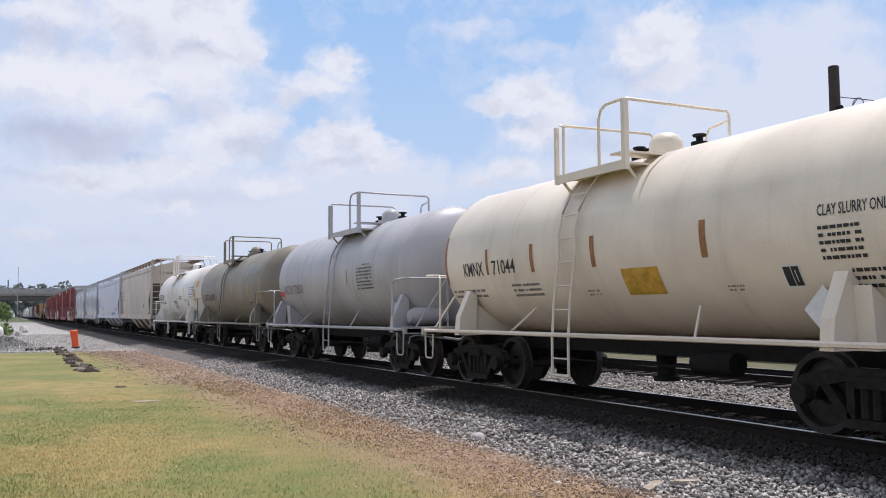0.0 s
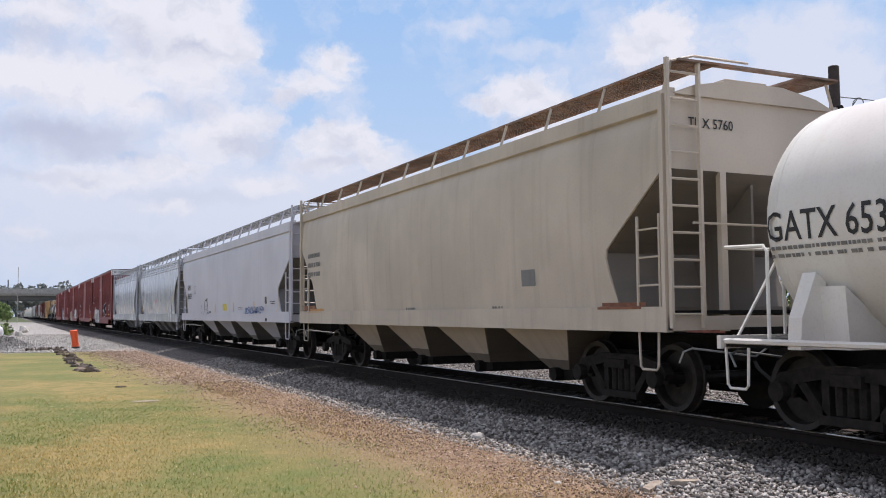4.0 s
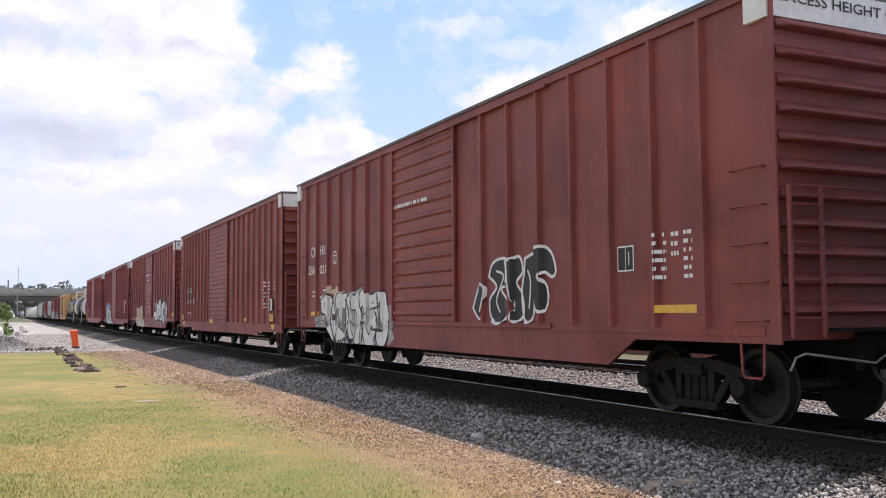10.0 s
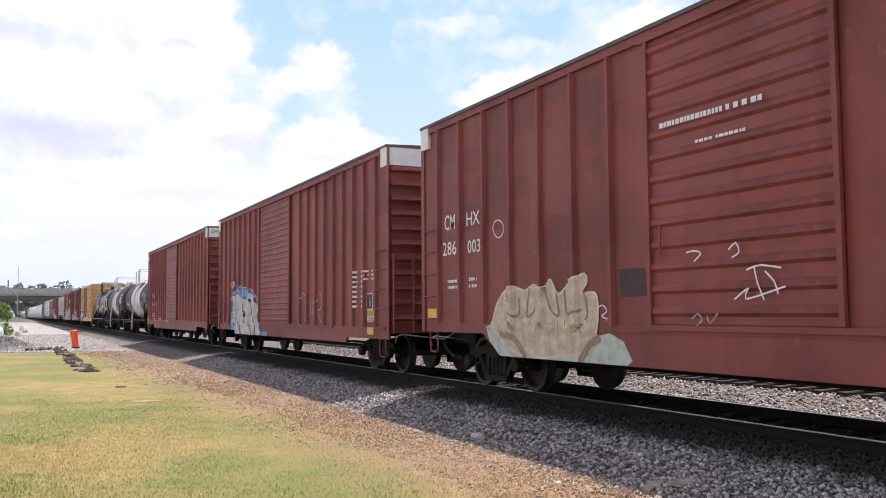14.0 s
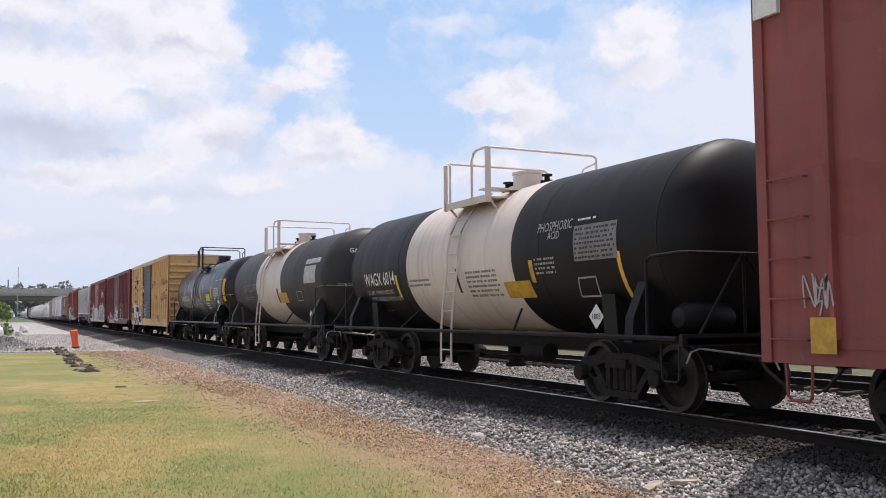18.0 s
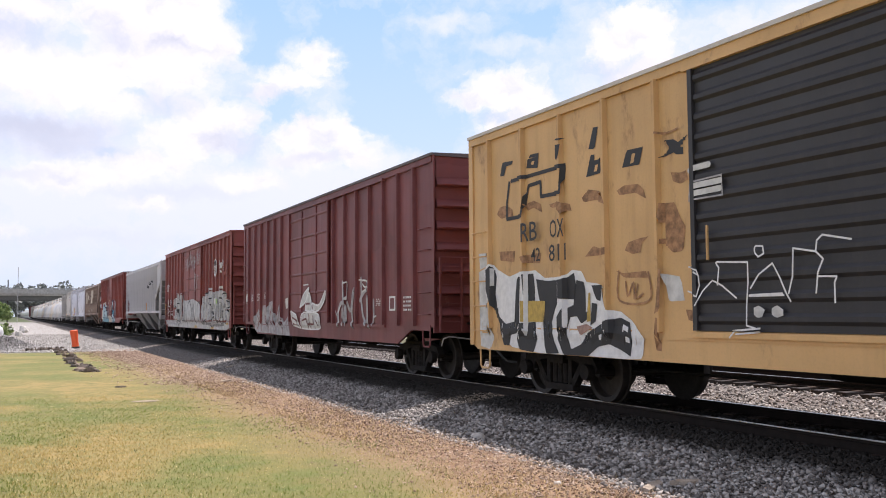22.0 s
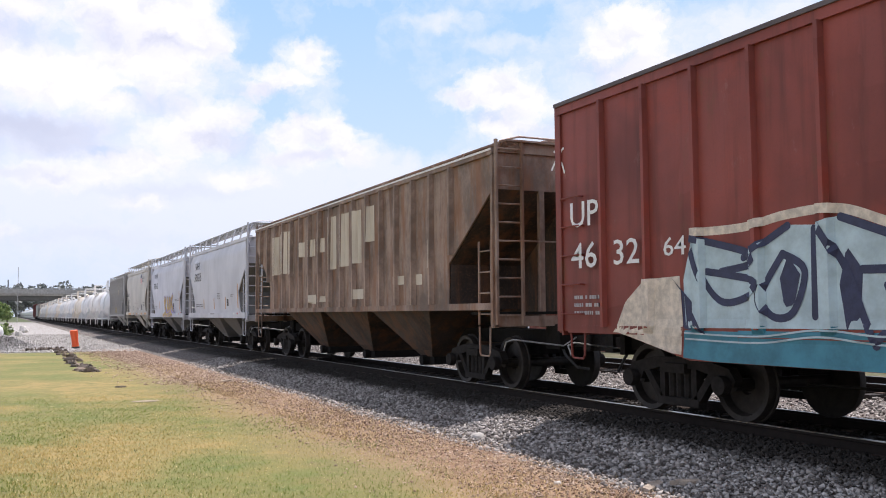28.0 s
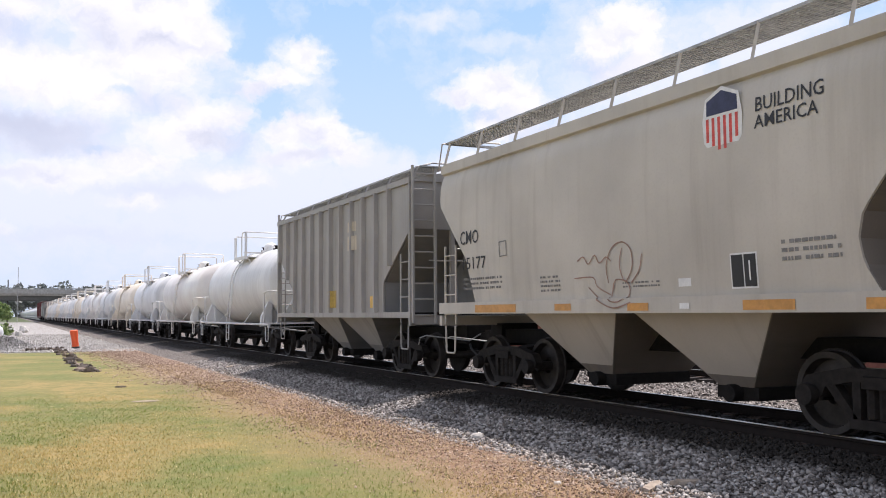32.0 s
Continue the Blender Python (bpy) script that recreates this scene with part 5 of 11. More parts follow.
# ---- tank wagon ----
def tank(u, L, mat, label, R=1.36, zc=2.36, band=None, band_mat=None, rail_mat=None, ladder_y=0.1, reach=None, rails_end=True, dome="ball", base_mat=None, detail=True, platform=3.42, plat=(-1.2, 0.5), bracket=1.0, reservoir=False, end_mat=None, xb=0.65, truck_in=1.25):
    """band: lengths between which the shell is painted in band_mat."""
    car = begin("tank_wagon", label, "freight wagon", u)
    half = L / 2
    rm = rail_mat or mat
    em = end_mat or rm
    hd = 0.62

    def radius(y):
        a = abs(y) - (half - hd)
        return R if a <= 0 else R * math.sqrt(max(0.0, 1 - (a / hd) ** 2))

    def skin(y, z):
        r = radius(y)
        return math.sqrt(max(0.0004, r * r - (z - zc) ** 2)) + (0.016 if abs(y) > half - hd else 0.0)

    SKIN[car.name] = skin
    cuts = [-half, half] if not band else [-half, band[0], band[1], half]
    for i in range(len(cuts) - 1):
        a, c = cuts[i], cuts[i + 1]
        ys = []
        if a == -half:
            ys += [-half + hd * (1 - math.cos(t)) for t in [math.pi / 2 * k / 8 for k in range(8)]]
        ys += [max(a, -half + hd)] + [min(c, half - hd)]
        if c == half:
            ys += [half - hd * (1 - math.cos(t)) for t in [math.pi / 2 * k / 8 for k in range(7, -1, -1)]]
        part("shell" if i != 1 or not band else "shell_band", Build().lathe([(max(0.02, radius(y)), y) for y in ys], (0, 0, zc), "y", 56), mat if i != 1 or not band else band_mat, car, "" if i != 1 or not band else "pale product-stained band round the shell")
    for y in (-half + hd, -half * 0.45, half * 0.45, half - hd):
        b = Build().lathe([(R + 0.001, y - 0.012), (R + 0.004, y - 0.008), (R + 0.004, y + 0.008), (R + 0.001, y + 0.012)], (0, 0, zc), "y", 56)
        part("weld_seam", b, band_mat if band and band[0] < y < band[1] else mat, car)
    ct = half - truck_in
    for s in (-1, 1):
        y = s * ct
        part("saddle", Build().prism([(-1.2, 0.95), (1.2, 0.95), (1.25, zc - 0.75), (0.9, zc - 1.0), (0, zc - R - 0.01 + 0.05), (-0.9, zc - 1.0), (-1.25, zc - 0.75)], "y", y - 0.16, y + 0.16), base_mat or mat, car, smooth=False)
        part("bolster_bracket", Build().prism([(-1.55, 0.95), (-1.52, 1.28), (-1.3, zc - 0.6), (-1.16, zc - 0.7), (-1.2, 0.95)], "y", s * (half - bracket) - 0.09, s * (half - bracket) + 0.09), em, car, smooth=False)
        e = s * (half + 0.12)
        part("end_platform", Build().box(-1.5, 1.5, min(e - s * 0.75, e), max(e - s * 0.75, e), 0.95, 1.03), UNDER, car, smooth=False)
        part("end_beam", Build().box(-1.58, 1.58, min(e - s * 0.06, e), max(e - s * 0.06, e), 0.93, 1.08), em, car, smooth=False)
        if rails_end:
            yy = e - s * 0.03
            part("end_railing", Build().tube([(-1.52, e - s * 0.75, 1.0), (-1.52, e - s * 0.75, 2.0), (-1.5, e - s * 0.68, 2.07), (-1.5, yy - s * 0.06, 2.09), (-1.44, yy, 2.09), (1.44, yy, 2.09), (1.5, yy - s * 0.06, 2.09), (1.5, e - s * 0.68, 2.07), (1.52, e - s * 0.75, 2.0), (1.52, e - s * 0.75, 1.0)], 0.022, 6), em, car)
            part("railing_post", Build().tube([(-0.55, yy, 1.03), (-0.55, yy, 2.09)], 0.022, 6), em, car)
            part("end_brace", Build().tube([(-1.3, yy, 1.05), (-0.58, yy, 2.07)], 0.02, 5), em, car)
            part("end_brace", Build().tube([(-0.5, yy, 2.05), (0.3, yy, 1.05)], 0.02, 5), em, car)
        stirrup(car, e - s * 0.28, -1.54, 0.95, em, 0.36, 0.46)
        for q in (-0.52, 0.1):
            part("diagonal_brace", Build().tube([(-1.55, s * ct * (0.62 + q * 0.2), 1.02), (-1.2, s * ct * (0.62 + q * 0.2) - s * 0.28, 1.42)], 0.02, 5), em, car) if q < 0 else None
    part("side_rail", Build().tube([(-1.56, -half, 1.02), (-1.56, half, 1.02)], 0.035, 6), em, car, "long pipe rail along the frame")
    part("side_rail", Build().tube([(1.56, -half, 1.02), (1.56, half, 1.02)], 0.035, 6), em, car)
    # top platform with railings, dome and valves
    yl = ladder_y
    p0, p1 = plat
    zt = zc + R
    zp = platform
    xa = -1.25
    b = Build()
    b.box(xa, -0.62, p0, p1, zp, zp + 0.03)
    b.box(xa, -0.2, p0, p0 + 0.35, zp + 0.16, zp + 0.19)
    deck = part("platform", b, rm, car, "raised walkway round the valves", False)
    part("toe_board", Build().box(xa - 0.015, xa + 0.015, p0, p1, zp - 0.07, zp + 0.06), rm, deck, smooth=False)
    for y in (p0 + 0.05, p1 - 0.05):
        part("platform_bracket", Build().tube([(xa + 0.05, y, zp), (-0.95, y, zp - 0.28)], 0.025, 5), rm, deck)
    top = zp + 0.92
    part("platform_railing", Build().tube([(xa, p0 + 0.62, zp), (xa, p0 + 0.62, top - 0.18), (xa, p0 + 0.56, top - 0.06), (xa, p0 + 0.44, top), (xa, p0 + 0.05, top), (xa + 0.06, p0, top), (xb - 0.06, p0, top - 0.02), (xb, p0, top - 0.08), (xb, p0, zp + 0.3)], 0.024, 6), rm, deck)
    part("platform_railing", Build().tube([(xa, p1 - 0.2, zp), (xa, p1 - 0.2, top - 0.12), (xa + 0.02, p1 - 0.08, top - 0.06), (xa + 0.08, p1, top - 0.05), (xb - 0.1, p1, top - 0.05), (xb, p1, top - 0.11), (xb, p1, zt)], 0.024, 6), rm, deck)
    part("railing_post", Build().box(xa - 0.03, xa + 0.05, p0 - 0.03, p0 + 0.05, zp - 0.08, top), rm, deck, smooth=False)
    part("railing_post", Build().box(xa - 0.03, xa + 0.03, p1 - 0.03, p1 + 0.03, zp - 0.08, top - 0.1), rm, deck, smooth=False)
    part("grab_hoop", Build().tube([(xb, p0 + 0.5, zt), (xb, p0 + 0.5, top - 0.3), (xb, p0 + 0.42, top - 0.2), (xb, p0, top - 0.15)], 0.02, 6), rm, deck)
    yl0 = (p0 + p1) / 2
    yc = p0 + 0.1
    dz = zt - 0.12
    if dome == "ball":
        part("dome", Build().lathe([(0.25, dz), (0.25, zt + 0.06), (0.24, zt + 0.14), (0.19, zt + 0.22), (0.1, zt + 0.27), (0.01, zt + 0.285)], (-0.22, yc + 0.28, 0), "z", 20), rm, car, "rounded protective housing")
    else:
        part("dome", Build().lathe([(0.28, dz), (0.28, zt + 0.2), (0.3, zt + 0.21), (0.3, zt + 0.25), (0.01, zt + 0.28)], (-0.2, yc + 0.25, 0), "z", 20), rm, car, "cylindrical protective housing")
    part("dome_bolt_ring", Build().lathe([(0.3, dz + 0.02), (0.36, dz + 0.02), (0.36, dz + 0.1), (0.3, dz + 0.1)], (-0.2, yc + 0.27, 0), "z", 20), rm, car)
    part("manway", Build().lathe([(0.26, zt - 0.1), (0.26, zt + 0.07), (0.31, zt + 0.08), (0.31, zt + 0.13), (0.01, zt + 0.15)], (0.05, yc + 0.95, 0), "z", 16), UNDER, car)
    for n, (vx, vy) in enumerate(((-0.2, yc - 0.42), (-0.35, yc + 0.75))):
        valve = part("safety_valve", Build().lathe([(0.12, zt - 0.1), (0.12, zt + 0.02), (0.05, zt + 0.03), (0.05, zt + 0.09), (0.10, zt + 0.1), (0.01, zt + 0.13)], (vx, vy, 0), "z", 10), UNDER, car)
        ring = [(vx + 0.09 * math.cos(a), vy + 0.09 * math.sin(a), zt + 0.12) for a in [2 * math.pi * i / 10 for i in range(11)]]
        part("valve_wheel", Build().tube(ring, 0.014, 4), UNDER, valve)
    # ladder: follows the shell, then drops straight to a step
    lad = Build()
    arcs = [(math.radians(a)) for a in (62, 48, 34, 20, 6, -6)]
    path = [(-(R + 0.07) * math.cos(a), zc + (R + 0.07) * math.sin(a)) for a in arcs] + [(-1.52, 1.5), (-1.56, 0.95), (-1.56, 0.42)]
    for y in (yl - 0.22, yl + 0.22):
        lad.tube([(x, y, z) for x, z in path], 0.022, 5)
    ld = part("side_ladder", lad, rm, car, "ladder curving up the shell")
    pts = [Vector((x, 0, z)) for x, z in path]
    acc = 0.0
    for i in range(len(pts) - 1):
        seg = (pts[i + 1] - pts[i]).length
        k = (0.36 - acc % 0.36) % 0.36
        while k < seg:
            p = pts[i].lerp(pts[i + 1], k / seg)
            part("rung", Build().tube([(p.x, yl - 0.24, p.z), (p.x, yl + 0.24, p.z)], 0.013, 5), rm, ld)
            k += 0.36
        acc += seg
    part("rung", Build().tube([(-1.56, yl - 0.24, 0.42), (-1.56, yl + 0.24, 0.42)], 0.02, 5), rm, ld)
    part("outlet_nozzle", Build().lathe([(0.3, 0.9), (0.3, 0.75), (0.16, 0.72), (0.14, 0.4), (0.2, 0.38), (0.2, 0.32), (0.0, 0.32)], (0, 0.2, 0), "z", 14), UNDER, car)
    part("brake_cylinder", Build().lathe([(0, -0.4), (0.16, -0.38), (0.16, 0.38), (0, 0.4)], (-0.45, -1.4, 0.66), "y", 12), UNDER, car)
    part("brake_rod", Build().tube([(-0.4, -ct, 0.6), (-0.4, ct, 0.55)], 0.018, 5), UNDER, car)
    if detail:
        brake_wheel(car, 0.5, -half - 0.1, 1.75, rm, 0.26)
    if reservoir:
        part("air_reservoir", Build().lathe([(0.0, -0.45), (0.13, -0.42), (0.2, -0.3), (0.2, 0.3), (0.13, 0.42), (0, 0.45)], (-0.85, -half - 0.1 + 0.42, 1.28), "x", 14), em, car, "small rounded air reservoir")
    running_gear(car, half, reach or half + 0.55, ct, 0.72)
    return car


# ---- the train, from its head ----
CREAM = paint("cream_tank_paint", (0.76, 0.665, 0.54), 0.42, 0.12, (0.3, 0.24, 0.19), seed=1)
SILVER = paint("dull_silver_paint", (0.44, 0.425, 0.435), 0.36, 0.45, (0.24, 0.215, 0.205), seed=2)
OLIVE = paint("dirty_olive_grey_paint", (0.245, 0.212, 0.165), 0.45, 0.5, (0.12, 0.11, 0.09), seed=3)
IVORY = paint("ivory_tank_paint", (0.80, 0.735, 0.68), 0.42, 0.14, (0.35, 0.27, 0.22), seed=4)
TAN = paint("tan_hopper_paint", (0.53, 0.455, 0.37), 0.5, 0.3, (0.25, 0.2, 0.16), seed=5)
PALE = paint("pale_grey_hopper_paint", (0.56, 0.55, 0.585), 0.45, 0.15, (0.3, 0.29, 0.29), seed=6)
LAVENDER = paint("cool_white_hopper_paint", (0.565, 0.56, 0.62), 0.45, 0.1, (0.34, 0.33, 0.34), seed=6, fade=0.06, wave=0.05)
GREY = paint("semi_gloss_grey_paint", (0.43, 0.435, 0.455), 0.22, 0.12, (0.3, 0.29, 0.28), seed=7, gloss=1.0, fade=0.05, wave=0.05)
RED_A = paint("oxide_red_paint", (0.215, 0.047, 0.041), 0.55, 0.35, (0.09, 0.035, 0.03), seed=8, patches=0.9, fade=0.28)
RED_B = paint("worn_oxide_red_paint", (0.235, 0.055, 0.047), 0.55, 0.4, (0.12, 0.05, 0.045), seed=9, patches=0.9, fade=0.28)
RED_C = paint("streaked_oxide_red_paint", (0.23, 0.051, 0.045), 0.55, 0.45, (0.10, 0.045, 0.04), seed=10, patches=0.9, fade=0.28)
RED_D = paint("brown_red_paint", (0.16, 0.034, 0.032), 0.5, 0.3, (0.07, 0.025, 0.022), seed=11, patches=0.9, fade=0.28)
RED_E = paint("faded_red_paint", (0.225, 0.05, 0.038), 0.55, 0.8, (0.06, 0.024, 0.02), seed=12, patches=0.9, fade=0.35, rust=0.3)
RED_F = paint("bright_oxide_red_paint", (0.225, 0.042, 0.027), 0.5, 0.75, (0.075, 0.022, 0.017), seed=13, patches=0.9, fade=0.35, rust=0.3)
BLACK_A = paint("satin_black_tank_paint", (0.009, 0.0085, 0.009), 0.46, 0.25, (0.03, 0.026, 0.024), seed=14, gloss=0.16)
BLACK_B = paint("dusty_black_tank_paint", (0.038, 0.0355, 0.036), 0.5, 0.45, (0.065, 0.058, 0.052), seed=15, gloss=0.18)
BLACK_C = paint("gloss_black_tank_paint", (0.015, 0.0145, 0.015), 0.26, 0.2, (0.05, 0.047, 0.045), seed=16, gloss=0.3)
BAND = paint("stained_white_band_paint", (0.62, 0.54, 0.48), 0.45, 0.5, (0.3, 0.2, 0.14), seed=17)
AMBER = paint("golden_yellow_paint", (0.62, 0.375, 0.155), 0.5, 0.25, (0.3, 0.18, 0.08), seed=18, rust=0.35)
DOOR_BLACK = paint("black_door_paint", (0.03, 0.028, 0.03), 0.5, 0.3, (0.08, 0.07, 0.07), seed=19)
GREYWHITE = paint("chalky_grey_paint", (0.50, 0.48, 0.47), 0.55, 0.3, (0.25, 0.22, 0.2), seed=20)
BROWNGREY = rusty("rusted_grey_brown_paint", (0.35, 0.255, 0.20), 21, 0.72)
RUST_POST = rusty("rusted_post_paint", (0.44, 0.32, 0.25), 22, 0.45)
TAN2 = paint("light_tan_hopper_paint", (0.50, 0.455, 0.39), 0.5, 0.35, (0.3, 0.25, 0.2), seed=22)
ASH = paint("ash_grey_hopper_paint", (0.36, 0.34, 0.315), 0.55, 0.4, (0.2, 0.17, 0.15), seed=23)
CHALK = paint("white_tank_paint", (0.72, 0.71, 0.69), 0.4, 0.25, (0.35, 0.3, 0.27), seed=24)
# darkened to put the shade under the hopper ends into the paint
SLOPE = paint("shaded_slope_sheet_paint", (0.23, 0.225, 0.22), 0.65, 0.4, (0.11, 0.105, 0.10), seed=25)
NAVY_SPRAY = plain("navy_spray", (0.03, 0.035, 0.08), 0.6)
PATCH_DARK = plain("dark_patch_paint", (0.055, 0.026, 0.025), 0.65)
STRIP_BROWN = plain("brown_strip", (0.30, 0.13, 0.04), 0.55)
STRIP_GOLD = plain("dull_gold_strip", (0.45, 0.30, 0.06), 0.55)
PLACARD_GOLD = plain("gold_placard", (0.50, 0.29, 0.03), 0.5)
SIGN_YELLOW = plain("sign_yellow", (0.62, 0.50, 0.03), 0.5)
PALE_TABLE = plain("pale_stencil_table", (0.42, 0.41, 0.41), 0.6)
BLUE_INK = plain("blue_ink", (0.09, 0.15, 0.33), 0.6)
RED_RUST = plain("rust_smudge", (0.22, 0.09, 0.05), 0.7)
BLUE_STAIN = plain("bluish_overspray", (0.232, 0.219, 0.192), 0.5, 0, 0.25, 3)
PEELED = plain("peeled_brown_primer", (0.33, 0.175, 0.085), 0.75, 0, 0.45, 9)
GREY_SPRAY = plain("grey_spray", (0.36, 0.34, 0.34), 0.65, 0, 0.3, 5)
SILVER_SPRAY = plain("silver_spray", (0.42, 0.41, 0.40), 0.45, 0.2, 0.3, 4)
PALE_SPRAY = plain("pale_spray", (0.56, 0.55, 0.52), 0.65, 0, 0.2, 5)
TAN_SPRAY = plain("tan_spray", (0.52, 0.43, 0.31), 0.65, 0, 0.25, 5)
MINT_SPRAY = plain("mint_spray", (0.44, 0.48, 0.40), 0.65, 0, 0.2, 5)
STRIP_TAN = plain("cream_edge_spray", (0.60, 0.52, 0.42), 0.65)
BLUE_SPRAY = plain("blue_spray", (0.16, 0.30, 0.52), 0.6, 0, 0.4, 5)
TEAL_SPRAY = plain("teal_spray", (0.045, 0.20, 0.27), 0.55, 0, 0.25, 3)
ICE_SPRAY = plain("ice_blue_spray", (0.42, 0.53, 0.56), 0.55, 0, 0.2, 3)
VIOLET_SPRAY = plain("violet_spray", (0.33, 0.27, 0.48), 0.6)
LILAC_SPRAY = plain("lilac_spray", (0.46, 0.44, 0.62), 0.6)
OCHRE_SPRAY = plain("ochre_spray", (0.55, 0.36, 0.08), 0.6, 0, 0.3, 5)
RUST_SPRAY = plain("rusty_scribble", (0.33, 0.20, 0.15), 0.7)
RED_LIGHT = plain("pink_scribble", (0.36, 0.14, 0.12), 0.7)
CHALK_PATCH = paint("cream_patch_paint", (0.60, 0.53, 0.42), 0.6, 0.8, (0.26, 0.15, 0.08), seed=31)
# rust and grime paints deepened so slope sheets and bays carry painted shade
RUST_DARK = rusty("shade_black_rust_paint", (0.075, 0.055, 0.042), 27, 0.6)
RUST_BAY = rusty("shade_dark_rust_bay_paint", (0.09, 0.068, 0.054), 28, 0.5)
BAY_GREY = paint("shade_dark_grimy_bay_paint", (0.17, 0.155, 0.145), 0.65, 0.5, (0.07, 0.055, 0.045), seed=29)
SLOPE_T = paint("shade_dark_tan_bay_paint", (0.20, 0.17, 0.14), 0.65, 0.5, (0.1, 0.09, 0.08), seed=26)

ROOF_DARK = paint("weathered_roof_paint", (0.105, 0.082, 0.082), 0.6, 0.4, (0.05, 0.04, 0.04), seed=41)
ROOF_PALE = paint("pale_roof_paint", (0.55, 0.50, 0.44), 0.5, 0.3, (0.3, 0.22, 0.16), seed=42)

c1 = tank(-177.9, 11.2, CREAM, "cream tank wagon with brown inspection strips and white railings", ladder_y=0.7, plat=(-0.56, 1.2), bracket=1.4)
c2 = tank(-165.65, 11.0, SILVER, "dull silver tank wagon with grey railings", ladder_y=-0.4, plat=(-2.0, 0.25), bracket=0.65, reservoir=True)
c3 = tank(-153.1, 11.7, OLIVE, "dirty olive-grey tank wagon with dark railings", ladder_y=0.5, rail_mat=OLIVE, plat=(-0.5, 1.0), bracket=1.3, truck_in=1.5)
c4 = tank(-140.4, 11.4, IVORY, "ivory-white tank wagon with yellow strips", ladder_y=0.45, plat=(-0.6, 0.8))
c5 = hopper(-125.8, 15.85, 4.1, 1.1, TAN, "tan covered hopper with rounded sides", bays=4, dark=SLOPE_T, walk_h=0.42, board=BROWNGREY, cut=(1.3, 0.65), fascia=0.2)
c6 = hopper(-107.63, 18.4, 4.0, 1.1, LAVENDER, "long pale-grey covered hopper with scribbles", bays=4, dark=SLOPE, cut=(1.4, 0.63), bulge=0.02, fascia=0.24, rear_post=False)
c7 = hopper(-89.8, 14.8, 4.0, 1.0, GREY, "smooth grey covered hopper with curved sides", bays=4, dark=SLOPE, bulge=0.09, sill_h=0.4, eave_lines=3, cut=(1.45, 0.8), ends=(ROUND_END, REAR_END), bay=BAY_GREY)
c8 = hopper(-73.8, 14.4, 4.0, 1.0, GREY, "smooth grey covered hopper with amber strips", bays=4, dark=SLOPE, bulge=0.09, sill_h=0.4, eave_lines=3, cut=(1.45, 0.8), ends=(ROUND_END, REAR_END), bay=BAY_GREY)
c9 = boxcar(-56.1, 17.85, 4.96, 0.92, RED_A, "oxide-red ribbed boxcar with black and white graffiti", 8, 6, (-1.25, 1.8), cap=WHITE, posts=(-2.27, 0.93, 2.5, 0.93), roof_mat=ROOF_DARK, skirt=(0.64, 5.85, 6.45, 1.0))
c10 = boxcar(-36.45, 17.9, 5.0, 0.8, RED_B, "worn oxide-red ribbed boxcar with a wide slatted door", 10, 8, (-1.55, 2.22), cap=WHITE, posts=(-2.42, 0.76, 2.89, 0.74), door_ribs=22, roof_mat=ROOF_DARK, skirt=(0.67, 6.0, 6.1, 0.79))
c11 = boxcar(-16.75, 17.8, 4.98, 0.92, RED_A, "oxide-red ribbed boxcar with white bubble graffiti", 8, 6, (-1.2, 1.83), cap=WHITE, posts=(-2.28, 0.92, 2.65, 0.92), roof_mat=ROOF_DARK, skirt=(0.64, 5.85, 6.45, 1.0))
c12 = boxcar(2.85, 17.6, 4.98, 0.8, RED_C, "oxide-red ribbed boxcar with blue graffiti", 10, 8, (-1.25, 2.37), cap=WHITE, posts=(-2.2, 0.74, 3.02, 0.77), door_ribs=22, roof_mat=ROOF_DARK, skirt=(0.66, 6.0, 6.1, 0.79))
c13 = boxcar(23.0, 17.9, 4.96, 0.82, RED_B, "oxide-red ribbed boxcar with white numerals", 10, 8, (-1.5, 2.15), cap=WHITE, posts=(-2.38, 0.76, 2.85, 0.74), door_ribs=22, roof_mat=ROOF_DARK, skirt=(0.63, 6.4, 6.5, 0.81))
c14 = tank(39.93, 12.95, BLACK_A, "black tank wagon with a stained white band", band=(-2.03, 2.47), band_mat=BAND, rail_mat=BAND, end_mat=BLACK_A, reservoir=True, ladder_y=0.1, dome="can", plat=(-1.03, 0.72), xb=1.1, truck_in=1.85)
c15 = tank(53.55, 11.8, BLACK_B, "dusty black tank wagon with a white band", band=(-1.1, 1.95), band_mat=BAND, rail_mat=BAND, end_mat=BLACK_B, ladder_y=0.95, dome="can", plat=(-0.5, 1.15), xb=1.15, truck_in=1.4)
c16 = tank(66.47, 11.6, BLACK_C, "glossy black tank wagon with yellow strips", rail_mat=BLACK_C, ladder_y=0.3, dome="can", plat=(-0.6, 0.4))
c17 = boxcar(80.95, 15.1, 4.42, 0.85, AMBER, "golden-yellow boxcar with a black door and rust patches", 8, 5, (-1.45, 1.72), door_mat=DOOR_BLACK, end_ribs=9, roof_mat=ROOF_PALE, skirt=(0.73, 7.4, 7.52, 0.8))
c18 = boxcar(98.0, 15.7, 4.42, 0.85, RED_D, "brown-red boxcar with faint white graffiti", 7, 6, (-1.54, 2.1), door_kind="panel", end_ribs=7, posts=(-1.86, 0.85, 3.04, 0.82), roof_mat=ROOF_DARK, skirt=(0.72, 6.0, 6.9, 1.08))
c19 = boxcar(115.85, 15.7, 4.42, 0.86, RED_E, "faded red boxcar covered in silver graffiti", 8, 6, (-2.2, 2.4), door_kind="panel", end_ribs=8, skirt=(0.75, 7.0, 7.6, 0.85))
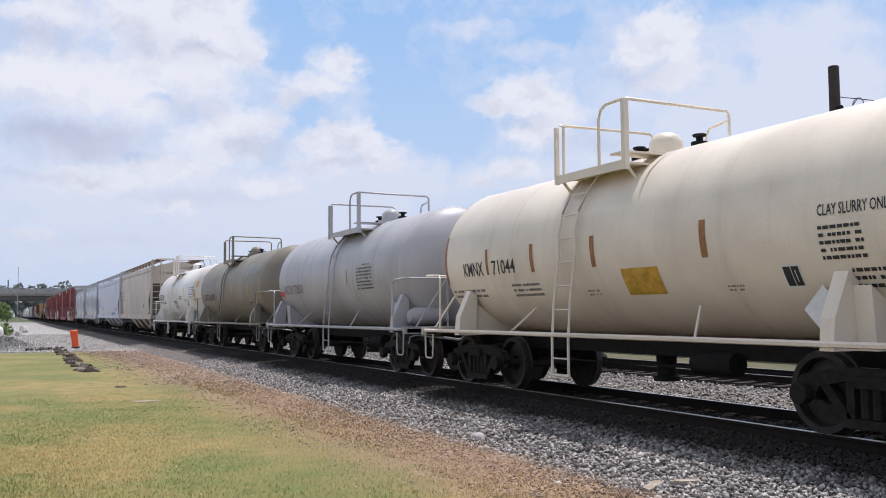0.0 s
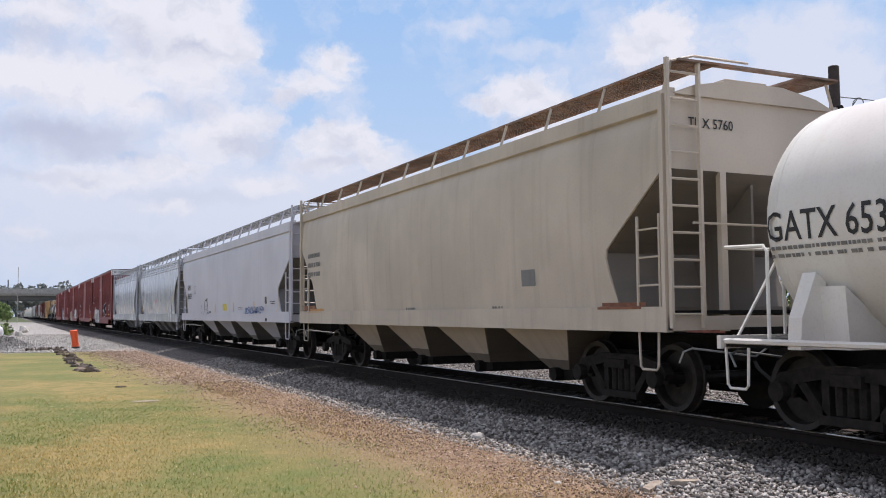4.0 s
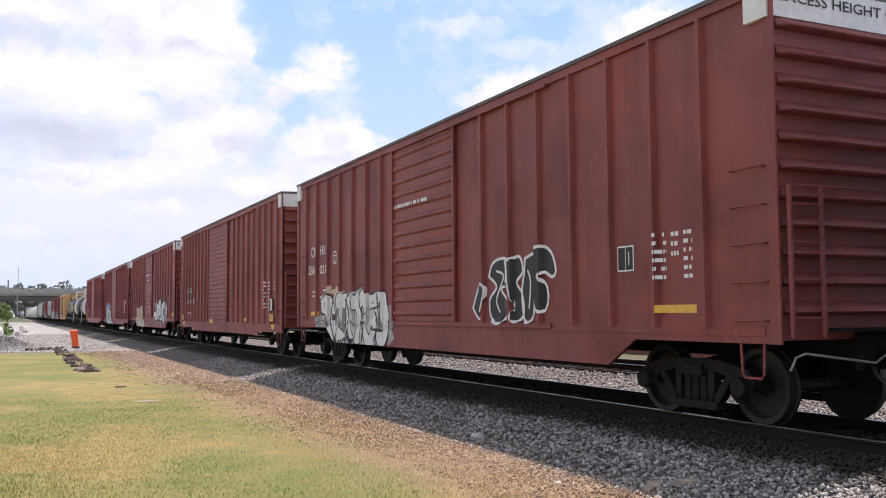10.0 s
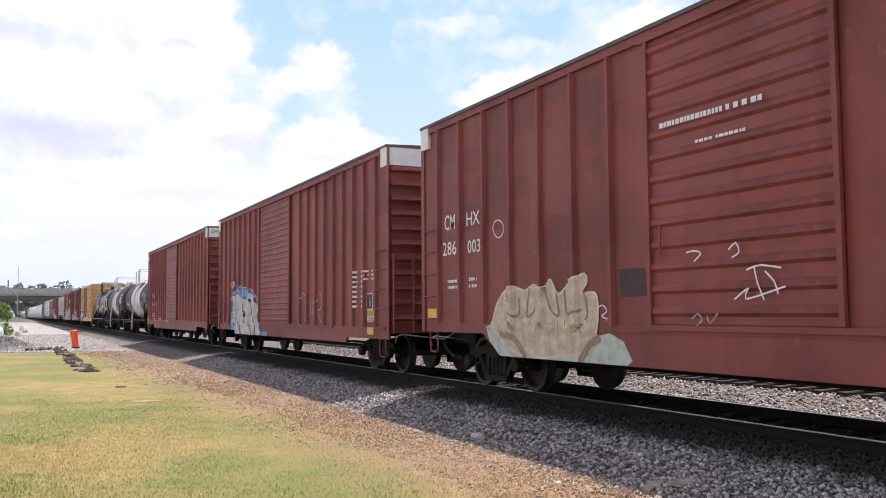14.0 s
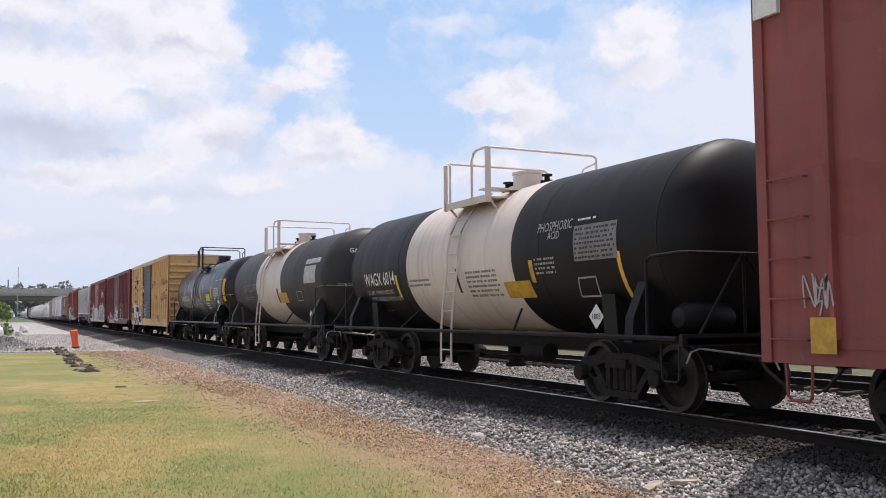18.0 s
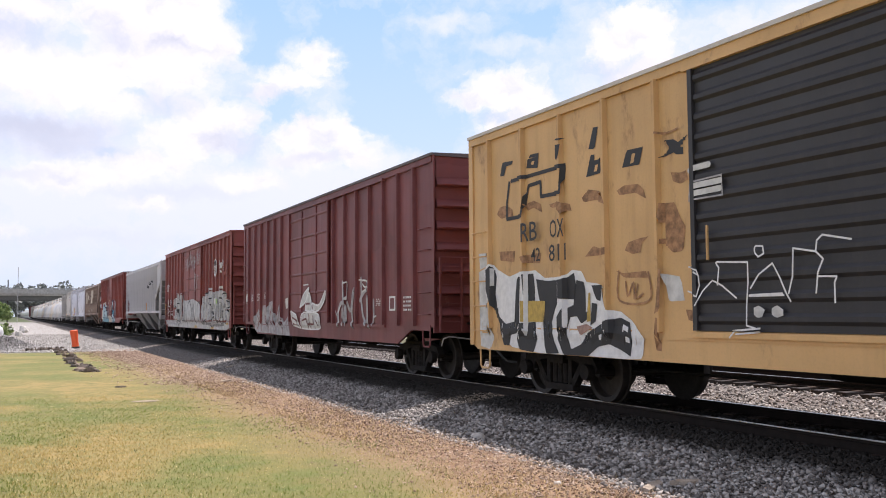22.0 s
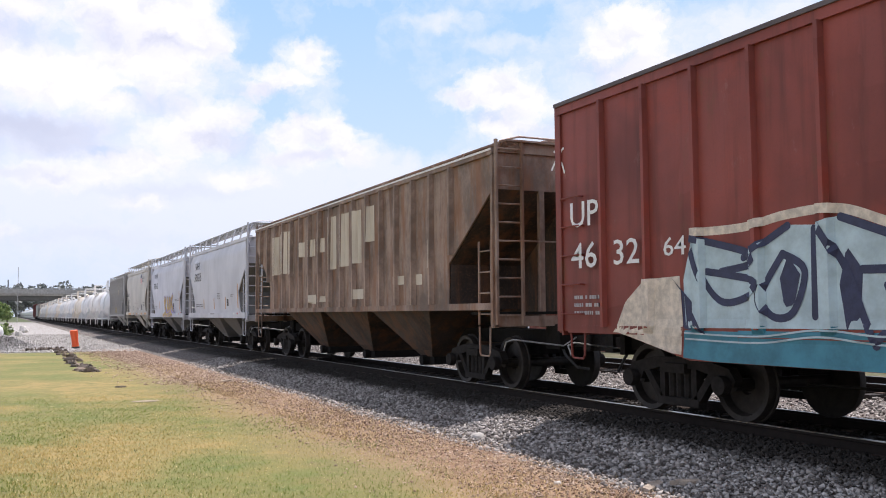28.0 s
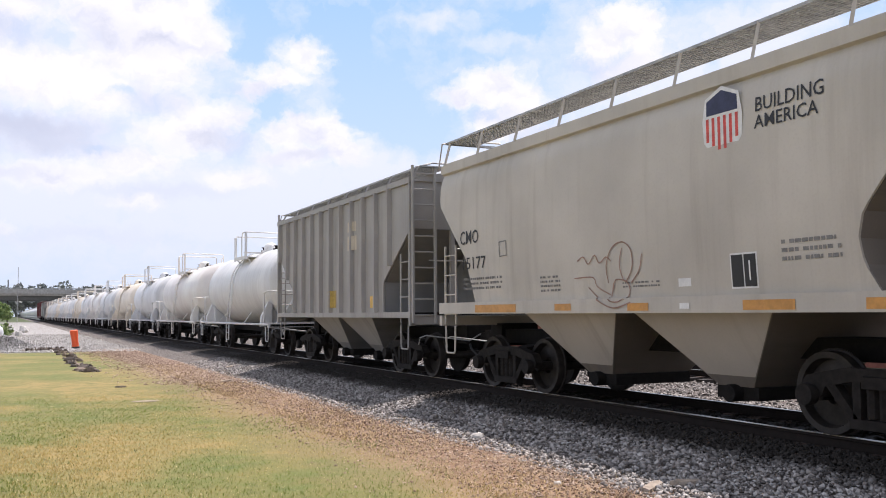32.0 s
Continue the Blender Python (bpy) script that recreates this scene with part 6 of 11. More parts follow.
c20 = hopper(133.6, 15.9, 4.1, 1.45, GREYWHITE, "chalky grey covered hopper with vertical posts", style="ribbed", ribs=18, span_of=(-6.53, 6.93), dark=SLOPE, cut=(1.9, 0.66), sill_h=0.12, walk_h=0.2, bay=BAY_GREY)
c21 = boxcar(152.6, 18.0, 4.42, 0.9, RED_F, "rust-red boxcar with teal and white graffiti", 8, 7, (-1.3, 1.9), door_kind="panel", end_ribs=8, posts=(-1.75, 0.95, 3.15, 0.95), roof_mat=ROOF_DARK, skirt=(0.77, 6.2, 7.6, 1.08))
c22 = hopper(171.9, 16.5, 4.07, 1.4, BROWNGREY, "rusty grey-brown covered hopper with vertical posts", style="ribbed", ribs=17, span_of=(-6.65, 7.43), dark=RUST_DARK, cut=(1.75, 0.76), sill_h=0.12, board=BROWNGREY, walk_h=0.2, post_mat=RUST_POST, glint=WHITE, bay=RUST_BAY)
c23 = hopper(187.1, 11.1, 4.0, 1.22, PALE, "short pale-grey covered hopper with amber strips", bays=2, dark=SLOPE, cut=(1.3, 0.66), sill_h=0.2, bay=BAY_GREY)
c24 = hopper(199.65, 11.1, 4.0, 1.22, PALE, "short pale-grey covered hopper with yellow and violet graffiti", bays=2, dark=SLOPE, cut=(1.3, 0.66), sill_h=0.2, bay=BAY_GREY)
c25 = hopper(212.05, 10.9, 4.1, 1.34, TAN2, "short tan covered hopper with a shield emblem", bays=2, dark=SLOPE_T, cut=(1.35, 0.72), sill_h=0.2, fascia=0.14, ends=(ROUND_END, REAR_END), rear_post=False)
c26 = hopper(223.95, 10.2, 4.05, 1.26, ASH, "ash-grey ribbed covered hopper", style="ribbed", ribs=12, span_of=(-4.0, 4.75), bays=2, dark=SLOPE, cut=(1.5, 0.64), sill_h=0.12, walk_h=0.3)
far_u = 236.0
for i in range(16):
    m, lb = ((CHALK, "white tank wagon with white railings"), (IVORY, "ivory-white tank wagon in a long row"), (CHALK, "white tank wagon with white railings"), (CREAM, "cream tank wagon in a long row"))[i % 4]
    tank(far_u + 12.9 * i, 11.2, m, lb, ladder_y=0.3, detail=False)
far_u += 12.9 * 16 + 1
for i in range(2):
    hopper(far_u + 13 * i, 11.1, 4.0, 1.15, ASH, "grey covered hopper far down the line", bays=2, cut=(1.3, 0.66), sill_h=0.2)
far_u += 13 * 2 + 4
for i in range(2):
    boxcar(far_u + 18.5 * i, 16.5, 4.9, 0.9, RED_D, "dark red boxcar far down the line", 6, 5, (-1.5, 1.5))

far_u += 18.5 * 2 + 2
# the train goes on out of sight: shells and frames only
b = Build()
for i in range(48):
    y = 13.0 * i
    b.lathe([(0.1, y - 5.6), (1.1, y - 5.3), (1.36, y - 4.9), (1.36, y + 4.9), (1.1, y + 5.3), (0.1, y + 5.6)], (0, 0, 2.36), "y", 12)
    b.box(-1.5, 1.5, y - 6.2, y + 6.2, 0.75, 1.05)
    b.box(-1.25, 0.65, y - 1.0, y + 0.5, 3.7, 3.95)
    for q in (-1, 1):
        b.box(-1.0, 1.0, y + q * 4.4 - 1.2, y + q * 4.4 + 1.2, 0.0, 0.8)
rest = new("distant_wagons", b.mesh("distant_wagons", CHALK))
tagged(rest, "row of white tank wagons far down the line", "freight wagons", kind="stuff")
CARS.append((rest, far_u))

# ---- stencils and sprayed paint, wagon by wagon ----
write(c1, "KMNX", 4.3, 2.02, 0.24, BLACK, 0.76)
write(c1, "71044", 3.2, 2.02, 0.24, BLACK, 0.79)
patch(c1, 1.90, 2.01, 0.10, 0.45, STRIP_BROWN)
patch(c1, 0.19, 2.01, 0.10, 0.45, STRIP_BROWN)
patch(c1, -2.15, 2.01, 0.11, 0.46, STRIP_BROWN)
patch(c1, 3.42, 2.02, 0.08, 0.45, STRIP_BROWN)
patch(c1, 5.15, 1.90, 0.18, 0.90, STRIP_BROWN)
patch(c1, -0.46, 1.59, 0.80, 0.36, PLACARD_GOLD)
write(c1, "CLAY SLURRY ONLY", -3.97, 2.34, 0.12, BLACK, 0.92)
bars(c1, -3.96, 1.87, 0.55, 0.39, 5, BLACK, 9)
bars(c1, 4.95, 1.62, 1.30, 0.19, 2, GREY_INK, 10)
bars(c1, 2.66, 1.61, 0.89, 0.25, 3, GREY_INK, 11)
bars(c1, 0.50, 1.59, 0.31, 0.11, 2, GREY_INK, 12)
bars(c1, -2.42, 1.59, 0.27, 0.09, 2, GREY_INK, 13)
bars(c1, -4.27, 1.57, 0.42, 0.24, 3, BLACK, 14)
stencil_panel(c1, -3.37, 1.63, 0.21)
diamond(c1, -3.83, 1.37, 0.26, text="")
write(c2, "ACFX 72810", 4.37, 1.95, 0.25, GREY_INK, 1.92)
patch(c2, -2.09, 1.90, 1.08, 0.61, PALE_TABLE)
bars(c2, -2.12, 1.92, 1.04, 0.56, 7, BLACK, 19)
patch(c2, -1.37, 2.08, 0.07, 0.37, STRIP_GOLD)
patch(c2, 4.86, 1.89, 0.40, 0.14, RED_SHEET)
bars(c2, -2.49, 2.49, 0.50, 0.08, 1, GREY_INK, 22)
write(c3, "GATX 64781", 4.53, 1.93, 0.26, BLACK, 2.12)
patch(c3, -0.74, 2.06, 0.14, 0.43, STRIP_GOLD)
patch(c3, -3.26, 2.05, 0.12, 0.45, STRIP_GOLD)
patch(c3, -4.95, 1.85, 0.12, 0.86, STRIP_GOLD)
bars(c3, -1.56, 1.66, 1.36, 0.22, 3, GREY_INK, 27)
bars(c3, -4.06, 2.07, 0.85, 0.19, 3, GREY_INK, 28)
stencil_panel(c3, -3.41, 1.56, 0.26)
bars(c3, 0.18, 1.51, 0.79, 0.13, 2, GREY_INK, 30)
stroke(c3, -4.86, 1.53, [(0.00, 0.00), (0.09, 0.07), (0.11, -0.01), (0.22, 0.06), (0.26, 0.02)], 0.03, RED_SHEET)
write(c4, "GATX 65319", 5.23, 2.12, 0.32, BLACK, 1.94)
bars(c4, 5.35, 1.92, 2.77, 0.17, 2, GREY_INK, 33)
patch(c4, 1.68, 2.22, 0.17, 0.37, YELLOW)
patch(c4, -0.61, 2.18, 0.11, 0.47, YELLOW)
patch(c4, -2.75, 2.17, 0.11, 0.50, YELLOW)
patch(c4, -5.35, 2.60, 0.09, 0.28, YELLOW)
patch(c4, -5.29, 1.97, 0.09, 0.49, YELLOW)
patch(c4, -4.19, 2.07, 1.06, 0.61, WHITE)
bars(c4, -4.23, 2.09, 1.01, 0.56, 7, BLUE_INK, 40)
stencil_panel(c4, -3.69, 1.81, 0.25)
bars(c4, 0.31, 1.81, 0.93, 0.25, 4, GREY_INK, 42)
bars(c4, -1.49, 2.09, 0.95, 0.19, 2, BLACK, 43)
bars(c4, -2.90, 1.98, 0.64, 0.13, 2, GREY_INK, 44)
patch(c4, -4.96, 1.50, 0.18, 0.09, RED_SHEET)
bars(c4, 0.08, 1.66, 0.96, 0.42, 6, GREY_INK, 46)
patch(c5, 7.15, 1.39, 1.16, 0.10, ORANGE_SHEET)
patch(c5, -4.31, 1.77, 0.42, 0.26, SLOPE)
bars(c5, 7.24, 2.31, 1.12, 0.75, 3, GREY_INK, 49)
patch(c5, -6.47, 1.39, 0.97, 0.09, RED_RUST)
patch(c5, 7.91, 1.44, 1.23, 0.13, RED_RUST)
bars(c5, -3.27, 1.41, 0.36, 0.08, 1, GREY_INK, 52)
bars(c5, 0.48, 1.41, 0.48, 0.09, 1, GREY_INK, 53)
write(c6, "NAHX", 7.83, 2.45, 0.24, BLACK, 0.74)
write(c6, "896396", 7.75, 2.05, 0.25, BLACK, 1.04)
patch(c6, 1.69, 1.41, 0.10, 0.34, YELLOW)
patch(c6, -1.55, 1.38, 0.11, 0.41, YELLOW)
patch(c6, -4.69, 1.36, 0.11, 0.43, YELLOW)
patch(c6, 0.22, 1.49, 0.71, 0.26, SIGN_YELLOW)
patch(c6, -7.77, 1.41, 0.10, 0.86, YELLOW)
stroke(c6, 3.76, 1.35, [(0.00, 0.00), (-0.08, 0.32), (0.02, 0.53), (0.26, 0.59), (0.52, 0.49), (0.68, -0.00)], 0.05, BLACK)
stroke(c6, 3.39, 1.92, [(0.00, 0.00), (0.05, 0.07), (0.15, 0.08)], 0.07, BLACK)
stroke(c6, 3.63, 1.72, [(0.00, 0.00), (0.01, -0.06)], 0.03, BLACK)
stroke(c6, 3.45, 1.74, [(0.00, 0.00), (0.01, -0.07)], 0.03, BLACK)
stroke(c6, 3.59, 1.57, [(0.00, 0.00), (0.09, -0.04), (0.19, 0.00)], 0.03, BLACK)
stroke(c6, 4.57, 1.79, [(0.00, 0.00), (0.26, -0.41)], 0.03, BLACK)
graffiti(c6, 2.95, 1.37, 0.47, 0.13, 5, BLACK, BLACK, 67, weight=0.14, edge=0.0)
graffiti(c6, -3.48, 1.35, 1.29, 0.25, 6, BLUE_INK, BLUE_INK, 68, weight=0.16, edge=0.0)
graffiti(c6, -4.77, 1.37, 1.34, 0.24, 7, BLUE_INK, BLUE_INK, 69, weight=0.16, edge=0.0)
stencil_panel(c6, -6.20, 1.68, 0.23)
bars(c6, -6.85, 1.65, 0.62, 0.13, 2, BLACK, 71)
bars(c6, -2.44, 1.51, 0.63, 0.11, 2, GREY_INK, 72)
patch(c6, -6.40, 1.13, 0.24, 0.10, BLACK)
patch(c6, 5.70, 1.14, 0.12, 0.06, YELLOW)
stroke(c6, 6.14, 2.29, [(0.00, 0.00), (0.01, 0.31), (0.33, 0.30), (0.32, -0.01), (0.00, 0.00)], 0.02, GREY_INK)
stroke(c6, 8.00, 2.26, [(0.00, 0.00), (0.04, -0.3), (0.13, -0.62), (0.22, -0.84)], 0.10, YELLOW)
write(c7, "SMNX", 6.01, 2.49, 0.26, BLACK, 0.84)
write(c7, "546", 5.97, 2.05, 0.22, BLACK, 0.47)
stroke(c7, 4.31, 2.22, [(0.00, 0.00), (0.01, 0.26), (0.27, 0.25), (0.26, -0.01), (0.00, 0.00)], 0.02, GREY_INK)
write(c7, "C", 4.22, 2.25, 0.09, GREY_INK, 0.10)
patch(c7, 6.26, 1.47, 0.09, 0.90, YELLOW, lean=-0.12)
patch(c7, 3.64, 1.44, 0.09, 0.43, YELLOW, lean=-0.12)
bars(c7, 5.90, 1.51, 1.07, 0.22, 2, GREY_INK, 83)
bars(c7, 6.62, 1.09, 0.88, 0.09, 1, GREY_INK, 84)
bars(c7, 4.26, 1.14, 1.15, 0.12, 2, GREY_INK, 85)
stencil_panel(c7, -4.87, 1.56, 0.29)
patch(c7, -5.68, 1.45, 0.09, 0.90, YELLOW, lean=-0.12)
patch(c7, -3.24, 1.47, 0.09, 0.38, YELLOW, lean=-0.12)
patch(c7, -0.78, 1.50, 0.09, 0.34, YELLOW, lean=-0.12)
write(c7, "DO NOT HAMMER", 1.00, 2.08, 0.08, RED_SHEET, 1.22)
write(c7, "ON CAR", 0.71, 1.96, 0.08, RED_SHEET, 0.50)
stroke(c7, 0, 0, [(-2.91, 1.71), (-2.84, 1.9), (-2.69, 1.74), (-2.63, 1.93)], 0.022, BLACK)
stroke(c7, 0, 0, [(-2.63, 1.93), (-2.51, 2.09), (-2.39, 1.8), (-2.32, 2.14), (-2.21, 1.83)], 0.022, BLACK)
stroke(c7, 0, 0, [(-2.18, 2.11), (-2.09, 1.86), (-2.22, 1.69), (-2.01, 1.66)], 0.022, BLACK)
stroke(c7, 0, 0, [(-2.78, 1.6), (-2.4, 1.7), (-1.98, 1.76), (-1.7, 1.77)], 0.022, BLACK)
stroke(c7, 0, 0, [(-2.72, 1.47), (-2.53, 1.64), (-2.35, 1.45), (-2.1, 1.58), (-2.02, 1.46)], 0.022, BLACK)
stroke(c7, 0, 0, [(-1.65, 1.77), (-1.57, 1.57), (-1.49, 1.72)], 0.022, BLACK)
stroke(c7, 0, 0, [(-1.42, 1.7), (-1.42, 1.54), (-1.29, 1.56)], 0.022, BLACK)
stroke(c7, 0, 0, [(-1.42, 1.64), (-1.3, 1.65)], 0.022, BLACK)
stroke(c7, 0, 0, [(-1.24, 1.54), (-1.21, 1.69), (-1.12, 1.56), (-1.09, 1.71)], 0.022, BLACK)
stroke(c7, 0, 0, [(-1.01, 1.74), (-1, 1.54)], 0.022, BLACK)
stroke(c7, 0, 0, [(-0.84, 1.75), (-1, 1.63), (-0.76, 1.55)], 0.022, BLACK)
bars(c7, -3.82, 1.10, 0.83, 0.11, 1, GREY_INK, 93)
write(c8, "SMNX", 5.34, 2.56, 0.28, BLACK, 0.88)
write(c8, "495", 5.29, 2.11, 0.22, BLACK, 0.51)
stroke(c8, 4.26, 2.37, [(0.00, 0.00), (0.01, 0.28), (0.30, 0.28), (0.29, -0.01), (0.00, 0.00)], 0.02, GREY_INK)
write(c8, "C", 4.16, 2.42, 0.09, GREY_INK, 0.10)
patch(c8, 6.20, 1.49, 0.10, 0.89, YELLOW)
bars(c8, 5.19, 1.55, 0.91, 0.20, 2, GREY_INK, 101)
write(c8, "DO NOT HAMMER ON", 0.36, 2.00, 0.08, RED_SHEET, 1.18)
write(c8, "CAR BODY", 0.03, 1.89, 0.07, RED_SHEET, 0.50)
patch(c8, 3.81, 1.44, 0.09, 0.40, YELLOW, lean=-0.12)
patch(c8, 1.84, 1.43, 0.09, 0.45, YELLOW, lean=-0.12)
patch(c8, -0.25, 1.41, 0.09, 0.44, YELLOW, lean=-0.12)
patch(c8, -2.14, 1.43, 0.09, 0.44, YELLOW, lean=-0.12)
patch(c8, -4.33, 1.45, 0.09, 0.44, YELLOW, lean=-0.12)
bars(c8, 0.26, 1.01, 2.09, 0.20, 3, GREY_INK, 107)
bars(c8, -2.31, 1.09, 1.44, 0.08, 1, GREY_INK, 108)
stencil_panel(c8, -4.50, 1.62, 0.22)
patch(c8, -5.70, 1.94, 0.09, 0.39, YELLOW, lean=-0.12)
write(c9, "CM", 7.74, 2.87, 0.28, WHITE, 0.47)
write(c9, "HX", 6.72, 2.88, 0.24, WHITE, 0.47)
write(c9, "286", 7.76, 2.40, 0.24, WHITE, 0.56)
write(c9, "031", 6.75, 2.39, 0.23, WHITE, 0.51)
bars(c9, 7.61, 1.78, 0.32, 0.22, 2, WHITE, 115)
bars(c9, 6.71, 1.79, 0.31, 0.24, 2, WHITE, 116)
write(c11, "CM", 7.95, 2.90, 0.28, WHITE, 0.45)
write(c11, "HX", 7.03, 2.91, 0.24, WHITE, 0.50)
write(c11, "286", 8.03, 2.43, 0.25, WHITE, 0.58)
write(c11, "003", 7.00, 2.42, 0.23, WHITE, 0.49)
bars(c11, 7.83, 1.78, 0.40, 0.22, 2, WHITE, 121)
bars(c11, 6.96, 1.78, 0.30, 0.24, 2, WHITE, 122)
patch(c9, 7.76, 1.31, 0.70, 0.10, YELLOW)
patch(c11, 8.74, 1.25, 0.47, 0.19, YELLOW)
stencil_panel(c9, -6.13, 1.91, 0.30)
bars(c9, -6.93, 1.74, 0.2, 0.64, 6, WHITE, 129)
bars(c9, -7.22, 2.02, 0.14, 0.36, 3, WHITE, 130)
bars(c9, -7.45, 1.74, 0.16, 0.64, 6, WHITE, 132)
patch(c9, -6.95, 1.34, 0.71, 0.10, YELLOW)
bars(c9, 1.58, 3.52, 1.63, 0.15, 1, WHITE, 131)
write(c10, "FL", 6.76, 2.31, 0.21, WHITE, 0.31)
write(c10, "OX", 6.17, 2.32, 0.22, WHITE, 0.41)
write(c10, "10", 6.77, 1.83, 0.20, WHITE, 0.33)
write(c10, "00", 6.12, 1.83, 0.18, WHITE, 0.31)
write(c10, "01", 5.37, 1.84, 0.20, WHITE, 0.32)
bars(c10, 6.74, 1.25, 0.28, 0.23, 2, WHITE, 137)
bars(c10, 6.11, 1.26, 0.35, 0.24, 2, WHITE, 138)
stroke(c10, 4.59, 2.01, [(0.00, 0.00), (0.01, 0.26), (0.27, 0.26), (0.26, -0.00), (0.00, 0.00)], 0.025, WHITE)
write(c12, "FL", 6.76, 2.31, 0.21, WHITE, 0.31)
write(c12, "OX", 6.17, 2.32, 0.22, WHITE, 0.41)
write(c12, "10", 6.77, 1.83, 0.20, WHITE, 0.33)
write(c12, "00", 6.12, 1.83, 0.18, WHITE, 0.31)
write(c12, "12", 5.37, 1.84, 0.20, WHITE, 0.32)
bars(c12, 6.74, 1.25, 0.28, 0.23, 2, WHITE, 145)
bars(c12, 6.11, 1.26, 0.35, 0.24, 2, WHITE, 146)
stroke(c12, 4.59, 2.01, [(0.00, 0.00), (0.01, 0.26), (0.27, 0.26), (0.26, -0.00), (0.00, 0.00)], 0.025, WHITE)
write(c13, "FL", 6.76, 2.31, 0.21, WHITE, 0.31)
write(c13, "OX", 6.17, 2.32, 0.22, WHITE, 0.41)
write(c13, "10", 6.77, 1.83, 0.20, WHITE, 0.33)
write(c13, "00", 6.12, 1.83, 0.18, WHITE, 0.31)
write(c13, "23", 5.37, 1.84, 0.20, WHITE, 0.32)
bars(c13, 6.74, 1.25, 0.28, 0.23, 2, WHITE, 153)
bars(c13, 6.11, 1.26, 0.35, 0.24, 2, WHITE, 154)
stroke(c13, 4.59, 2.01, [(0.00, 0.00), (0.01, 0.26), (0.27, 0.26), (0.26, -0.00), (0.00, 0.00)], 0.025, WHITE)
patch(c10, 8.24, 1.11, 0.45, 0.24, PLACARD_GOLD)
patch(c10, 8.17, 0.88, 0.35, 0.16, YELLOW)
stencil_panel(c10, -7.72, 1.49, 0.31)
patch(c10, -7.77, 1.12, 0.47, 0.24, PLACARD_GOLD)
patch(c10, -7.76, 0.89, 0.37, 0.15, YELLOW)
bars(c10, -6.93, 1.52, 0.15, 0.9, 8, WHITE, 161)
bars(c10, -7.33, 1.52, 0.13, 0.9, 8, WHITE, 163)
bars(c10, -7.62, 2.09, 0.2, 0.28, 3, WHITE, 162)
bars(c10, -8.0, 2.09, 0.14, 0.28, 3, WHITE, 164)
patch(c10, -4.03, 1.11, 0.46, 0.11, YELLOW)
patch(c10, 1.76, 1.02, 0.71, 0.14, YELLOW)
bars(c10, 7.47, 0.81, 0.46, 0.04, 1, WHITE, 165)
patch(c10, 6.72, 2.28, 0.39, 0.33, PATCH_DARK, off=0.003)
patch(c10, 6.69, 1.79, 0.38, 0.30, PATCH_DARK, off=0.003)
stencil_panel(c11, -6.19, 1.89, 0.27)
bars(c11, -6.99, 1.66, 0.18, 0.6, 6, WHITE, 172)
bars(c11, -7.24, 1.95, 0.14, 0.31, 3, WHITE, 176)
bars(c11, -7.46, 1.66, 0.16, 0.6, 6, WHITE, 177)
patch(c11, -8.02, 1.27, 0.48, 0.17, YELLOW)
bars(c11, 1.52, 3.61, 1.78, 0.14, 1, WHITE, 174)
bars(c11, 0.87, 3.33, 0.84, 0.08, 1, WHITE, 175)
stencil_panel(c12, -7.49, 1.46, 0.33)
patch(c12, -7.51, 1.24, 0.45, 0.20, PLACARD_GOLD)
write(c12, "B216A", -7.52, 1.16, 0.15, WHITE, 0.46)
patch(c12, -7.53, 0.88, 0.40, 0.16, YELLOW)
bars(c12, -6.70, 1.47, 0.15, 0.92, 8, WHITE, 182)
bars(c12, -7.1, 1.47, 0.13, 0.92, 8, WHITE, 184)
bars(c12, -7.4, 2.10, 0.2, 0.27, 3, WHITE, 183)
bars(c12, -7.78, 2.10, 0.14, 0.27, 3, WHITE, 185)
patch(c13, 8.30, 0.93, 0.32, 0.36, PLACARD_GOLD)
patch(c13, 6.10, 1.09, 0.40, 0.12, PLACARD_GOLD)
patch(c13, 3.94, 1.09, 0.43, 0.10, YELLOW)
patch(c13, 1.71, 1.00, 0.44, 0.07, YELLOW)
scrawl(c13, 8.42, 1.36, 0.42, 0.42, GREY_SPRAY, 189, 4, 0.022)
patch(c13, 6.04, 0.98, 0.24, 0.08, WHITE)
bars(c13, 6.36, 0.70, 0.81, 0.06, 1, WHITE, 191)
write(c14, "WAGX 6014", 5.03, 1.99, 0.29, WHITE, 1.85)
write(c14, "LD LMT 197400LB 89550KG", 5.00, 1.79, 0.09, PALE_TABLE, 1.62)
write(c14, "LT WT 65600LB 29750KG NEW", 4.92, 1.64, 0.09, PALE_TABLE, 1.9)
bars(c14, 5.09, 1.39, 1.06, 0.05, 1, GREY_INK, 194)
patch(c14, -4.97, 1.47, 0.17, 0.73, YELLOW)
patch(c14, 3.14, 1.70, 0.11, 0.48, YELLOW)
patch(c14, -1.62, 1.60, 0.89, 0.28, PLACARD_GOLD)
patch(c14, -2.58, 1.84, 0.12, 0.36, PLACARD_GOLD)
write(c14, "PHOSPHORIC", -2.87, 2.62, 0.15, GREY_SPRAY, 0.99)
write(c14, "ACID", -3.18, 2.49, 0.12, GREY_SPRAY, 0.35)
patch(c14, -3.92, 2.11, 1.08, 0.53, GREY_INK)
bars(c14, -3.95, 2.13, 1.03, 0.49, 7, BLACK, 202)
bars(c14, -2.77, 1.95, 0.59, 0.29, 4, GREY_SPRAY, 203)
bars(c14, -3.99, 2.70, 0.48, 0.07, 1, WHITE, 204)
diamond(c14, -4.04, 1.29, 0.19, text="1805")
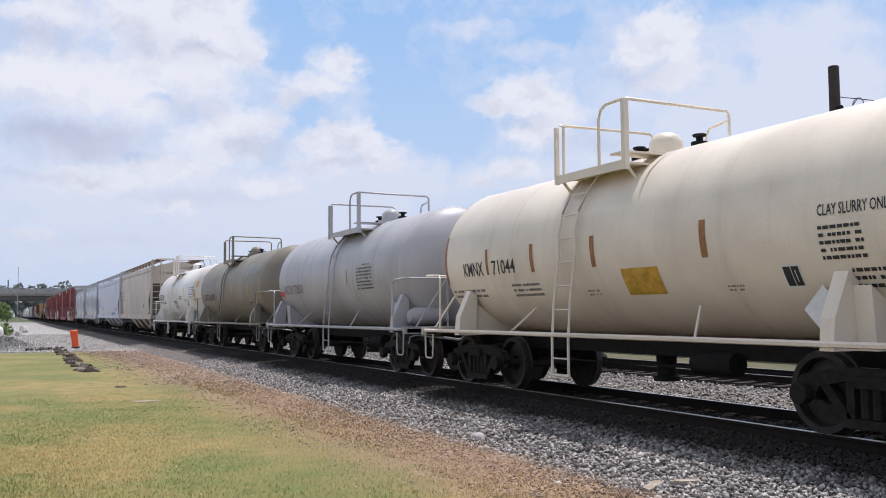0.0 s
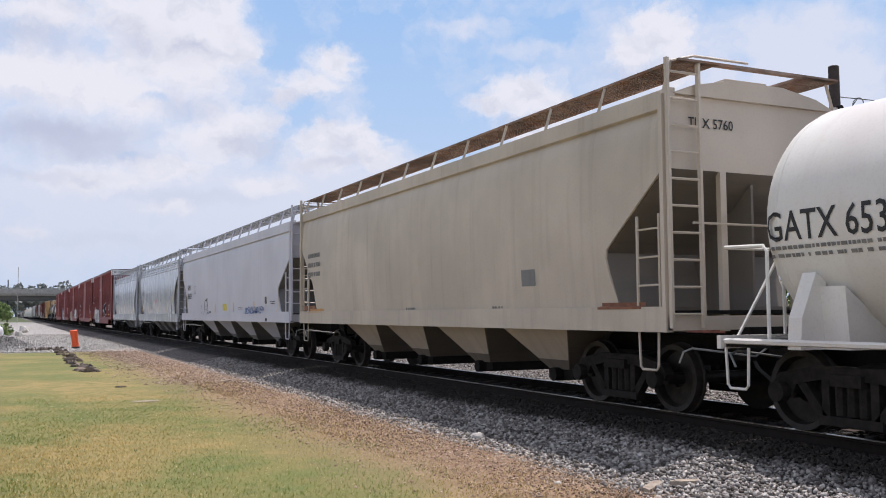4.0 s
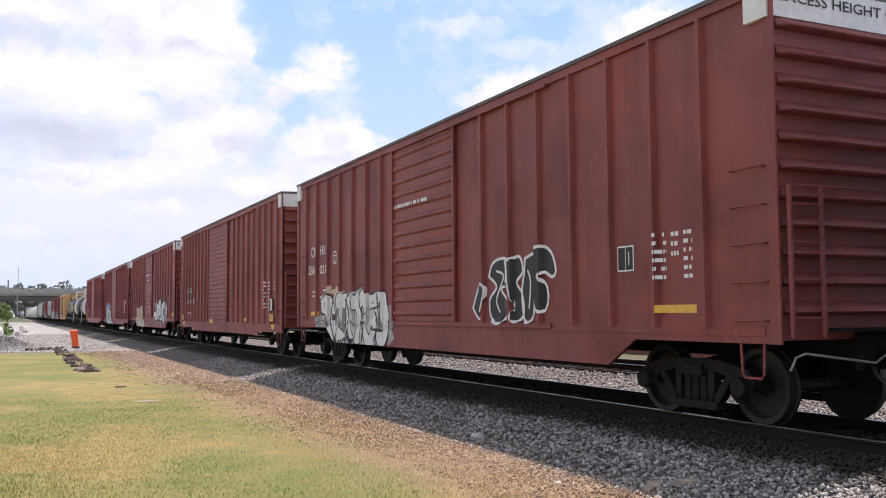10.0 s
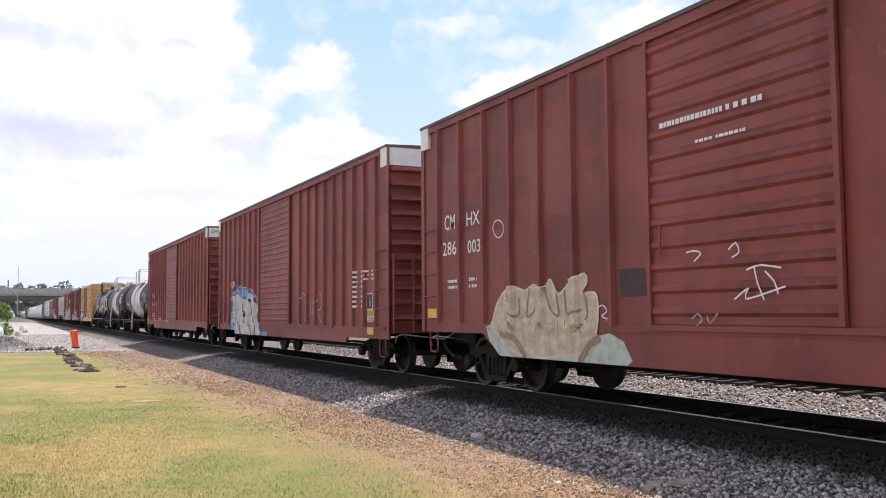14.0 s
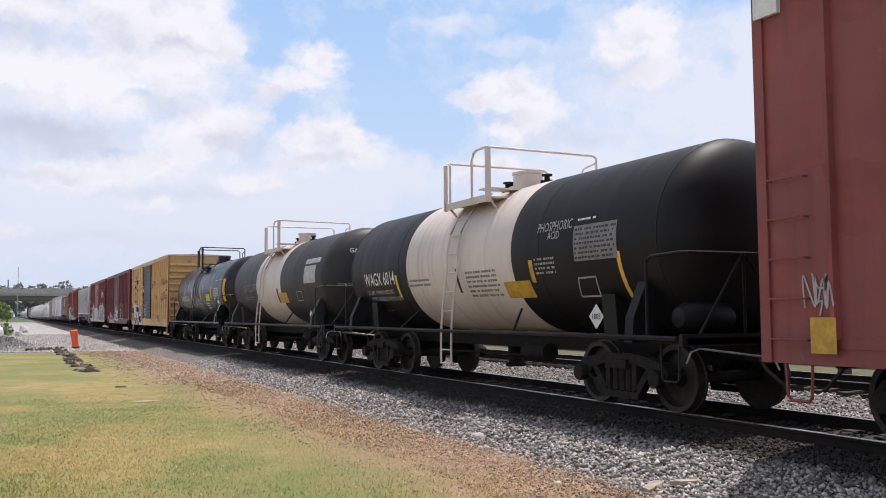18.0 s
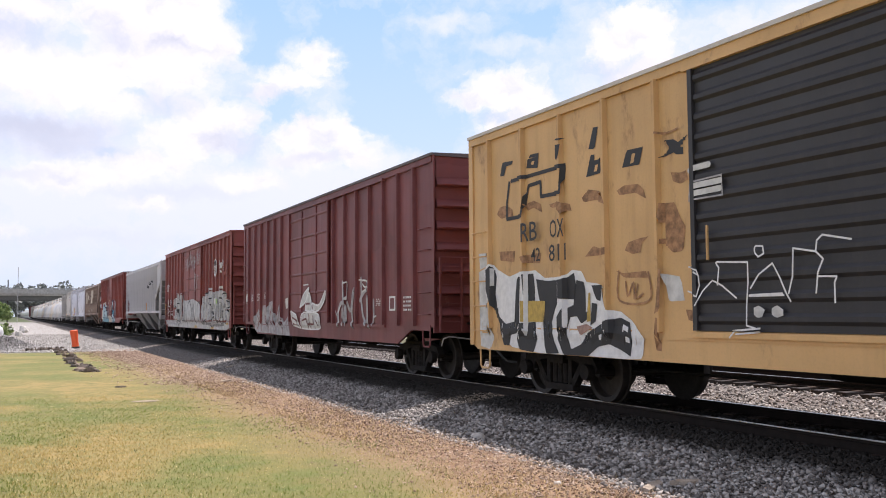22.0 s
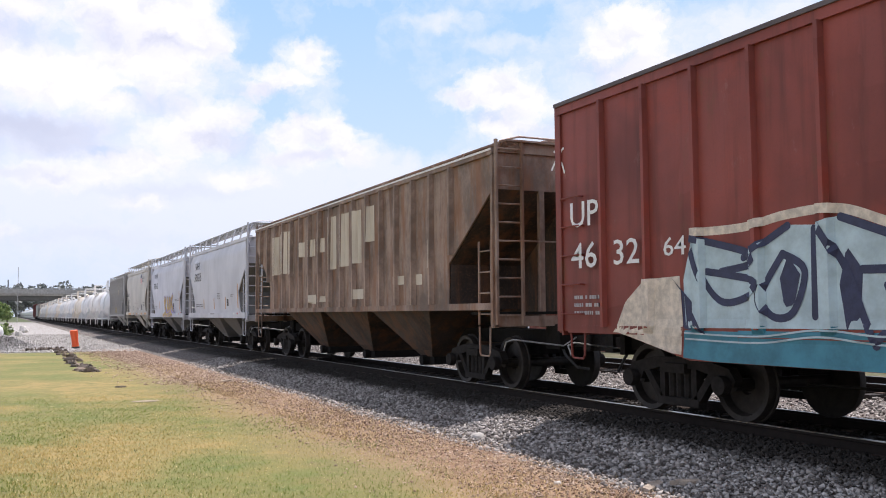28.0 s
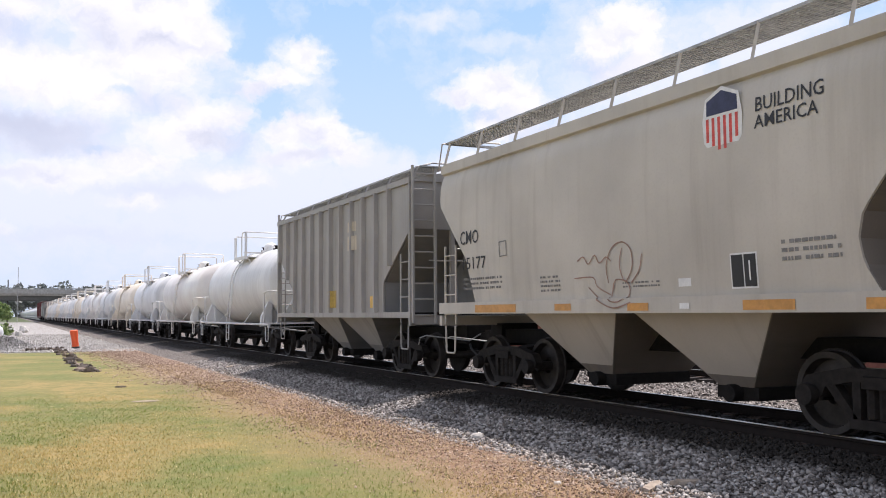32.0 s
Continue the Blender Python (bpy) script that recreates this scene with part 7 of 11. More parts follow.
stroke(c14, -3.80, 1.59, [(0.00, 0.00), (0.12, 0.27), (0.57, 0.28), (0.50, 0.00), (0.00, 0.00)], 0.025, GREY_SPRAY)
bars(c14, -0.26, 1.63, 1.20, 0.51, 6, GREY_INK, 207)
bars(c14, 2.52, 1.89, 1.15, 0.19, 2, GREY_INK, 208)
patch(c14, 0.14, 1.73, 0.09, 0.46, BLACK)
write(c15, "GATX 21790", 3.71, 2.13, 0.26, GREY_INK, 1.78)
bars(c15, 3.75, 1.85, 1.26, 0.13, 2, GREY_INK, 211)
patch(c15, -3.63, 2.22, 1.08, 0.49, PALE_TABLE)
patch(c15, -3.62, 2.77, 1.36, 0.14, PALE_TABLE)
patch(c15, -0.81, 1.70, 0.86, 0.31, PLACARD_GOLD)
stroke(c15, -2.66, 1.74, [(0.00, 0.00), (0.13, 0.26), (0.64, 0.26), (0.51, -0.00), (0.00, 0.00)], 0.02, GREY_SPRAY)
diamond(c15, -3.34, 1.34, 0.13, text="")
diamond(c15, -6.54, 1.25, 0.15, text="1805")
patch(c15, -0.58, 1.71, 0.17, 0.45, BLACK)
write(c16, "GATX 22030", 4.12, 1.98, 0.23, WHITE, 2.04)
write(c16, "LD LMT 205000 LBS 93000 KGS", 4.05, 1.80, 0.085, PALE_TABLE, 1.95)
write(c16, "LT WT 58000 LBS 26300 KGS", 3.98, 1.66, 0.085, PALE_TABLE, 1.95)
write(c16, "NEW 02-04", 2.75, 1.52, 0.07, PALE_TABLE, 0.75)
patch(c16, 3.21, 1.99, 0.19, 0.51, YELLOW)
patch(c16, 1.47, 1.94, 0.16, 0.57, YELLOW)
patch(c16, -0.66, 2.07, 0.16, 0.45, YELLOW)
patch(c16, -3.01, 2.05, 0.15, 0.47, YELLOW)
patch(c16, -5.33, 1.87, 0.18, 0.90, YELLOW)
patch(c16, -1.95, 1.93, 0.80, 0.28, SIGN_YELLOW)
bars(c16, -0.15, 1.47, 0.86, 0.62, 6, GREY_SPRAY, 227)
bars(c16, -1.73, 1.59, 0.80, 0.29, 3, WHITE, 228)
patch(c16, -3.58, 1.98, 1.00, 0.46, PALE_TABLE)
bars(c16, -3.63, 2.00, 0.92, 0.42, 6, BLACK, 230)
bars(c16, -4.04, 2.71, 1.07, 0.07, 1, WHITE, 231)
patch(c16, -4.07, 1.80, 0.35, 0.13, WHITE)
diamond(c16, -3.74, 1.36, 0.15, text="")
stroke(c16, -3.47, 1.49, [(0.00, 0.00), (0.20, 0.25), (0.60, 0.26), (0.45, 0.01), (0.00, 0.00)], 0.02, GREY_SPRAY)
write(c17, "RB", 5.74, 2.47, 0.30, BLACK, 0.50)
write(c17, "OX", 4.87, 2.47, 0.27, BLACK, 0.38)
write(c17, "42", 5.54, 2.15, 0.21, BLACK, 0.27)
write(c17, "811", 4.90, 2.12, 0.25, BLACK, 0.46)
write(c17, "next", -3.40, 3.59, 0.11, BLACK, 0.50)
write(c17, "load", -3.43, 3.45, 0.11, BLACK, 0.46)
write(c17, "any", -5.14, 3.58, 0.13, BLACK, 0.42)
write(c17, "road", -5.10, 3.44, 0.13, BLACK, 0.49)
stroke(c17, -4.29, 3.47, [(0.00, 0.00), (0.44, 0.36)], 0.07, VIOLET_SPRAY)
stroke(c17, -4.34, 3.85, [(0.00, 0.00), (0.38, -0.44)], 0.07, VIOLET_SPRAY)
blotch(c17, -5.20, 2.92, 0.58, 0.35, PEELED)
blotch(c17, -6.01, 2.94, 0.64, 0.32, PEELED)
blotch(c17, -6.81, 2.96, 0.64, 0.24, PEELED)
blotch(c17, -7.14, 2.53, 0.20, 0.38, PEELED)
blotch(c17, -6.06, 2.11, 0.59, 0.46, PEELED)
blotch(c17, -6.85, 2.15, 0.50, 0.27, PEELED)
blotch(c17, -3.42, 2.14, 0.64, 0.35, PEELED)
blotch(c17, -2.51, 2.97, 0.69, 0.29, PEELED)
blotch(c17, -3.54, 3.00, 0.38, 0.25, PEELED)
blotch(c17, -4.45, 2.93, 0.30, 0.14, PEELED)
blotch(c17, -4.43, 2.09, 0.30, 0.34, PEELED)
blotch(c17, -1.88, 2.84, 0.32, 0.31, PEELED)
blotch(c17, -3.13, 2.16, 0.20, 0.38, PEELED)
blotch(c17, -5.25, 2.14, 0.53, 0.38, PEELED)
blotch(c17, -3.78, 1.30, 0.18, 0.37, PEELED)
blotch(c17, -4.40, 0.94, 0.50, 0.35, PEELED)
blotch(c17, -2.03, 0.99, 0.27, 0.46, PEELED)
for q in ((-4.1, 0.95, 0.7, 0.4), (-5.6, 2.0, 0.45, 0.36), (-6.7, 1.95, 0.5, 0.34), (-1.7, 1.9, 0.32, 0.5)):
    blotch(c17, *q, PEELED)
stencil_panel(c17, -5.20, 1.61, 0.26)
patch(c17, -5.17, 1.93, 0.22, 0.19, GREEN_SHEET)
fill(c17, [(-7.31, 2.06), (-6.9, 2.16), (-6.66, 2.05), (-6.91, 1.49), (-6.78, 0.92), (-6.93, 0.74), (-7.3, 0.79), (-7.29, 1.3)], PALE_SPRAY, 0.004)
fill(c17, [(-7.31, 2.38), (-6.93, 2.37), (-6.94, 2.16), (-7.27, 2.1)], PALE_SPRAY, 0.004)
fill(c17, [(-2.33, 1.83), (-2.01, 1.78), (-1.95, 1.49), (-2.24, 1.48)], PALE_SPRAY, 0.004)
fill(c17, [(-7.11, 2.03), (-6.82, 2.19), (-6.62, 2.07), (-6.24, 1.94), (-5.91, 2), (-5.42, 2.01), (-5.14, 1.88), (-4.59, 1.88), (-4.4, 1.97), (-4.14, 1.94), (-4.03, 1.78), (-3.73, 1.75), (-3.58, 1.67), (-3.51, 1.39), (-3.23, 1.36), (-2.99, 1.24), (-2.73, 1.01), (-2.79, 0.75), (-3.12, 0.73), (-4.04, 0.74), (-5.25, 0.73), (-6.16, 0.8), (-6.49, 0.92), (-6.6, 1.3), (-6.79, 1.49), (-7.03, 1.78)], WHITE, 0.006)
fill(c17, [(-7.02, 2.03), (-6.78, 2.15), (-6.66, 1.96), (-6.71, 1.67), (-6.6, 1.3), (-6.37, 1.17), (-6.07, 1.21), (-6.02, 1.84), (-5.95, 1.93), (-5.77, 1.92), (-5.82, 1.3), (-5.97, 1.03), (-6.21, 0.99), (-6.23, 0.82), (-6.46, 0.83), (-6.56, 1.16), (-6.83, 1.53), (-6.95, 1.78)], BLACK, 0.011)
fill(c17, [(-5.73, 1.96), (-5.45, 1.96), (-5.43, 1.72), (-5.43, 1.54), (-5.67, 1.53), (-5.7, 1.74)], BLACK, 0.011)
fill(c17, [(-5.86, 1.19), (-5.41, 1.21), (-5.38, 0.95), (-5.49, 0.74), (-5.94, 0.77), (-6.01, 0.93)], BLACK, 0.011)
fill(c17, [(-5.39, 1.87), (-5.06, 1.83), (-4.59, 1.84), (-4.32, 1.93), (-4.29, 1.74), (-4.33, 1.54), (-4.72, 1.56), (-4.85, 1.42), (-4.95, 1.21), (-4.92, 0.96), (-4.77, 0.75), (-5.12, 0.73), (-5.21, 0.95), (-5.2, 1.38), (-5.33, 1.6)], BLACK, 0.011)
fill(c17, [(-4.29, 1.82), (-4.06, 1.78), (-4.04, 1.54), (-4.02, 1.25), (-4.17, 1.19), (-4.28, 1.3), (-4.46, 1.28), (-4.55, 1.05), (-4.44, 0.82), (-4.18, 0.9), (-4, 1.06), (-3.75, 1.17), (-3.48, 1.25), (-3.23, 1.28), (-3.01, 1.21), (-2.99, 1), (-3.03, 0.77), (-3.24, 0.85), (-3.5, 0.92), (-3.76, 0.88), (-4.01, 0.74), (-4.65, 0.73), (-4.8, 0.96), (-4.79, 1.21), (-4.6, 1.4), (-4.36, 1.46)], BLACK, 0.011)
fill(c17, [(-3.93, 1.49), (-3.77, 1.47), (-3.78, 1.24), (-3.94, 1.17)], BLACK, 0.011)
fill(c17, [(-3.9, 1.73), (-3.65, 1.73), (-3.66, 1.5), (-3.79, 1.53)], BLACK, 0.011)
fill(c17, [(-5.78, 1.54), (-5.13, 1.53), (-5.14, 1.21), (-5.78, 1.21)], STRIP_GOLD, 0.015)
fill(c17, [(-4.01, 1.62), (-3.93, 1.63), (-3.93, 1.23), (-4.02, 1.22)], STRIP_GOLD, 0.015)
fill(c17, [(-4.28, 1.15), (-4.03, 1.19), (-3.89, 1.14), (-4.17, 1.02)], RUST_SPRAY, 0.015)
fill(c17, [(-6.51, 3.63), (-6.44, 3.85), (-6.08, 3.83), (-6.1, 3.77), (-6.31, 3.77), (-6.37, 3.62)], BLACK, 0.006)
fill(c17, [(-5.65, 3.64), (-5.61, 3.78), (-5.34, 3.78), (-5.58, 3.79), (-5.54, 3.84), (-5.27, 3.83), (-5.31, 3.6)], BLACK, 0.006)
fill(c17, [(-4.78, 3.64), (-4.71, 3.85), (-4.56, 3.84), (-4.63, 3.63)], BLACK, 0.006)
fill(c17, [(-4.71, 3.92), (-4.68, 3.94), (-4.53, 3.93), (-4.54, 3.9)], BLACK, 0.006)
fill(c17, [(-3.92, 3.66), (-3.8, 3.95), (-3.68, 3.94), (-3.77, 3.64)], BLACK, 0.006)
fill(c17, [(-3.99, 3.27), (-3.87, 3.57), (-3.76, 3.56), (-3.79, 3.48), (-3.57, 3.48), (-3.63, 3.28)], BLACK, 0.006)
fill(c17, [(-3.14, 3.28), (-3.04, 3.5), (-2.69, 3.49), (-2.77, 3.27)], BLACK, 0.006)
fill(c17, [(-2.31, 3.28), (-2.16, 3.39), (-2.26, 3.5), (-2.07, 3.48), (-2, 3.43), (-1.82, 3.5), (-1.94, 3.38), (-1.89, 3.27), (-2.03, 3.28), (-2.09, 3.32)], BLACK, 0.006)
fill(c17, [(-3.79, 3.32), (-3.76, 3.41), (-3.69, 3.41), (-3.72, 3.32)], AMBER, 0.009)
fill(c17, [(-2.96, 3.31), (-2.92, 3.44), (-2.85, 3.43), (-2.89, 3.31)], AMBER, 0.009)
fill(c17, [(-5.51, 3.68), (-5.47, 3.73), (-5.39, 3.72), (-5.41, 3.66)], AMBER, 0.009)
stroke(c17, 0, 0, [(-6.2, 3.5), (-4.54, 3.52), (-4.6, 3.13), (-5.22, 3.14), (-5.23, 3.37), (-5.59, 3.35), (-5.74, 2.89), (-6.29, 2.89), (-6.29, 3.15), (-6.2, 3.5)], 0.06, BLACK, 0.007, True)
fill(c17, [(-6.64, 3), (-6.54, 3.11), (-6.29, 3.12), (-6.1, 3.02), (-6.07, 2.87), (-6.29, 2.93), (-6.48, 2.91)], PEELED, 0.005)
fill(c17, [(-5.7, 3.07), (-5.44, 3.1), (-5.22, 3.02), (-5.19, 2.89), (-5.44, 2.99), (-5.63, 2.96)], PEELED, 0.005)
fill(c17, [(-4.99, 2.99), (-4.71, 3.01), (-4.41, 2.93), (-4.38, 2.83), (-4.5, 2.85), (-4.59, 2.8), (-4.74, 2.93), (-4.93, 2.93)], PEELED, 0.005)
fill(c17, [(-4.11, 2.99), (-3.94, 3.09), (-3.69, 3.04), (-3.51, 2.92), (-3.48, 2.83), (-3.75, 2.92), (-4.06, 2.92)], PEELED, 0.005)
fill(c17, [(-3.27, 2.99), (-3.11, 3.04), (-2.8, 3.02), (-2.67, 2.91), (-2.65, 2.81), (-2.86, 2.91), (-3.22, 2.92)], PEELED, 0.005)
fill(c17, [(-2.15, 3.08), (-1.97, 3.05), (-1.85, 3.07), (-1.83, 2.95), (-1.97, 2.91), (-2.13, 2.97)], PEELED, 0.005)
fill(c17, [(-2.33, 2.71), (-2.09, 2.7), (-1.99, 2.5), (-1.9, 2.39), (-1.95, 2.09), (-2.14, 2.08), (-2.31, 2.21), (-2.26, 2.42), (-2.36, 2.54)], PEELED, 0.005)
fill(c17, [(-6.57, 2.37), (-6.04, 2.35), (-6.05, 2.17), (-6.54, 2.22)], PEELED, 0.005)
fill(c17, [(-5.79, 2.24), (-5.48, 2.27), (-5.24, 2.27), (-5.25, 2.11), (-5.73, 2.14)], PEELED, 0.005)
fill(c17, [(-4.05, 2.14), (-3.85, 2.28), (-3.66, 2.23), (-3.48, 2.24), (-3.48, 2.14), (-3.72, 2.14)], PEELED, 0.005)
fill(c17, [(-3.12, 2.17), (-3.05, 2.27), (-2.8, 2.31), (-2.62, 2.32), (-2.78, 2.23), (-2.76, 2.13), (-2.95, 2.11)], PEELED, 0.005)
fill(c17, [(-3.33, 1.91), (-3.16, 1.87), (-2.67, 1.88), (-2.64, 1.79), (-3.14, 1.81)], PEELED, 0.005)
fill(c17, [(-2.4, 1.51), (-2.36, 1.93), (-2.31, 1.86), (-2.35, 1.37), (-2.45, 1.33)], PEELED, 0.005)
fill(c17, [(-2.5, 0.87), (-2.43, 1.3), (-2.4, 1.28), (-2.4, 0.86)], PEELED, 0.005)
fill(c17, [(-1.93, 1.38), (-1.78, 1.37), (-1.76, 1.23), (-1.92, 1.26)], PEELED, 0.005)
stroke(c17, 0, 0, [(-3.26, 1.9), (-3.25, 1.51), (-2.62, 1.5), (-2.63, 1.86)], 0.03, PEELED, 0.012)
stroke(c17, 0, 0, [(-3.11, 1.75), (-3.07, 1.56), (-2.94, 1.74), (-2.93, 1.53)], 0.03, PEELED, 0.012)
stroke(c17, 0, 0, [(-2.85, 1.71), (-2.9, 1.53), (-2.74, 1.59)], 0.03, PEELED, 0.012)
stroke(c17, 0, 0, [(-2.37, 3.61), (-2.21, 3.58), (-2, 3.6)], 0.03, PEELED, 0.012)
stroke(c17, 0, 0, [(-1.84, 1.89), (-1.62, 1.84), (-1.59, 1.78), (-1.68, 1.82)], 0.02, WHITE, 0.03, True)
stroke(c17, 0, 0, [(-1.59, 1.78), (-1.57, 1.66), (-1.63, 1.53), (-1.86, 1.6)], 0.02, WHITE, 0.03, True)
stroke(c17, 0, 0, [(-1.67, 1.42), (-1.52, 1.59), (-1.35, 1.71), (-1.2, 1.65), (-0.97, 1.5)], 0.02, WHITE, 0.03, True)
stroke(c17, 0, 0, [(-1.29, 1.91), (-1.24, 1.85), (-1.27, 1.65)], 0.02, WHITE, 0.03, True)
stroke(c17, 0, 0, [(-1.29, 1.92), (-0.79, 1.89), (-0.79, 1.67), (-0.82, 1.42), (-0.83, 1.2), (-0.7, 1.17)], 0.02, WHITE, 0.03, True)
stroke(c17, 0, 0, [(-0.76, 1.6), (-0.63, 1.75), (-0.43, 1.86), (-0.34, 1.72), (-0.25, 1.54), (-0.19, 1.45)], 0.02, WHITE, 0.03, True)
stroke(c17, 0, 0, [(-0.8, 1.52), (-0.28, 1.52)], 0.02, WHITE, 0.03, True)
stroke(c17, 0, 0, [(-0.79, 1.53), (-0.3, 1.54)], 0.02, WHITE, 0.03, True)
stroke(c17, 0, 0, [(-0.22, 1.53), (-0.16, 1.71), (-0.14, 2), (0.15, 1.95), (0.17, 2.06), (0.24, 2.11), (0.59, 2.04)], 0.02, WHITE, 0.03, True)
stroke(c17, 0, 0, [(0.15, 1.95), (0.24, 1.87), (0.17, 1.74), (0.14, 1.53)], 0.02, WHITE, 0.03, True)
stroke(c17, 0, 0, [(0.16, 1.7), (0.4, 1.69), (0.37, 1.63), (0.37, 1.43)], 0.02, WHITE, 0.03, True)
stroke(c17, 0, 0, [(-1.13, 1.06), (-1.04, 1.14), (-0.63, 1.17)], 0.02, WHITE, 0.03, True)
stroke(c17, 0, 0, [(-1.04, 1.1), (-0.65, 1.13)], 0.02, WHITE, 0.03, True)
stroke(c17, 0, 0, [(-0.68, 2.04), (-0.66, 2.06), (-0.56, 2.05), (-0.55, 1.97), (-0.63, 1.94), (-0.68, 1.99), (-0.68, 2.04)], 0.02, WHITE, 0.03, True)
fill(c17, [(-0.74, 1.39), (-0.67, 1.42), (-0.58, 1.37), (-0.59, 1.3), (-0.69, 1.28), (-0.74, 1.32)], PALE_SPRAY, 0.008)
fill(c17, [(-0.48, 1.38), (-0.41, 1.42), (-0.32, 1.37), (-0.32, 1.31), (-0.42, 1.28), (-0.48, 1.32)], PALE_SPRAY, 0.008)
stroke(c17, 0, 0, [(-1.8, 2.89), (-1.18, 2.91), (-1.17, 2.68), (-1.82, 2.68), (-1.8, 2.89)], 0.02, GREY_SPRAY, 0.012)
stroke(c17, 0, 0, [(-1.8, 3.05), (-1.38, 3.06)], 0.07, PALE_SPRAY, 0.012)
stroke(c17, 0, 0, [(-1.78, 2.84), (-1.2, 2.85)], 0.07, PALE_SPRAY, 0.012)
stroke(c17, 0, 0, [(-1.78, 2.75), (-1.21, 2.76)], 0.07, PALE_SPRAY, 0.012)
write(c18, "57", 6.03, 1.79, 0.23, WHITE, 0.32)
write(c18, "67", 5.12, 1.82, 0.22, WHITE, 0.27)
write(c18, "AOK", 6.86, 1.78, 0.24, WHITE, 0.41)
bars(c18, -4.77, 1.52, 0.27, 0.17, 4, WHITE, 282)
patch(c18, -5.56, 1.41, 0.34, 0.31, WHITE)
patch(c18, -5.61, 1.45, 0.23, 0.23, RED_D, off=0.008)
bars(c18, -6.34, 1.39, 0.41, 0.34, 4, WHITE, 285)
patch(c18, 0.17, 0.62, 0.18, 0.10, WHITE)
patch(c19, 4.9, 0.76, 12.4, 0.85, SILVER_SPRAY, off=0.003)
patch(c19, 6.9, 0.76, 2.0, 0.3, SILVER_SPRAY, off=0.0045)
blotch(c18, 7.66, 1.72, 0.3, 0.34, PALE_SPRAY)
for i in range(4):
    scrawl(c19, 1.6 - 0.9 * i, 3.3 + 0.15 * (i % 2), 0.7, 0.75, GREY_SPRAY, 290 + i, 3, 0.03)
scrawl(c19, -0.58, 2.3, 0.8, 0.9, GREY_SPRAY, 295, 3, 0.035)
scrawl(c19, -5.98, 2.96, 0.55, 0.55, WHITE, 296, 3, 0.03)
scrawl(c19, -6.75, 2.74, 0.6, 0.7, RED_LIGHT, 297, 3, 0.035)
patch(c19, -5.26, 1.77, 0.29, 0.18, GREEN_SHEET)
patch(c19, -5.00, 1.75, 0.45, 0.24, PALE_SPRAY, off=0.004)
patch(c19, -4.12, 0.77, 0.54, 0.11, PLACARD_GOLD)
patch(c19, -7.02, 0.97, 0.39, 0.10, PLACARD_GOLD)
patch(c19, -0.48, 0.77, 0.51, 0.11, PLACARD_GOLD)
write(c19, "UP", 6.90, 2.52, 0.36, WHITE, 0.64)
write(c19, "45", 6.66, 1.89, 0.23, WHITE, 0.37)
write(c19, "39", 5.88, 1.86, 0.22, WHITE, 0.35)
write(c19, "56", 4.89, 1.84, 0.23, WHITE, 0.34)
patch(c19, 7.36, 1.33, 0.11, 0.57, YELLOW)
bars(c19, 6.73, 1.40, 0.32, 0.29, 2, WHITE, 304)
bars(c19, 5.87, 1.45, 0.38, 0.24, 2, WHITE, 305)
shield(c19, -4.94, 2.82, 0.73, False)
patch(c20, -6.36, 1.58, 0.11, 0.51, ORANGE_SHEET)
patch(c20, -2.53, 1.61, 0.14, 0.45, ORANGE_SHEET)
stroke(c20, -3.39, 3.07, [(0.00, 0.00), (0.06, -0.18), (0.14, -0.32)], 0.04, BLACK)
stroke(c20, -4.18, 3.23, [(0.00, 0.00), (0.05, -0.17), (0.12, -0.30)], 0.04, BLACK)
stroke(c20, -5.00, 3.28, [(0.00, 0.00), (0.05, -0.16), (0.11, -0.29)], 0.04, BLACK)
stroke(c20, -5.67, 3.07, [(0.00, 0.00), (0.04, -0.15), (0.10, -0.27)], 0.04, BLACK)
bars(c20, -3.74, 1.76, 0.38, 0.38, 5, GREY_INK, 313)
write(c21, "UP", 8.61, 2.57, 0.36, WHITE, 0.70)
write(c21, "46", 8.60, 1.98, 0.36, WHITE, 0.63)
write(c21, "32", 7.58, 1.99, 0.33, WHITE, 0.55)
write(c21, "64", 6.63, 2.05, 0.23, WHITE, 0.42)
stroke(c21, 9.02, 2.88, [(0.00, 0.00), (0.06, 0.35), (0.02, 0.74)], 0.05, WHITE)
stroke(c21, 9.00, 3.61, [(0.00, 0.00), (-0.09, 0.00), (-0.19, -0.10)], 0.04, WHITE)
stroke(c21, 9.00, 3.61, [(0.00, 0.00), (-0.06, 0.13), (-0.12, 0.16)], 0.04, WHITE)
stroke(c21, 9.00, 3.61, [(0.00, 0.00), (0.07, 0.14), (0.13, 0.17)], 0.04, WHITE)
stroke(c21, 9.00, 3.61, [(0.00, 0.00), (0.08, -0.05), (0.15, -0.19)], 0.04, WHITE)
bars(c21, 8.65, 1.30, 0.72, 0.33, 3, GREY_SPRAY, 323)
patch(c21, 1.35, 0.73, 2.43, 0.57, TAN_SPRAY, off=0.003)
patch(c21, -1.14, 0.71, 1.91, 0.39, TEAL_SPRAY, off=0.004)
graffiti(c21, -1.17, 0.92, 2.50, 1.53, 4, ICE_SPRAY, NAVY_SPRAY, 329, weight=0.25, edge=0.06, back=TEAL_SPRAY, lines=4)
patch(c21, -0.60, 1.69, 0.47, 0.46, TAN_SPRAY, off=0.003)
patch(c21, 0.71, 2.47, 0.43, 0.09, PLACARD_GOLD)
patch(c21, 0.62, 0.76, 0.50, 0.12, PLACARD_GOLD)
patch(c21, -2.16, 1.24, 0.11, 0.45, PLACARD_GOLD, off=0.012)
patch(c21, -0.07, 1.77, 0.23, 0.10, WHITE)
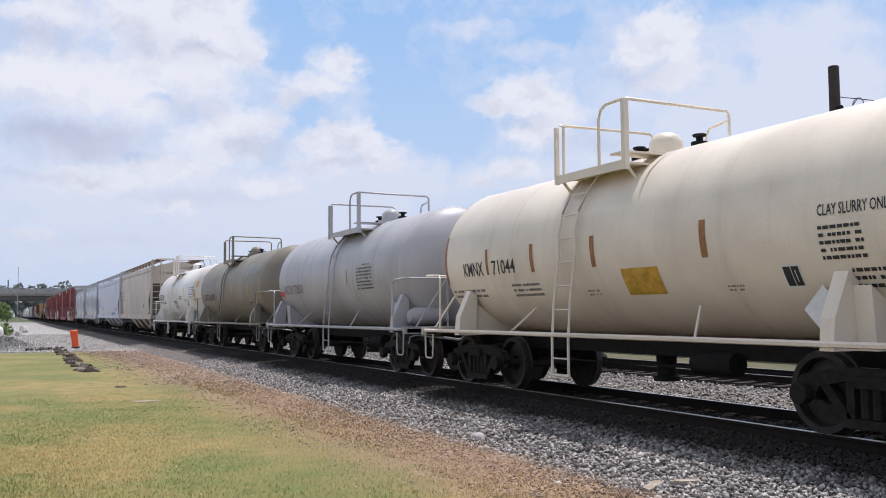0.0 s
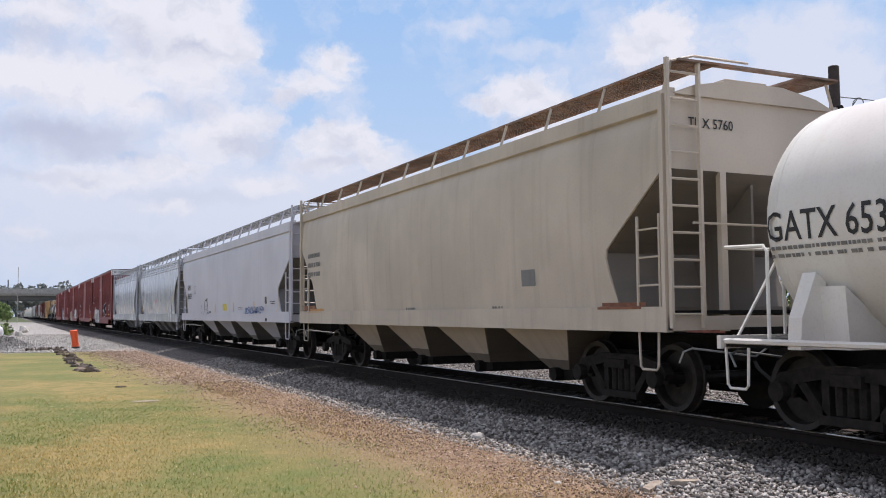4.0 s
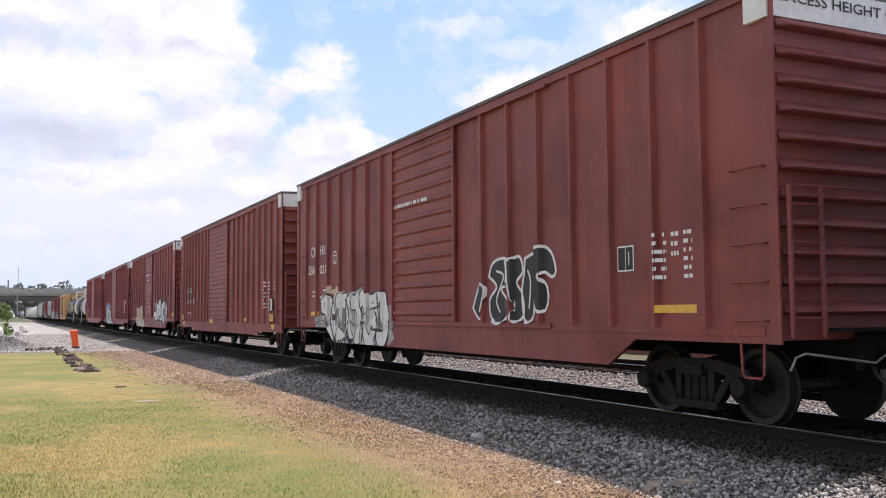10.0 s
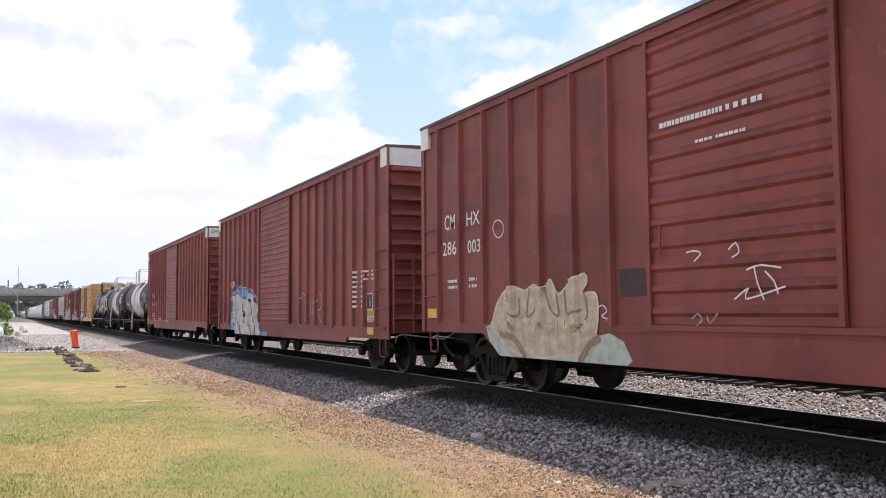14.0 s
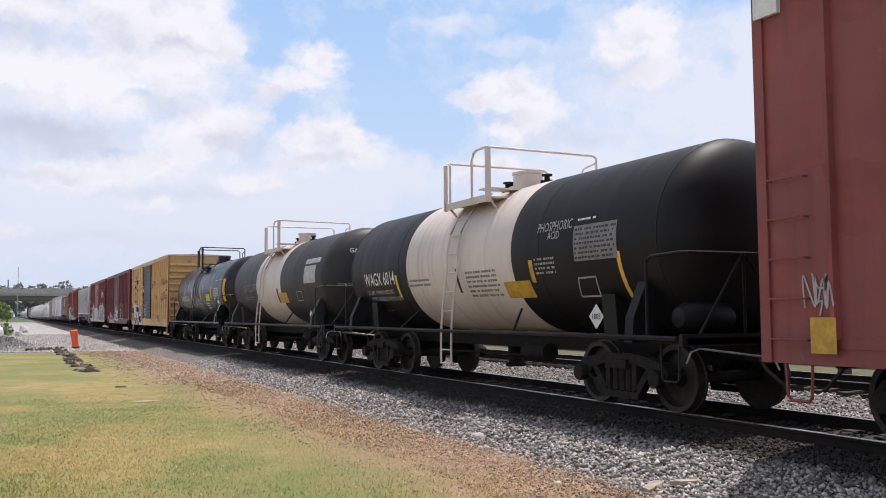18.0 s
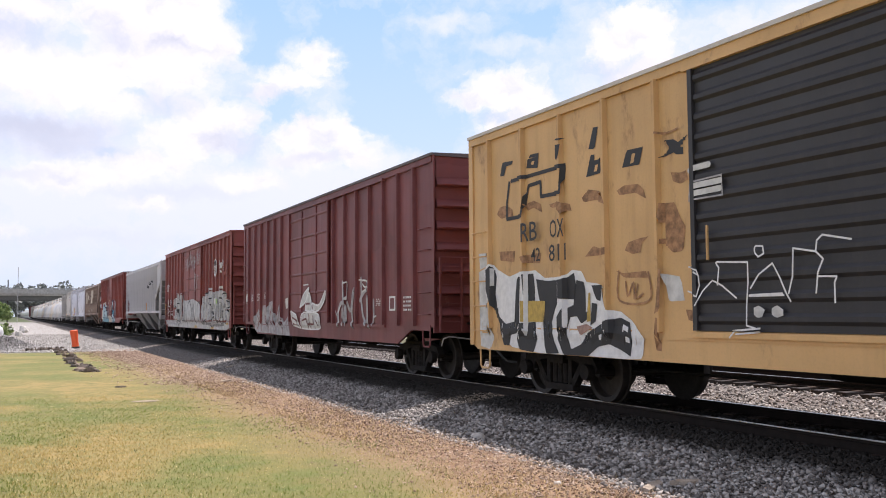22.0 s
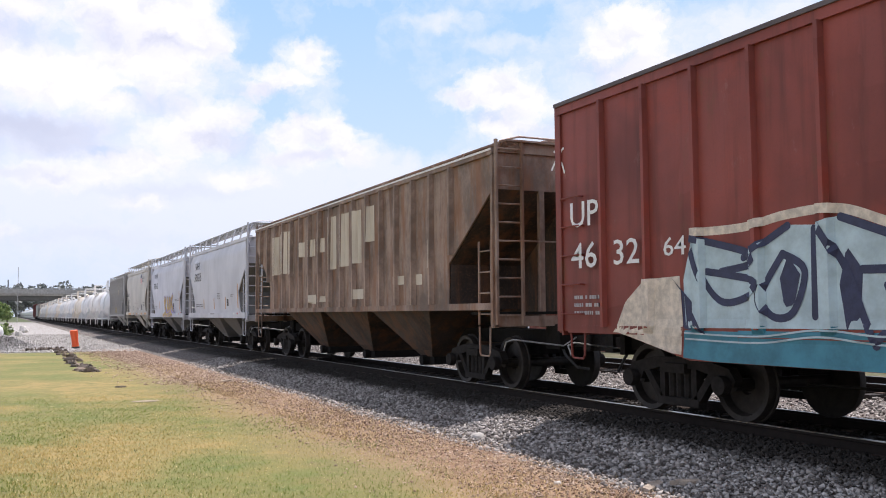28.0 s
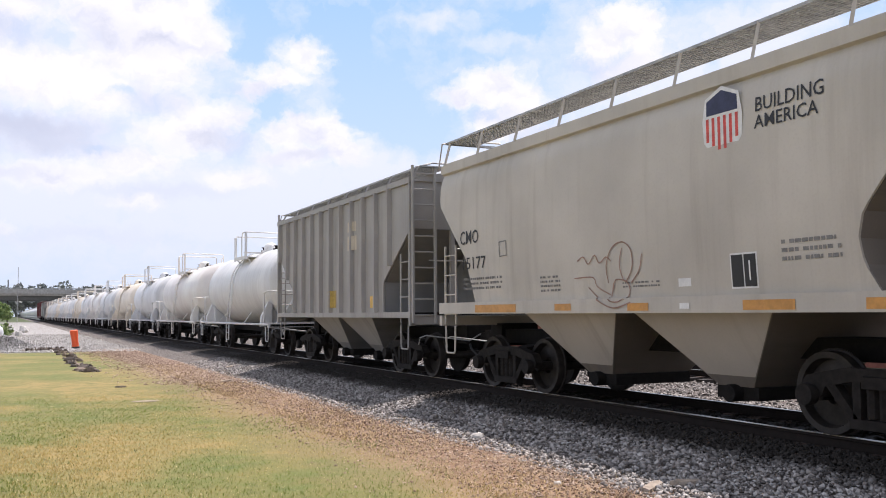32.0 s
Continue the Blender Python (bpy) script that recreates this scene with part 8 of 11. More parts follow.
for q in ((6.20, 2.53, 0.44, 1.19), (5.62, 2.53, 0.26, 1.16), (5.26, 2.55, 0.34, 1.20), (4.80, 2.54, 0.30, 1.25), (4.40, 2.51, 0.56, 1.26), (2.98, 2.93, 0.24, 0.41), (2.17, 2.90, 0.39, 0.46), (1.29, 2.96, 0.37, 0.37), (0.41, 2.47, 0.40, 1.34),
          (-0.50, 2.50, 0.43, 1.30), (-1.42, 2.53, 0.38, 1.25), (-2.27, 2.98, 0.37, 0.81), (2.24, 1.62, 0.56, 0.24), (1.29, 1.66, 0.42, 0.15)):
    patch(c22, *q, CHALK_PATCH, lean=-0.025)
patch(c22, -1.38, 1.69, 0.54, 0.23, CHALK_PATCH)
patch(c22, -3.84, 1.95, 0.49, 0.18, CHALK_PATCH)
patch(c22, -4.83, 1.92, 0.42, 0.21, CHALK_PATCH)
patch(c22, -5.50, 2.24, 0.29, 0.55, CHALK_PATCH)
patch(c22, -5.58, 2.33, 0.16, 0.38, BROWNGREY, off=0.008)
patch(c23, 2.28, 1.59, 0.13, 0.39, ORANGE_SHEET)
patch(c23, 0.15, 1.56, 0.11, 0.43, ORANGE_SHEET)
patch(c23, -1.98, 1.55, 0.12, 0.45, ORANGE_SHEET)
patch(c23, -4.06, 1.57, 0.11, 0.88, ORANGE_SHEET)
write(c23, "NAHX", 4.16, 3.29, 0.31, BLACK, 1.06)
write(c23, "503015", 4.29, 2.78, 0.35, BLACK, 1.50)
stencil_panel(c23, -2.31, 1.67, 0.26)
bars(c23, -0.54, 1.95, 0.51, 0.25, 4, GREY_INK, 362)
bars(c23, -2.91, 2.00, 0.55, 0.10, 2, GREY_INK, 363)
patch(c23, -4.22, 1.35, 0.15, 0.09, RED_SHEET)
patch(c23, -3.60, 1.34, 0.25, 0.07, WHITE)
bars(c23, 4.05, 1.65, 1.54, 0.18, 2, GREY_INK, 366)
bars(c23, 0.57, 1.34, 0.84, 0.08, 1, GREY_INK, 367)
write(c24, "NAHX", 4.24, 3.37, 0.25, BLACK, 1.16)
write(c24, "503162", 4.35, 2.78, 0.32, BLACK, 1.41)
patch(c24, 0.77, 1.25, 3.02, 0.24, OCHRE_SPRAY, "graffiti_base", "sprayed yellow paint band", 0.004)
bold(c24, 0, 0, [(0.22, [(-0.57, 2.2), (-0.27, 1.42)]), (0.2, [(0.04, 2.21), (-0.4, 1.83)]), (0.2, [(-0.36, 1.82), (0.13, 1.41)]), (0.2, [(0.68, 2.17), (0.33, 1.41)]), (0.2, [(0.68, 2.17), (0.93, 1.44)]), (0.12, [(0.47, 1.68), (0.89, 1.71)]),
                 (0.18, [(1.29, 2.16), (1.14, 1.84), (1.18, 1.51), (1.44, 1.53), (1.51, 1.9), (1.41, 2.16), (1.29, 2.16)]), (0.2, [(2.19, 2.28), (1.85, 2.06), (1.94, 1.81), (2.19, 1.63), (2.08, 1.4), (1.77, 1.44)])], OCHRE_SPRAY, VIOLET_SPRAY, 0.13)
scrawl(c24, -2.3, 1.32, 0.85, 0.42, LILAC_SPRAY, 371, 5, 0.03)
stencil_panel(c24, -2.31, 1.64, 0.28)
patch(c24, -4.06, 1.55, 0.11, 0.92, ORANGE_SHEET)
patch(c24, -4.22, 1.36, 0.15, 0.12, RED_SHEET)
bars(c24, -2.83, 2.01, 1.20, 0.13, 2, GREY_INK, 375)
patch(c24, 2.34, 1.64, 0.11, 0.46, ORANGE_SHEET)
bars(c24, 4.01, 1.64, 0.82, 0.21, 2, GREY_INK, 377)
patch(c24, -3.63, 1.36, 0.23, 0.07, WHITE)
write(c25, "CMO", 4.53, 2.58, 0.24, BLACK, 0.71)
write(c25, "15177", 4.44, 2.13, 0.21, BLACK, 0.87)
stroke(c25, 3.07, 2.29, [(0.00, 0.00), (-0.01, 0.24), (0.22, 0.25), (0.23, 0.01), (0.00, 0.00)], 0.02, GREY_INK)
write(c25, "BUILDING", -2.78, 3.55, 0.16, BLACK, 0.94)
write(c25, "AMERICA", -2.76, 3.36, 0.15, BLACK, 0.89)
stencil_panel(c25, -2.33, 1.63, 0.36)
patch(c25, 3.91, 1.36, 1.42, 0.13, ORANGE_SHEET)
patch(c25, 1.33, 1.38, 0.44, 0.10, ORANGE_SHEET)
patch(c25, -0.45, 1.37, 0.44, 0.10, ORANGE_SHEET)
patch(c25, -2.55, 1.37, 0.75, 0.11, ORANGE_SHEET)
patch(c25, -4.17, 1.37, 0.91, 0.11, ORANGE_SHEET)
stroke(c25, 0, 0, [(-0.04, 1.76), (-0.07, 1.99), (0.07, 2.22), (0.3, 2.29), (0.48, 2.19), (0.51, 1.96), (0.34, 1.76), (0.23, 1.98), (0.3, 2.2)], 0.018, RUST_SPRAY, 0.012)
stroke(c25, 0, 0, [(0.09, 1.72), (0.02, 1.53), (0.25, 1.49), (0.42, 1.6), (0.38, 1.75), (0.13, 1.79), (0.05, 1.67)], 0.018, RUST_SPRAY, 0.012)
stroke(c25, 0, 0, [(-0.76, 2.09), (-0.61, 2.14), (-0.5, 2.03), (-0.33, 2.15), (-0.23, 2.03), (-0.07, 2.11), (0.04, 2.05)], 0.018, RUST_SPRAY, 0.012)
stroke(c25, 0, 0, [(-0.86, 1.84), (-0.4, 1.84), (-0.31, 1.71), (-0.01, 1.59)], 0.018, RUST_SPRAY, 0.012)
stroke(c25, 0, 0, [(-0.52, 1.7), (-0.25, 1.53), (0.14, 1.41), (0.52, 1.48)], 0.018, RUST_SPRAY, 0.012)
stroke(c25, 0, 0, [(0.47, 1.74), (0.65, 1.9), (0.72, 2.1)], 0.018, RUST_SPRAY, 0.012)
bars(c25, -3.09, 1.87, 0.78, 0.27, 3, GREY_INK, 391)
bars(c25, 1.82, 1.66, 0.56, 0.27, 4, GREY_INK, 392)
bars(c25, 4.45, 1.75, 1.47, 0.25, 3, GREY_INK, 393)
patch(c25, -1.40, 1.66, 0.23, 0.10, WHITE)
patch(c25, -1.49, 1.39, 0.18, 0.07, WHITE)
bars(c25, -0.27, 1.67, 0.77, 0.10, 2, GREY_INK, 396)
shield(c25, -1.93, 3.12, 0.84, True)
patch(c26, -1.22, 3.31, 0.60, 0.23, CHALK_PATCH)
patch(c26, -1.22, 2.86, 0.64, 0.34, CHALK_PATCH)
patch(c26, -2.75, 1.48, 0.28, 0.26, YELLOW)
patch(c26, -0.02, 1.50, 0.36, 0.43, STRIP_GOLD)
write_end(c5, "TILX 5760", -1.15, 3.72, 0.13, BLACK, 0.75, lambda x, z: -7.925 + 0.055)
write_end(c15, "GATX 21790", -0.7, 3.0, 0.12, WHITE, 0.95, head(5.9))
write_end(c4, "GATX 65319", -0.4, 2.97, 0.13, BLACK, 0.95, head(5.7))
write_end(c16, "GATX 22030", -0.3, 2.95, 0.15, WHITE, 1.0, head(5.8))
for wagon, length, top in ((c9, 17.85, 4.96), (c10, 17.9, 5.0), (c11, 17.8, 4.98), (c12, 17.6, 4.98), (c13, 17.9, 4.96)):
    if wagon is not c12:
        write_end(wagon, "EXCESS HEIGHT CAR", -1.45 if wagon is not c10 else -0.75, top - 0.22, 0.12, BLACK, 2.1, lambda x, z, h=length: -h / 2 - 0.03)
    for i in range(3):
        me = bpy.data.meshes.new("stencil_lines")
        z = top - 1.05 - 0.72 * i
        me.from_pydata([(a, -length / 2 - 0.095, z + b) for j in (0, 1) for a, b in ((0.1 + j * 0.2, -j * 0.12), (1.3, -j * 0.12), (1.3, 0.06 - j * 0.12), (0.1 + j * 0.2, 0.06 - j * 0.12))], [], [(0, 1, 2, 3), (4, 5, 6, 7)])
        me.materials.append(WHITE)
        if wagon in (c10, c12):
            new("stencil_lines", me).parent = wagon
fill(c3, [(2.11, 2.65), (2.3, 3.09), (3.07, 3.17), (3.84, 3.16), (4.67, 3.11), (4.75, 2.9), (4.23, 2.74), (3.61, 2.8), (3.16, 2.66), (2.57, 2.7)], BLUE_STAIN, 0.004)
# sprayed lettering, shape by shape
fill(c9, [(-6.94, 1.81), (-6.56, 1.87), (-5.87, 1.74), (-5.78, 1.86), (-5.09, 1.9), (-4.52, 1.83), (-3.97, 1.92), (-3.74, 1.97), (-3.45, 1.83), (-3.09, 1.8), (-2.67, 1.86), (-2.4, 1.81), (-2.27, 1.54), (-2.34, 1.11), (-2.4, 0.74), (-3.09, 0.66), (-4.2, 0.66), (-5.43, 0.65), (-5.96, 0.79), (-6.19, 1.07), (-6.7, 1.36), (-6.89, 1.58)], PALE_SPRAY, 0.006)
stroke(c9, 0, 0, [(-5.87, 1.72), (-6.05, 1.15), (-5.78, 0.72)], 0.07, BLACK, 0.012)
stroke(c9, 0, 0, [(-4.93, 1.7), (-4.68, 1.29), (-5.01, 0.69)], 0.07, BLACK, 0.012)
stroke(c9, 0, 0, [(-3.82, 1.49), (-3.71, 1.1), (-3.82, 0.7)], 0.07, BLACK, 0.012)
stroke(c9, 0, 0, [(-2.95, 1.44), (-2.81, 1.1), (-3.02, 0.74)], 0.07, BLACK, 0.012)
stroke(c9, 0, 0, [(-6.56, 1.65), (-6.42, 1.22)], 0.1, GREY_SPRAY, 0.009)
stroke(c9, 0, 0, [(-4.4, 1.63), (-4.28, 1.16)], 0.1, GREY_SPRAY, 0.009)
stroke(c9, 0, 0, [(-3.37, 1.68), (-3.3, 1.29)], 0.1, GREY_SPRAY, 0.009)
stroke(c9, 0, 0, [(-2.6, 1.66), (-2.53, 1.29)], 0.1, GREY_SPRAY, 0.009)
fill(c9, [(1.86, 1.44), (2.12, 1.83), (2.37, 1.78), (2.28, 1.49), (2.11, 1.25)], BLACK, 0.006, WHITE, 0.05)
fill(c9, [(2.46, 1.97), (2.58, 2.17), (2.84, 2.25), (3.13, 2.2), (3.14, 1.85), (2.89, 1.75), (3.07, 1.57), (3.11, 1.34), (2.91, 1.2), (2.72, 1.18), (2.52, 1.3), (2.49, 1.58), (2.73, 1.79)], BLACK, 0.006, WHITE, 0.05)
fill(c9, [(3.16, 2.2), (3.5, 2.25), (3.6, 2.01), (3.4, 1.84), (3.57, 1.66), (3.62, 1.34), (3.43, 1.21), (3.25, 1.25), (3.33, 1.48), (3.21, 1.76)], BLACK, 0.006, WHITE, 0.05)
fill(c9, [(3.67, 2.21), (4.02, 2.26), (3.98, 1.91), (3.91, 1.3), (3.65, 1.23), (3.57, 1.66), (3.65, 2.01)], BLACK, 0.006, WHITE, 0.05)
fill(c9, [(4.02, 2.35), (4.27, 2.36), (4.48, 2.23), (4.58, 1.97), (4.47, 1.89), (4.26, 1.97), (4.13, 1.9), (4.31, 1.77), (4.36, 1.55), (4.25, 1.38), (4.08, 1.4), (4, 1.65)], BLACK, 0.006, WHITE, 0.05)
stroke(c9, 0, 0, [(2.74, 2.05), (2.97, 1.95), (2.73, 1.58), (2.84, 1.37)], 0.04, WHITE, 0.012)
stroke(c9, 0, 0, [(3.76, 2.01), (3.84, 1.83), (3.79, 1.43)], 0.04, WHITE, 0.012)
fill(c9, [(-7.37, 1.21), (-6.83, 1.34), (-6.55, 1.3), (-6.42, 0.98), (-6.45, 0.83), (-7.3, 0.88)], GREY_SPRAY, 0.005)
fill(c9, [(-4.59, 1.88), (-4.37, 1.7), (-4.28, 1.4), (-4.13, 1.35), (-4.12, 1.04), (-4.02, 0.78), (-4.09, 0.63), (-4.33, 0.7), (-4.46, 1.3)], GREY_SPRAY, 0.005)
fill(c9, [(-3.94, 0.78), (-3.8, 1.04), (-3.67, 0.79), (-3.59, 0.62), (-3.93, 0.63)], GREY_SPRAY, 0.005)
fill(c9, [(-2.96, 0.71), (-2.84, 0.83), (-2.76, 0.6), (-2.93, 0.64)], GREY_SPRAY, 0.005)
fill(c9, [(-2.18, 1.52), (-1.9, 1.54), (-1.75, 1.38), (-1.78, 1.09), (-1.99, 1.03), (-1.81, 0.82), (-2.2, 0.64), (-2.12, 1.08)], GREY_SPRAY, 0.005)
fill(c9, [(-3.77, 1.52), (-3.46, 1.52), (-3.05, 1.45), (-3, 1.06), (-3.24, 0.86), (-3.49, 0.89), (-3.69, 1.11)], GREY_SPRAY, 0.005)
fill(c9, [(-6.91, 1.69), (-6.59, 1.81), (-6.33, 1.85), (-6.1, 1.82), (-5.87, 1.69), (-5.7, 1.41), (-5.6, 1.03), (-5.67, 0.84), (-5.88, 0.68), (-6.16, 0.8), (-6.4, 0.86), (-6.44, 1.3), (-6.8, 1.36)], WHITE, 0.009, BLACK, 0.035)
fill(c9, [(-5.69, 1.64), (-5.57, 1.82), (-5.14, 1.85), (-4.78, 1.85), (-4.81, 1.75), (-4.91, 1.51), (-4.85, 1.3), (-4.84, 1.02), (-4.63, 0.75), (-4.41, 0.75), (-4.41, 0.63), (-5.63, 0.59), (-5.65, 0.78), (-5.57, 1.11), (-5.6, 1.45)], WHITE, 0.009, BLACK, 0.035)
fill(c9, [(-4.81, 1.75), (-4.55, 1.84), (-4.6, 1.57), (-4.59, 1.3), (-4.52, 0.96), (-4.35, 0.75), (-4.64, 0.65), (-4.82, 0.88), (-4.91, 1.3), (-4.88, 1.55)], WHITE, 0.009, BLACK, 0.035)
fill(c9, [(-4.37, 1.73), (-4.21, 1.81), (-4.07, 1.93), (-3.99, 1.89), (-3.96, 1.69), (-3.89, 1.49), (-3.79, 1.3), (-3.88, 1.04), (-3.99, 0.65), (-4.12, 0.61), (-4.33, 0.7), (-4.16, 1.03), (-4.11, 1.3), (-4.22, 1.43), (-4.34, 1.47)], WHITE, 0.009, BLACK, 0.035)
fill(c9, [(-3.98, 1.69), (-3.92, 1.83), (-3.76, 1.93), (-3.62, 1.94), (-3.45, 1.86), (-3.37, 1.8), (-3.12, 1.79), (-2.96, 1.81), (-2.86, 1.85), (-2.81, 1.65), (-2.75, 1.52), (-2.97, 1.48), (-3.21, 1.45), (-3.45, 1.33), (-3.48, 1.46), (-3.66, 1.53), (-3.87, 1.46), (-3.95, 1.56)], WHITE, 0.009, BLACK, 0.035)
fill(c9, [(-3.8, 1.14), (-3.51, 1.12), (-3.44, 0.96), (-3.28, 0.88), (-3.15, 1.06), (-2.91, 0.99), (-2.88, 0.83), (-3.01, 0.63), (-3.5, 0.6), (-3.67, 0.79)], WHITE, 0.009, BLACK, 0.035)
fill(c9, [(-2.81, 1.62), (-2.69, 1.77), (-2.5, 1.84), (-2.29, 1.81), (-2.23, 1.63), (-2.15, 1.47), (-2.09, 1.33), (-2.14, 0.97), (-2.23, 0.8), (-2.41, 0.63), (-2.7, 0.62), (-2.86, 0.74), (-2.88, 0.95), (-2.54, 0.97), (-2.42, 1.07), (-2.48, 1.3), (-2.47, 1.61), (-2.59, 1.44), (-2.74, 1.39)], WHITE, 0.009, BLACK, 0.035)
fill(c9, [(-5.53, 1.48), (-4.95, 1.5), (-4.91, 1.33), (-4.86, 1.02), (-5.01, 0.86), (-5.23, 0.94), (-5.52, 1.02), (-5.49, 1.19)], GREY_INK, 0.011)
fill(c9, [(-6.38, 1.31), (-6.25, 1.33), (-6.12, 1.18), (-6.28, 1.02), (-6.37, 0.98)], GREY_INK, 0.011)
fill(c9, [(-2.76, 1.3), (-2.48, 1.41), (-2.48, 1.07), (-2.68, 1), (-2.81, 1.12)], GREY_INK, 0.011)
fill(c9, [(-3.16, 1.59), (-3.03, 1.66), (-3.01, 1.56)], GREY_INK, 0.011)
fill(c9, [(-5.51, 1.33), (-5.32, 1.36), (-5.26, 1.19), (-5.42, 1.15)], WHITE, 0.013)
fill(c9, [(-3.21, 1.21), (-2.88, 1.3), (-2.76, 1.07), (-3.05, 1.01), (-3.18, 1.09)], WHITE, 0.013)
fill(c9, [(-3, 1.42), (-2.68, 1.47), (-2.82, 1.37)], WHITE, 0.013)
fill(c9, [(-3.66, 1.4), (-3.59, 1.43), (-3.6, 1.17), (-3.67, 1.2)], WHITE, 0.013)
stroke(c9, 0, 0, [(-6.85, 1.64), (-6.8, 1.38), (-6.44, 1.28), (-6.43, 0.86)], 0.05, BLACK, 0.016)
stroke(c9, 0, 0, [(-5.53, 0.62), (-5.44, 0.71), (-5.37, 0.63), (-5.29, 0.72), (-5.18, 0.65), (-5.07, 0.76), (-4.96, 0.64), (-4.82, 0.8), (-4.74, 0.68), (-4.64, 0.67)], 0.05, BLACK, 0.016)
stroke(c9, 0, 0, [(-3.15, 1.06), (-3.1, 0.99), (-2.68, 1), (-2.47, 0.97)], 0.05, BLACK, 0.016)
stroke(c9, 0, 0, [(-5.88, 2.79), (-5.83, 2.9), (-5.7, 2.92), (-5.6, 2.83), (-5.58, 2.72), (-5.64, 2.63), (-5.76, 2.62), (-5.86, 2.69), (-5.88, 2.79)], 0.03, WHITE, 0.012)
stroke(c9, 0, 0, [(-5.83, 2.81), (-5.61, 2.81)], 0.03, WHITE, 0.012)
stroke(c9, 0, 0, [(-5.73, 2.73), (-5.71, 2.64)], 0.03, WHITE, 0.012)
fill(c9, [(-6.25, 2.06), (-6.01, 2.07), (-5.99, 1.93), (-5.73, 1.98), (-5.71, 2.03), (-5.43, 2.03), (-5.42, 1.87), (-5.74, 1.84), (-6.23, 1.88)], TAN_SPRAY, 0.004)
fill(c9, [(-5.93, 1.34), (-5.61, 1.34), (-5.6, 1.19), (-5.92, 1.18)], PATCH_DARK, 0.016)
fill(c11, [(1.67, 1.35), (2.34, 1.43), (2.45, 1.09), (2.04, 1.04)], GREY_SPRAY, 0.006)
fill(c11, [(5.8, 2), (6.26, 1.98), (6.44, 1.67), (6.49, 1.37), (6.23, 1.02), (5.77, 0.99)], GREY_SPRAY, 0.006)
fill(c11, [(2.34, 1.99), (2.75, 2.09), (2.92, 1.74), (2.4, 1.52)], GREY_SPRAY, 0.006)
fill(c11, [(6.25, 1.75), (6.46, 1.76), (6.49, 1.41), (6.3, 1.37)], PALE_SPRAY, 0.008)
fill(c11, [(2.28, 1.47), (2.63, 1.64), (2.8, 1.29), (3, 1.41), (2.86, 1.8), (3.14, 1.87), (3.27, 1.29), (3.18, 1.05), (2.51, 1.02), (2.28, 1.18)], WHITE, 0.01, BLACK, 0.075)
fill(c11, [(3.28, 1.93), (3.54, 2.08), (3.88, 2.02), (4, 1.72), (4.07, 1.29), (3.99, 1.09), (3.34, 1.06), (3.19, 1.4)], WHITE, 0.01, BLACK, 0.075)
fill(c11, [(4.06, 2.14), (4.38, 2.18), (4.3, 1.82), (4.41, 1.45), (4.55, 1.08), (4.11, 1.07), (4, 1.72)], WHITE, 0.01, BLACK, 0.075)
fill(c11, [(4.54, 2.23), (4.78, 2.27), (4.93, 2.11), (4.84, 1.91), (4.7, 1.79), (4.56, 1.97)], WHITE, 0.01, BLACK, 0.075)
fill(c11, [(4.41, 1.52), (4.65, 1.63), (4.99, 1.5), (5.05, 1.07), (4.64, 1.02), (4.48, 1.24)], WHITE, 0.01, BLACK, 0.075)
fill(c11, [(5.07, 1.95), (5.33, 2.11), (5.59, 2.08), (5.73, 1.88), (5.66, 1.59), (5.43, 1.69), (5.28, 1.62), (5.23, 1.41), (5.45, 1.33), (5.66, 1.44), (5.74, 1.2), (5.59, 0.98), (5.31, 0.78), (5.05, 0.99), (4.97, 1.5)], WHITE, 0.01, BLACK, 0.075)
stroke(c11, 0, 0, [(3.5, 1.1), (3.55, 0.82)], 0.07, WHITE, 0.016)
stroke(c11, 0, 0, [(3.79, 1.1), (3.83, 0.87)], 0.07, WHITE, 0.016)
stroke(c11, 0, 0, [(4.28, 1.09), (4.4, 0.71)], 0.07, WHITE, 0.016)
stroke(c11, 0, 0, [(5.31, 0.9), (5.35, 0.72)], 0.07, WHITE, 0.016)
stroke(c11, 0, 0, [(2.65, 1.04), (2.65, 0.83)], 0.07, WHITE, 0.016)
stroke(c11, 0, 0, [(3.48, 1.68), (3.61, 1.46), (3.45, 1.27)], 0.09, GREY_INK, 0.018)
stroke(c11, 0, 0, [(4.16, 1.19), (4.41, 1.42)], 0.09, GREY_INK, 0.018)
stroke(c11, 0, 0, [(5.43, 1.54), (5.36, 1.3)], 0.09, GREY_INK, 0.018)
stroke(c11, 0, 0, [(2.46, 2.1), (2.58, 2.21), (2.64, 2.03)], 0.05, WHITE, 0.016)
fill(c11, [(-6.3, 1.12), (-5.74, 1.25), (-5.01, 1.03), (-3.29, 0.98), (-2.75, 1.07), (-2.44, 0.96), (-2.26, 0.71), (-2.39, 0.63), (-3.59, 0.61), (-5.02, 0.61), (-5.85, 0.64), (-6.24, 0.91)], MINT_SPRAY, 0.006)
fill(c11, [(-6.1, 1.15), (-5.93, 1.48), (-5.64, 1.71), (-5.35, 1.77), (-5, 1.7), (-4.73, 1.78), (-4.4, 1.73), (-4.24, 1.85), (-4.01, 1.63), (-3.7, 1.79), (-3.33, 1.9), (-3.27, 1.78), (-3.41, 1.62), (-3.06, 1.61), (-3.01, 1.3), (-3.08, 0.98), (-3.3, 0.78), (-4.03, 0.7), (-5.02, 0.66), (-5.71, 0.88)], TAN_SPRAY, 0.009, STRIP_TAN, 0.04)
stroke(c11, 0, 0, [(-5.79, 1), (-5.34, 0.93), (-5.02, 0.66)], 0.11, RUST_SPRAY, 0.016)
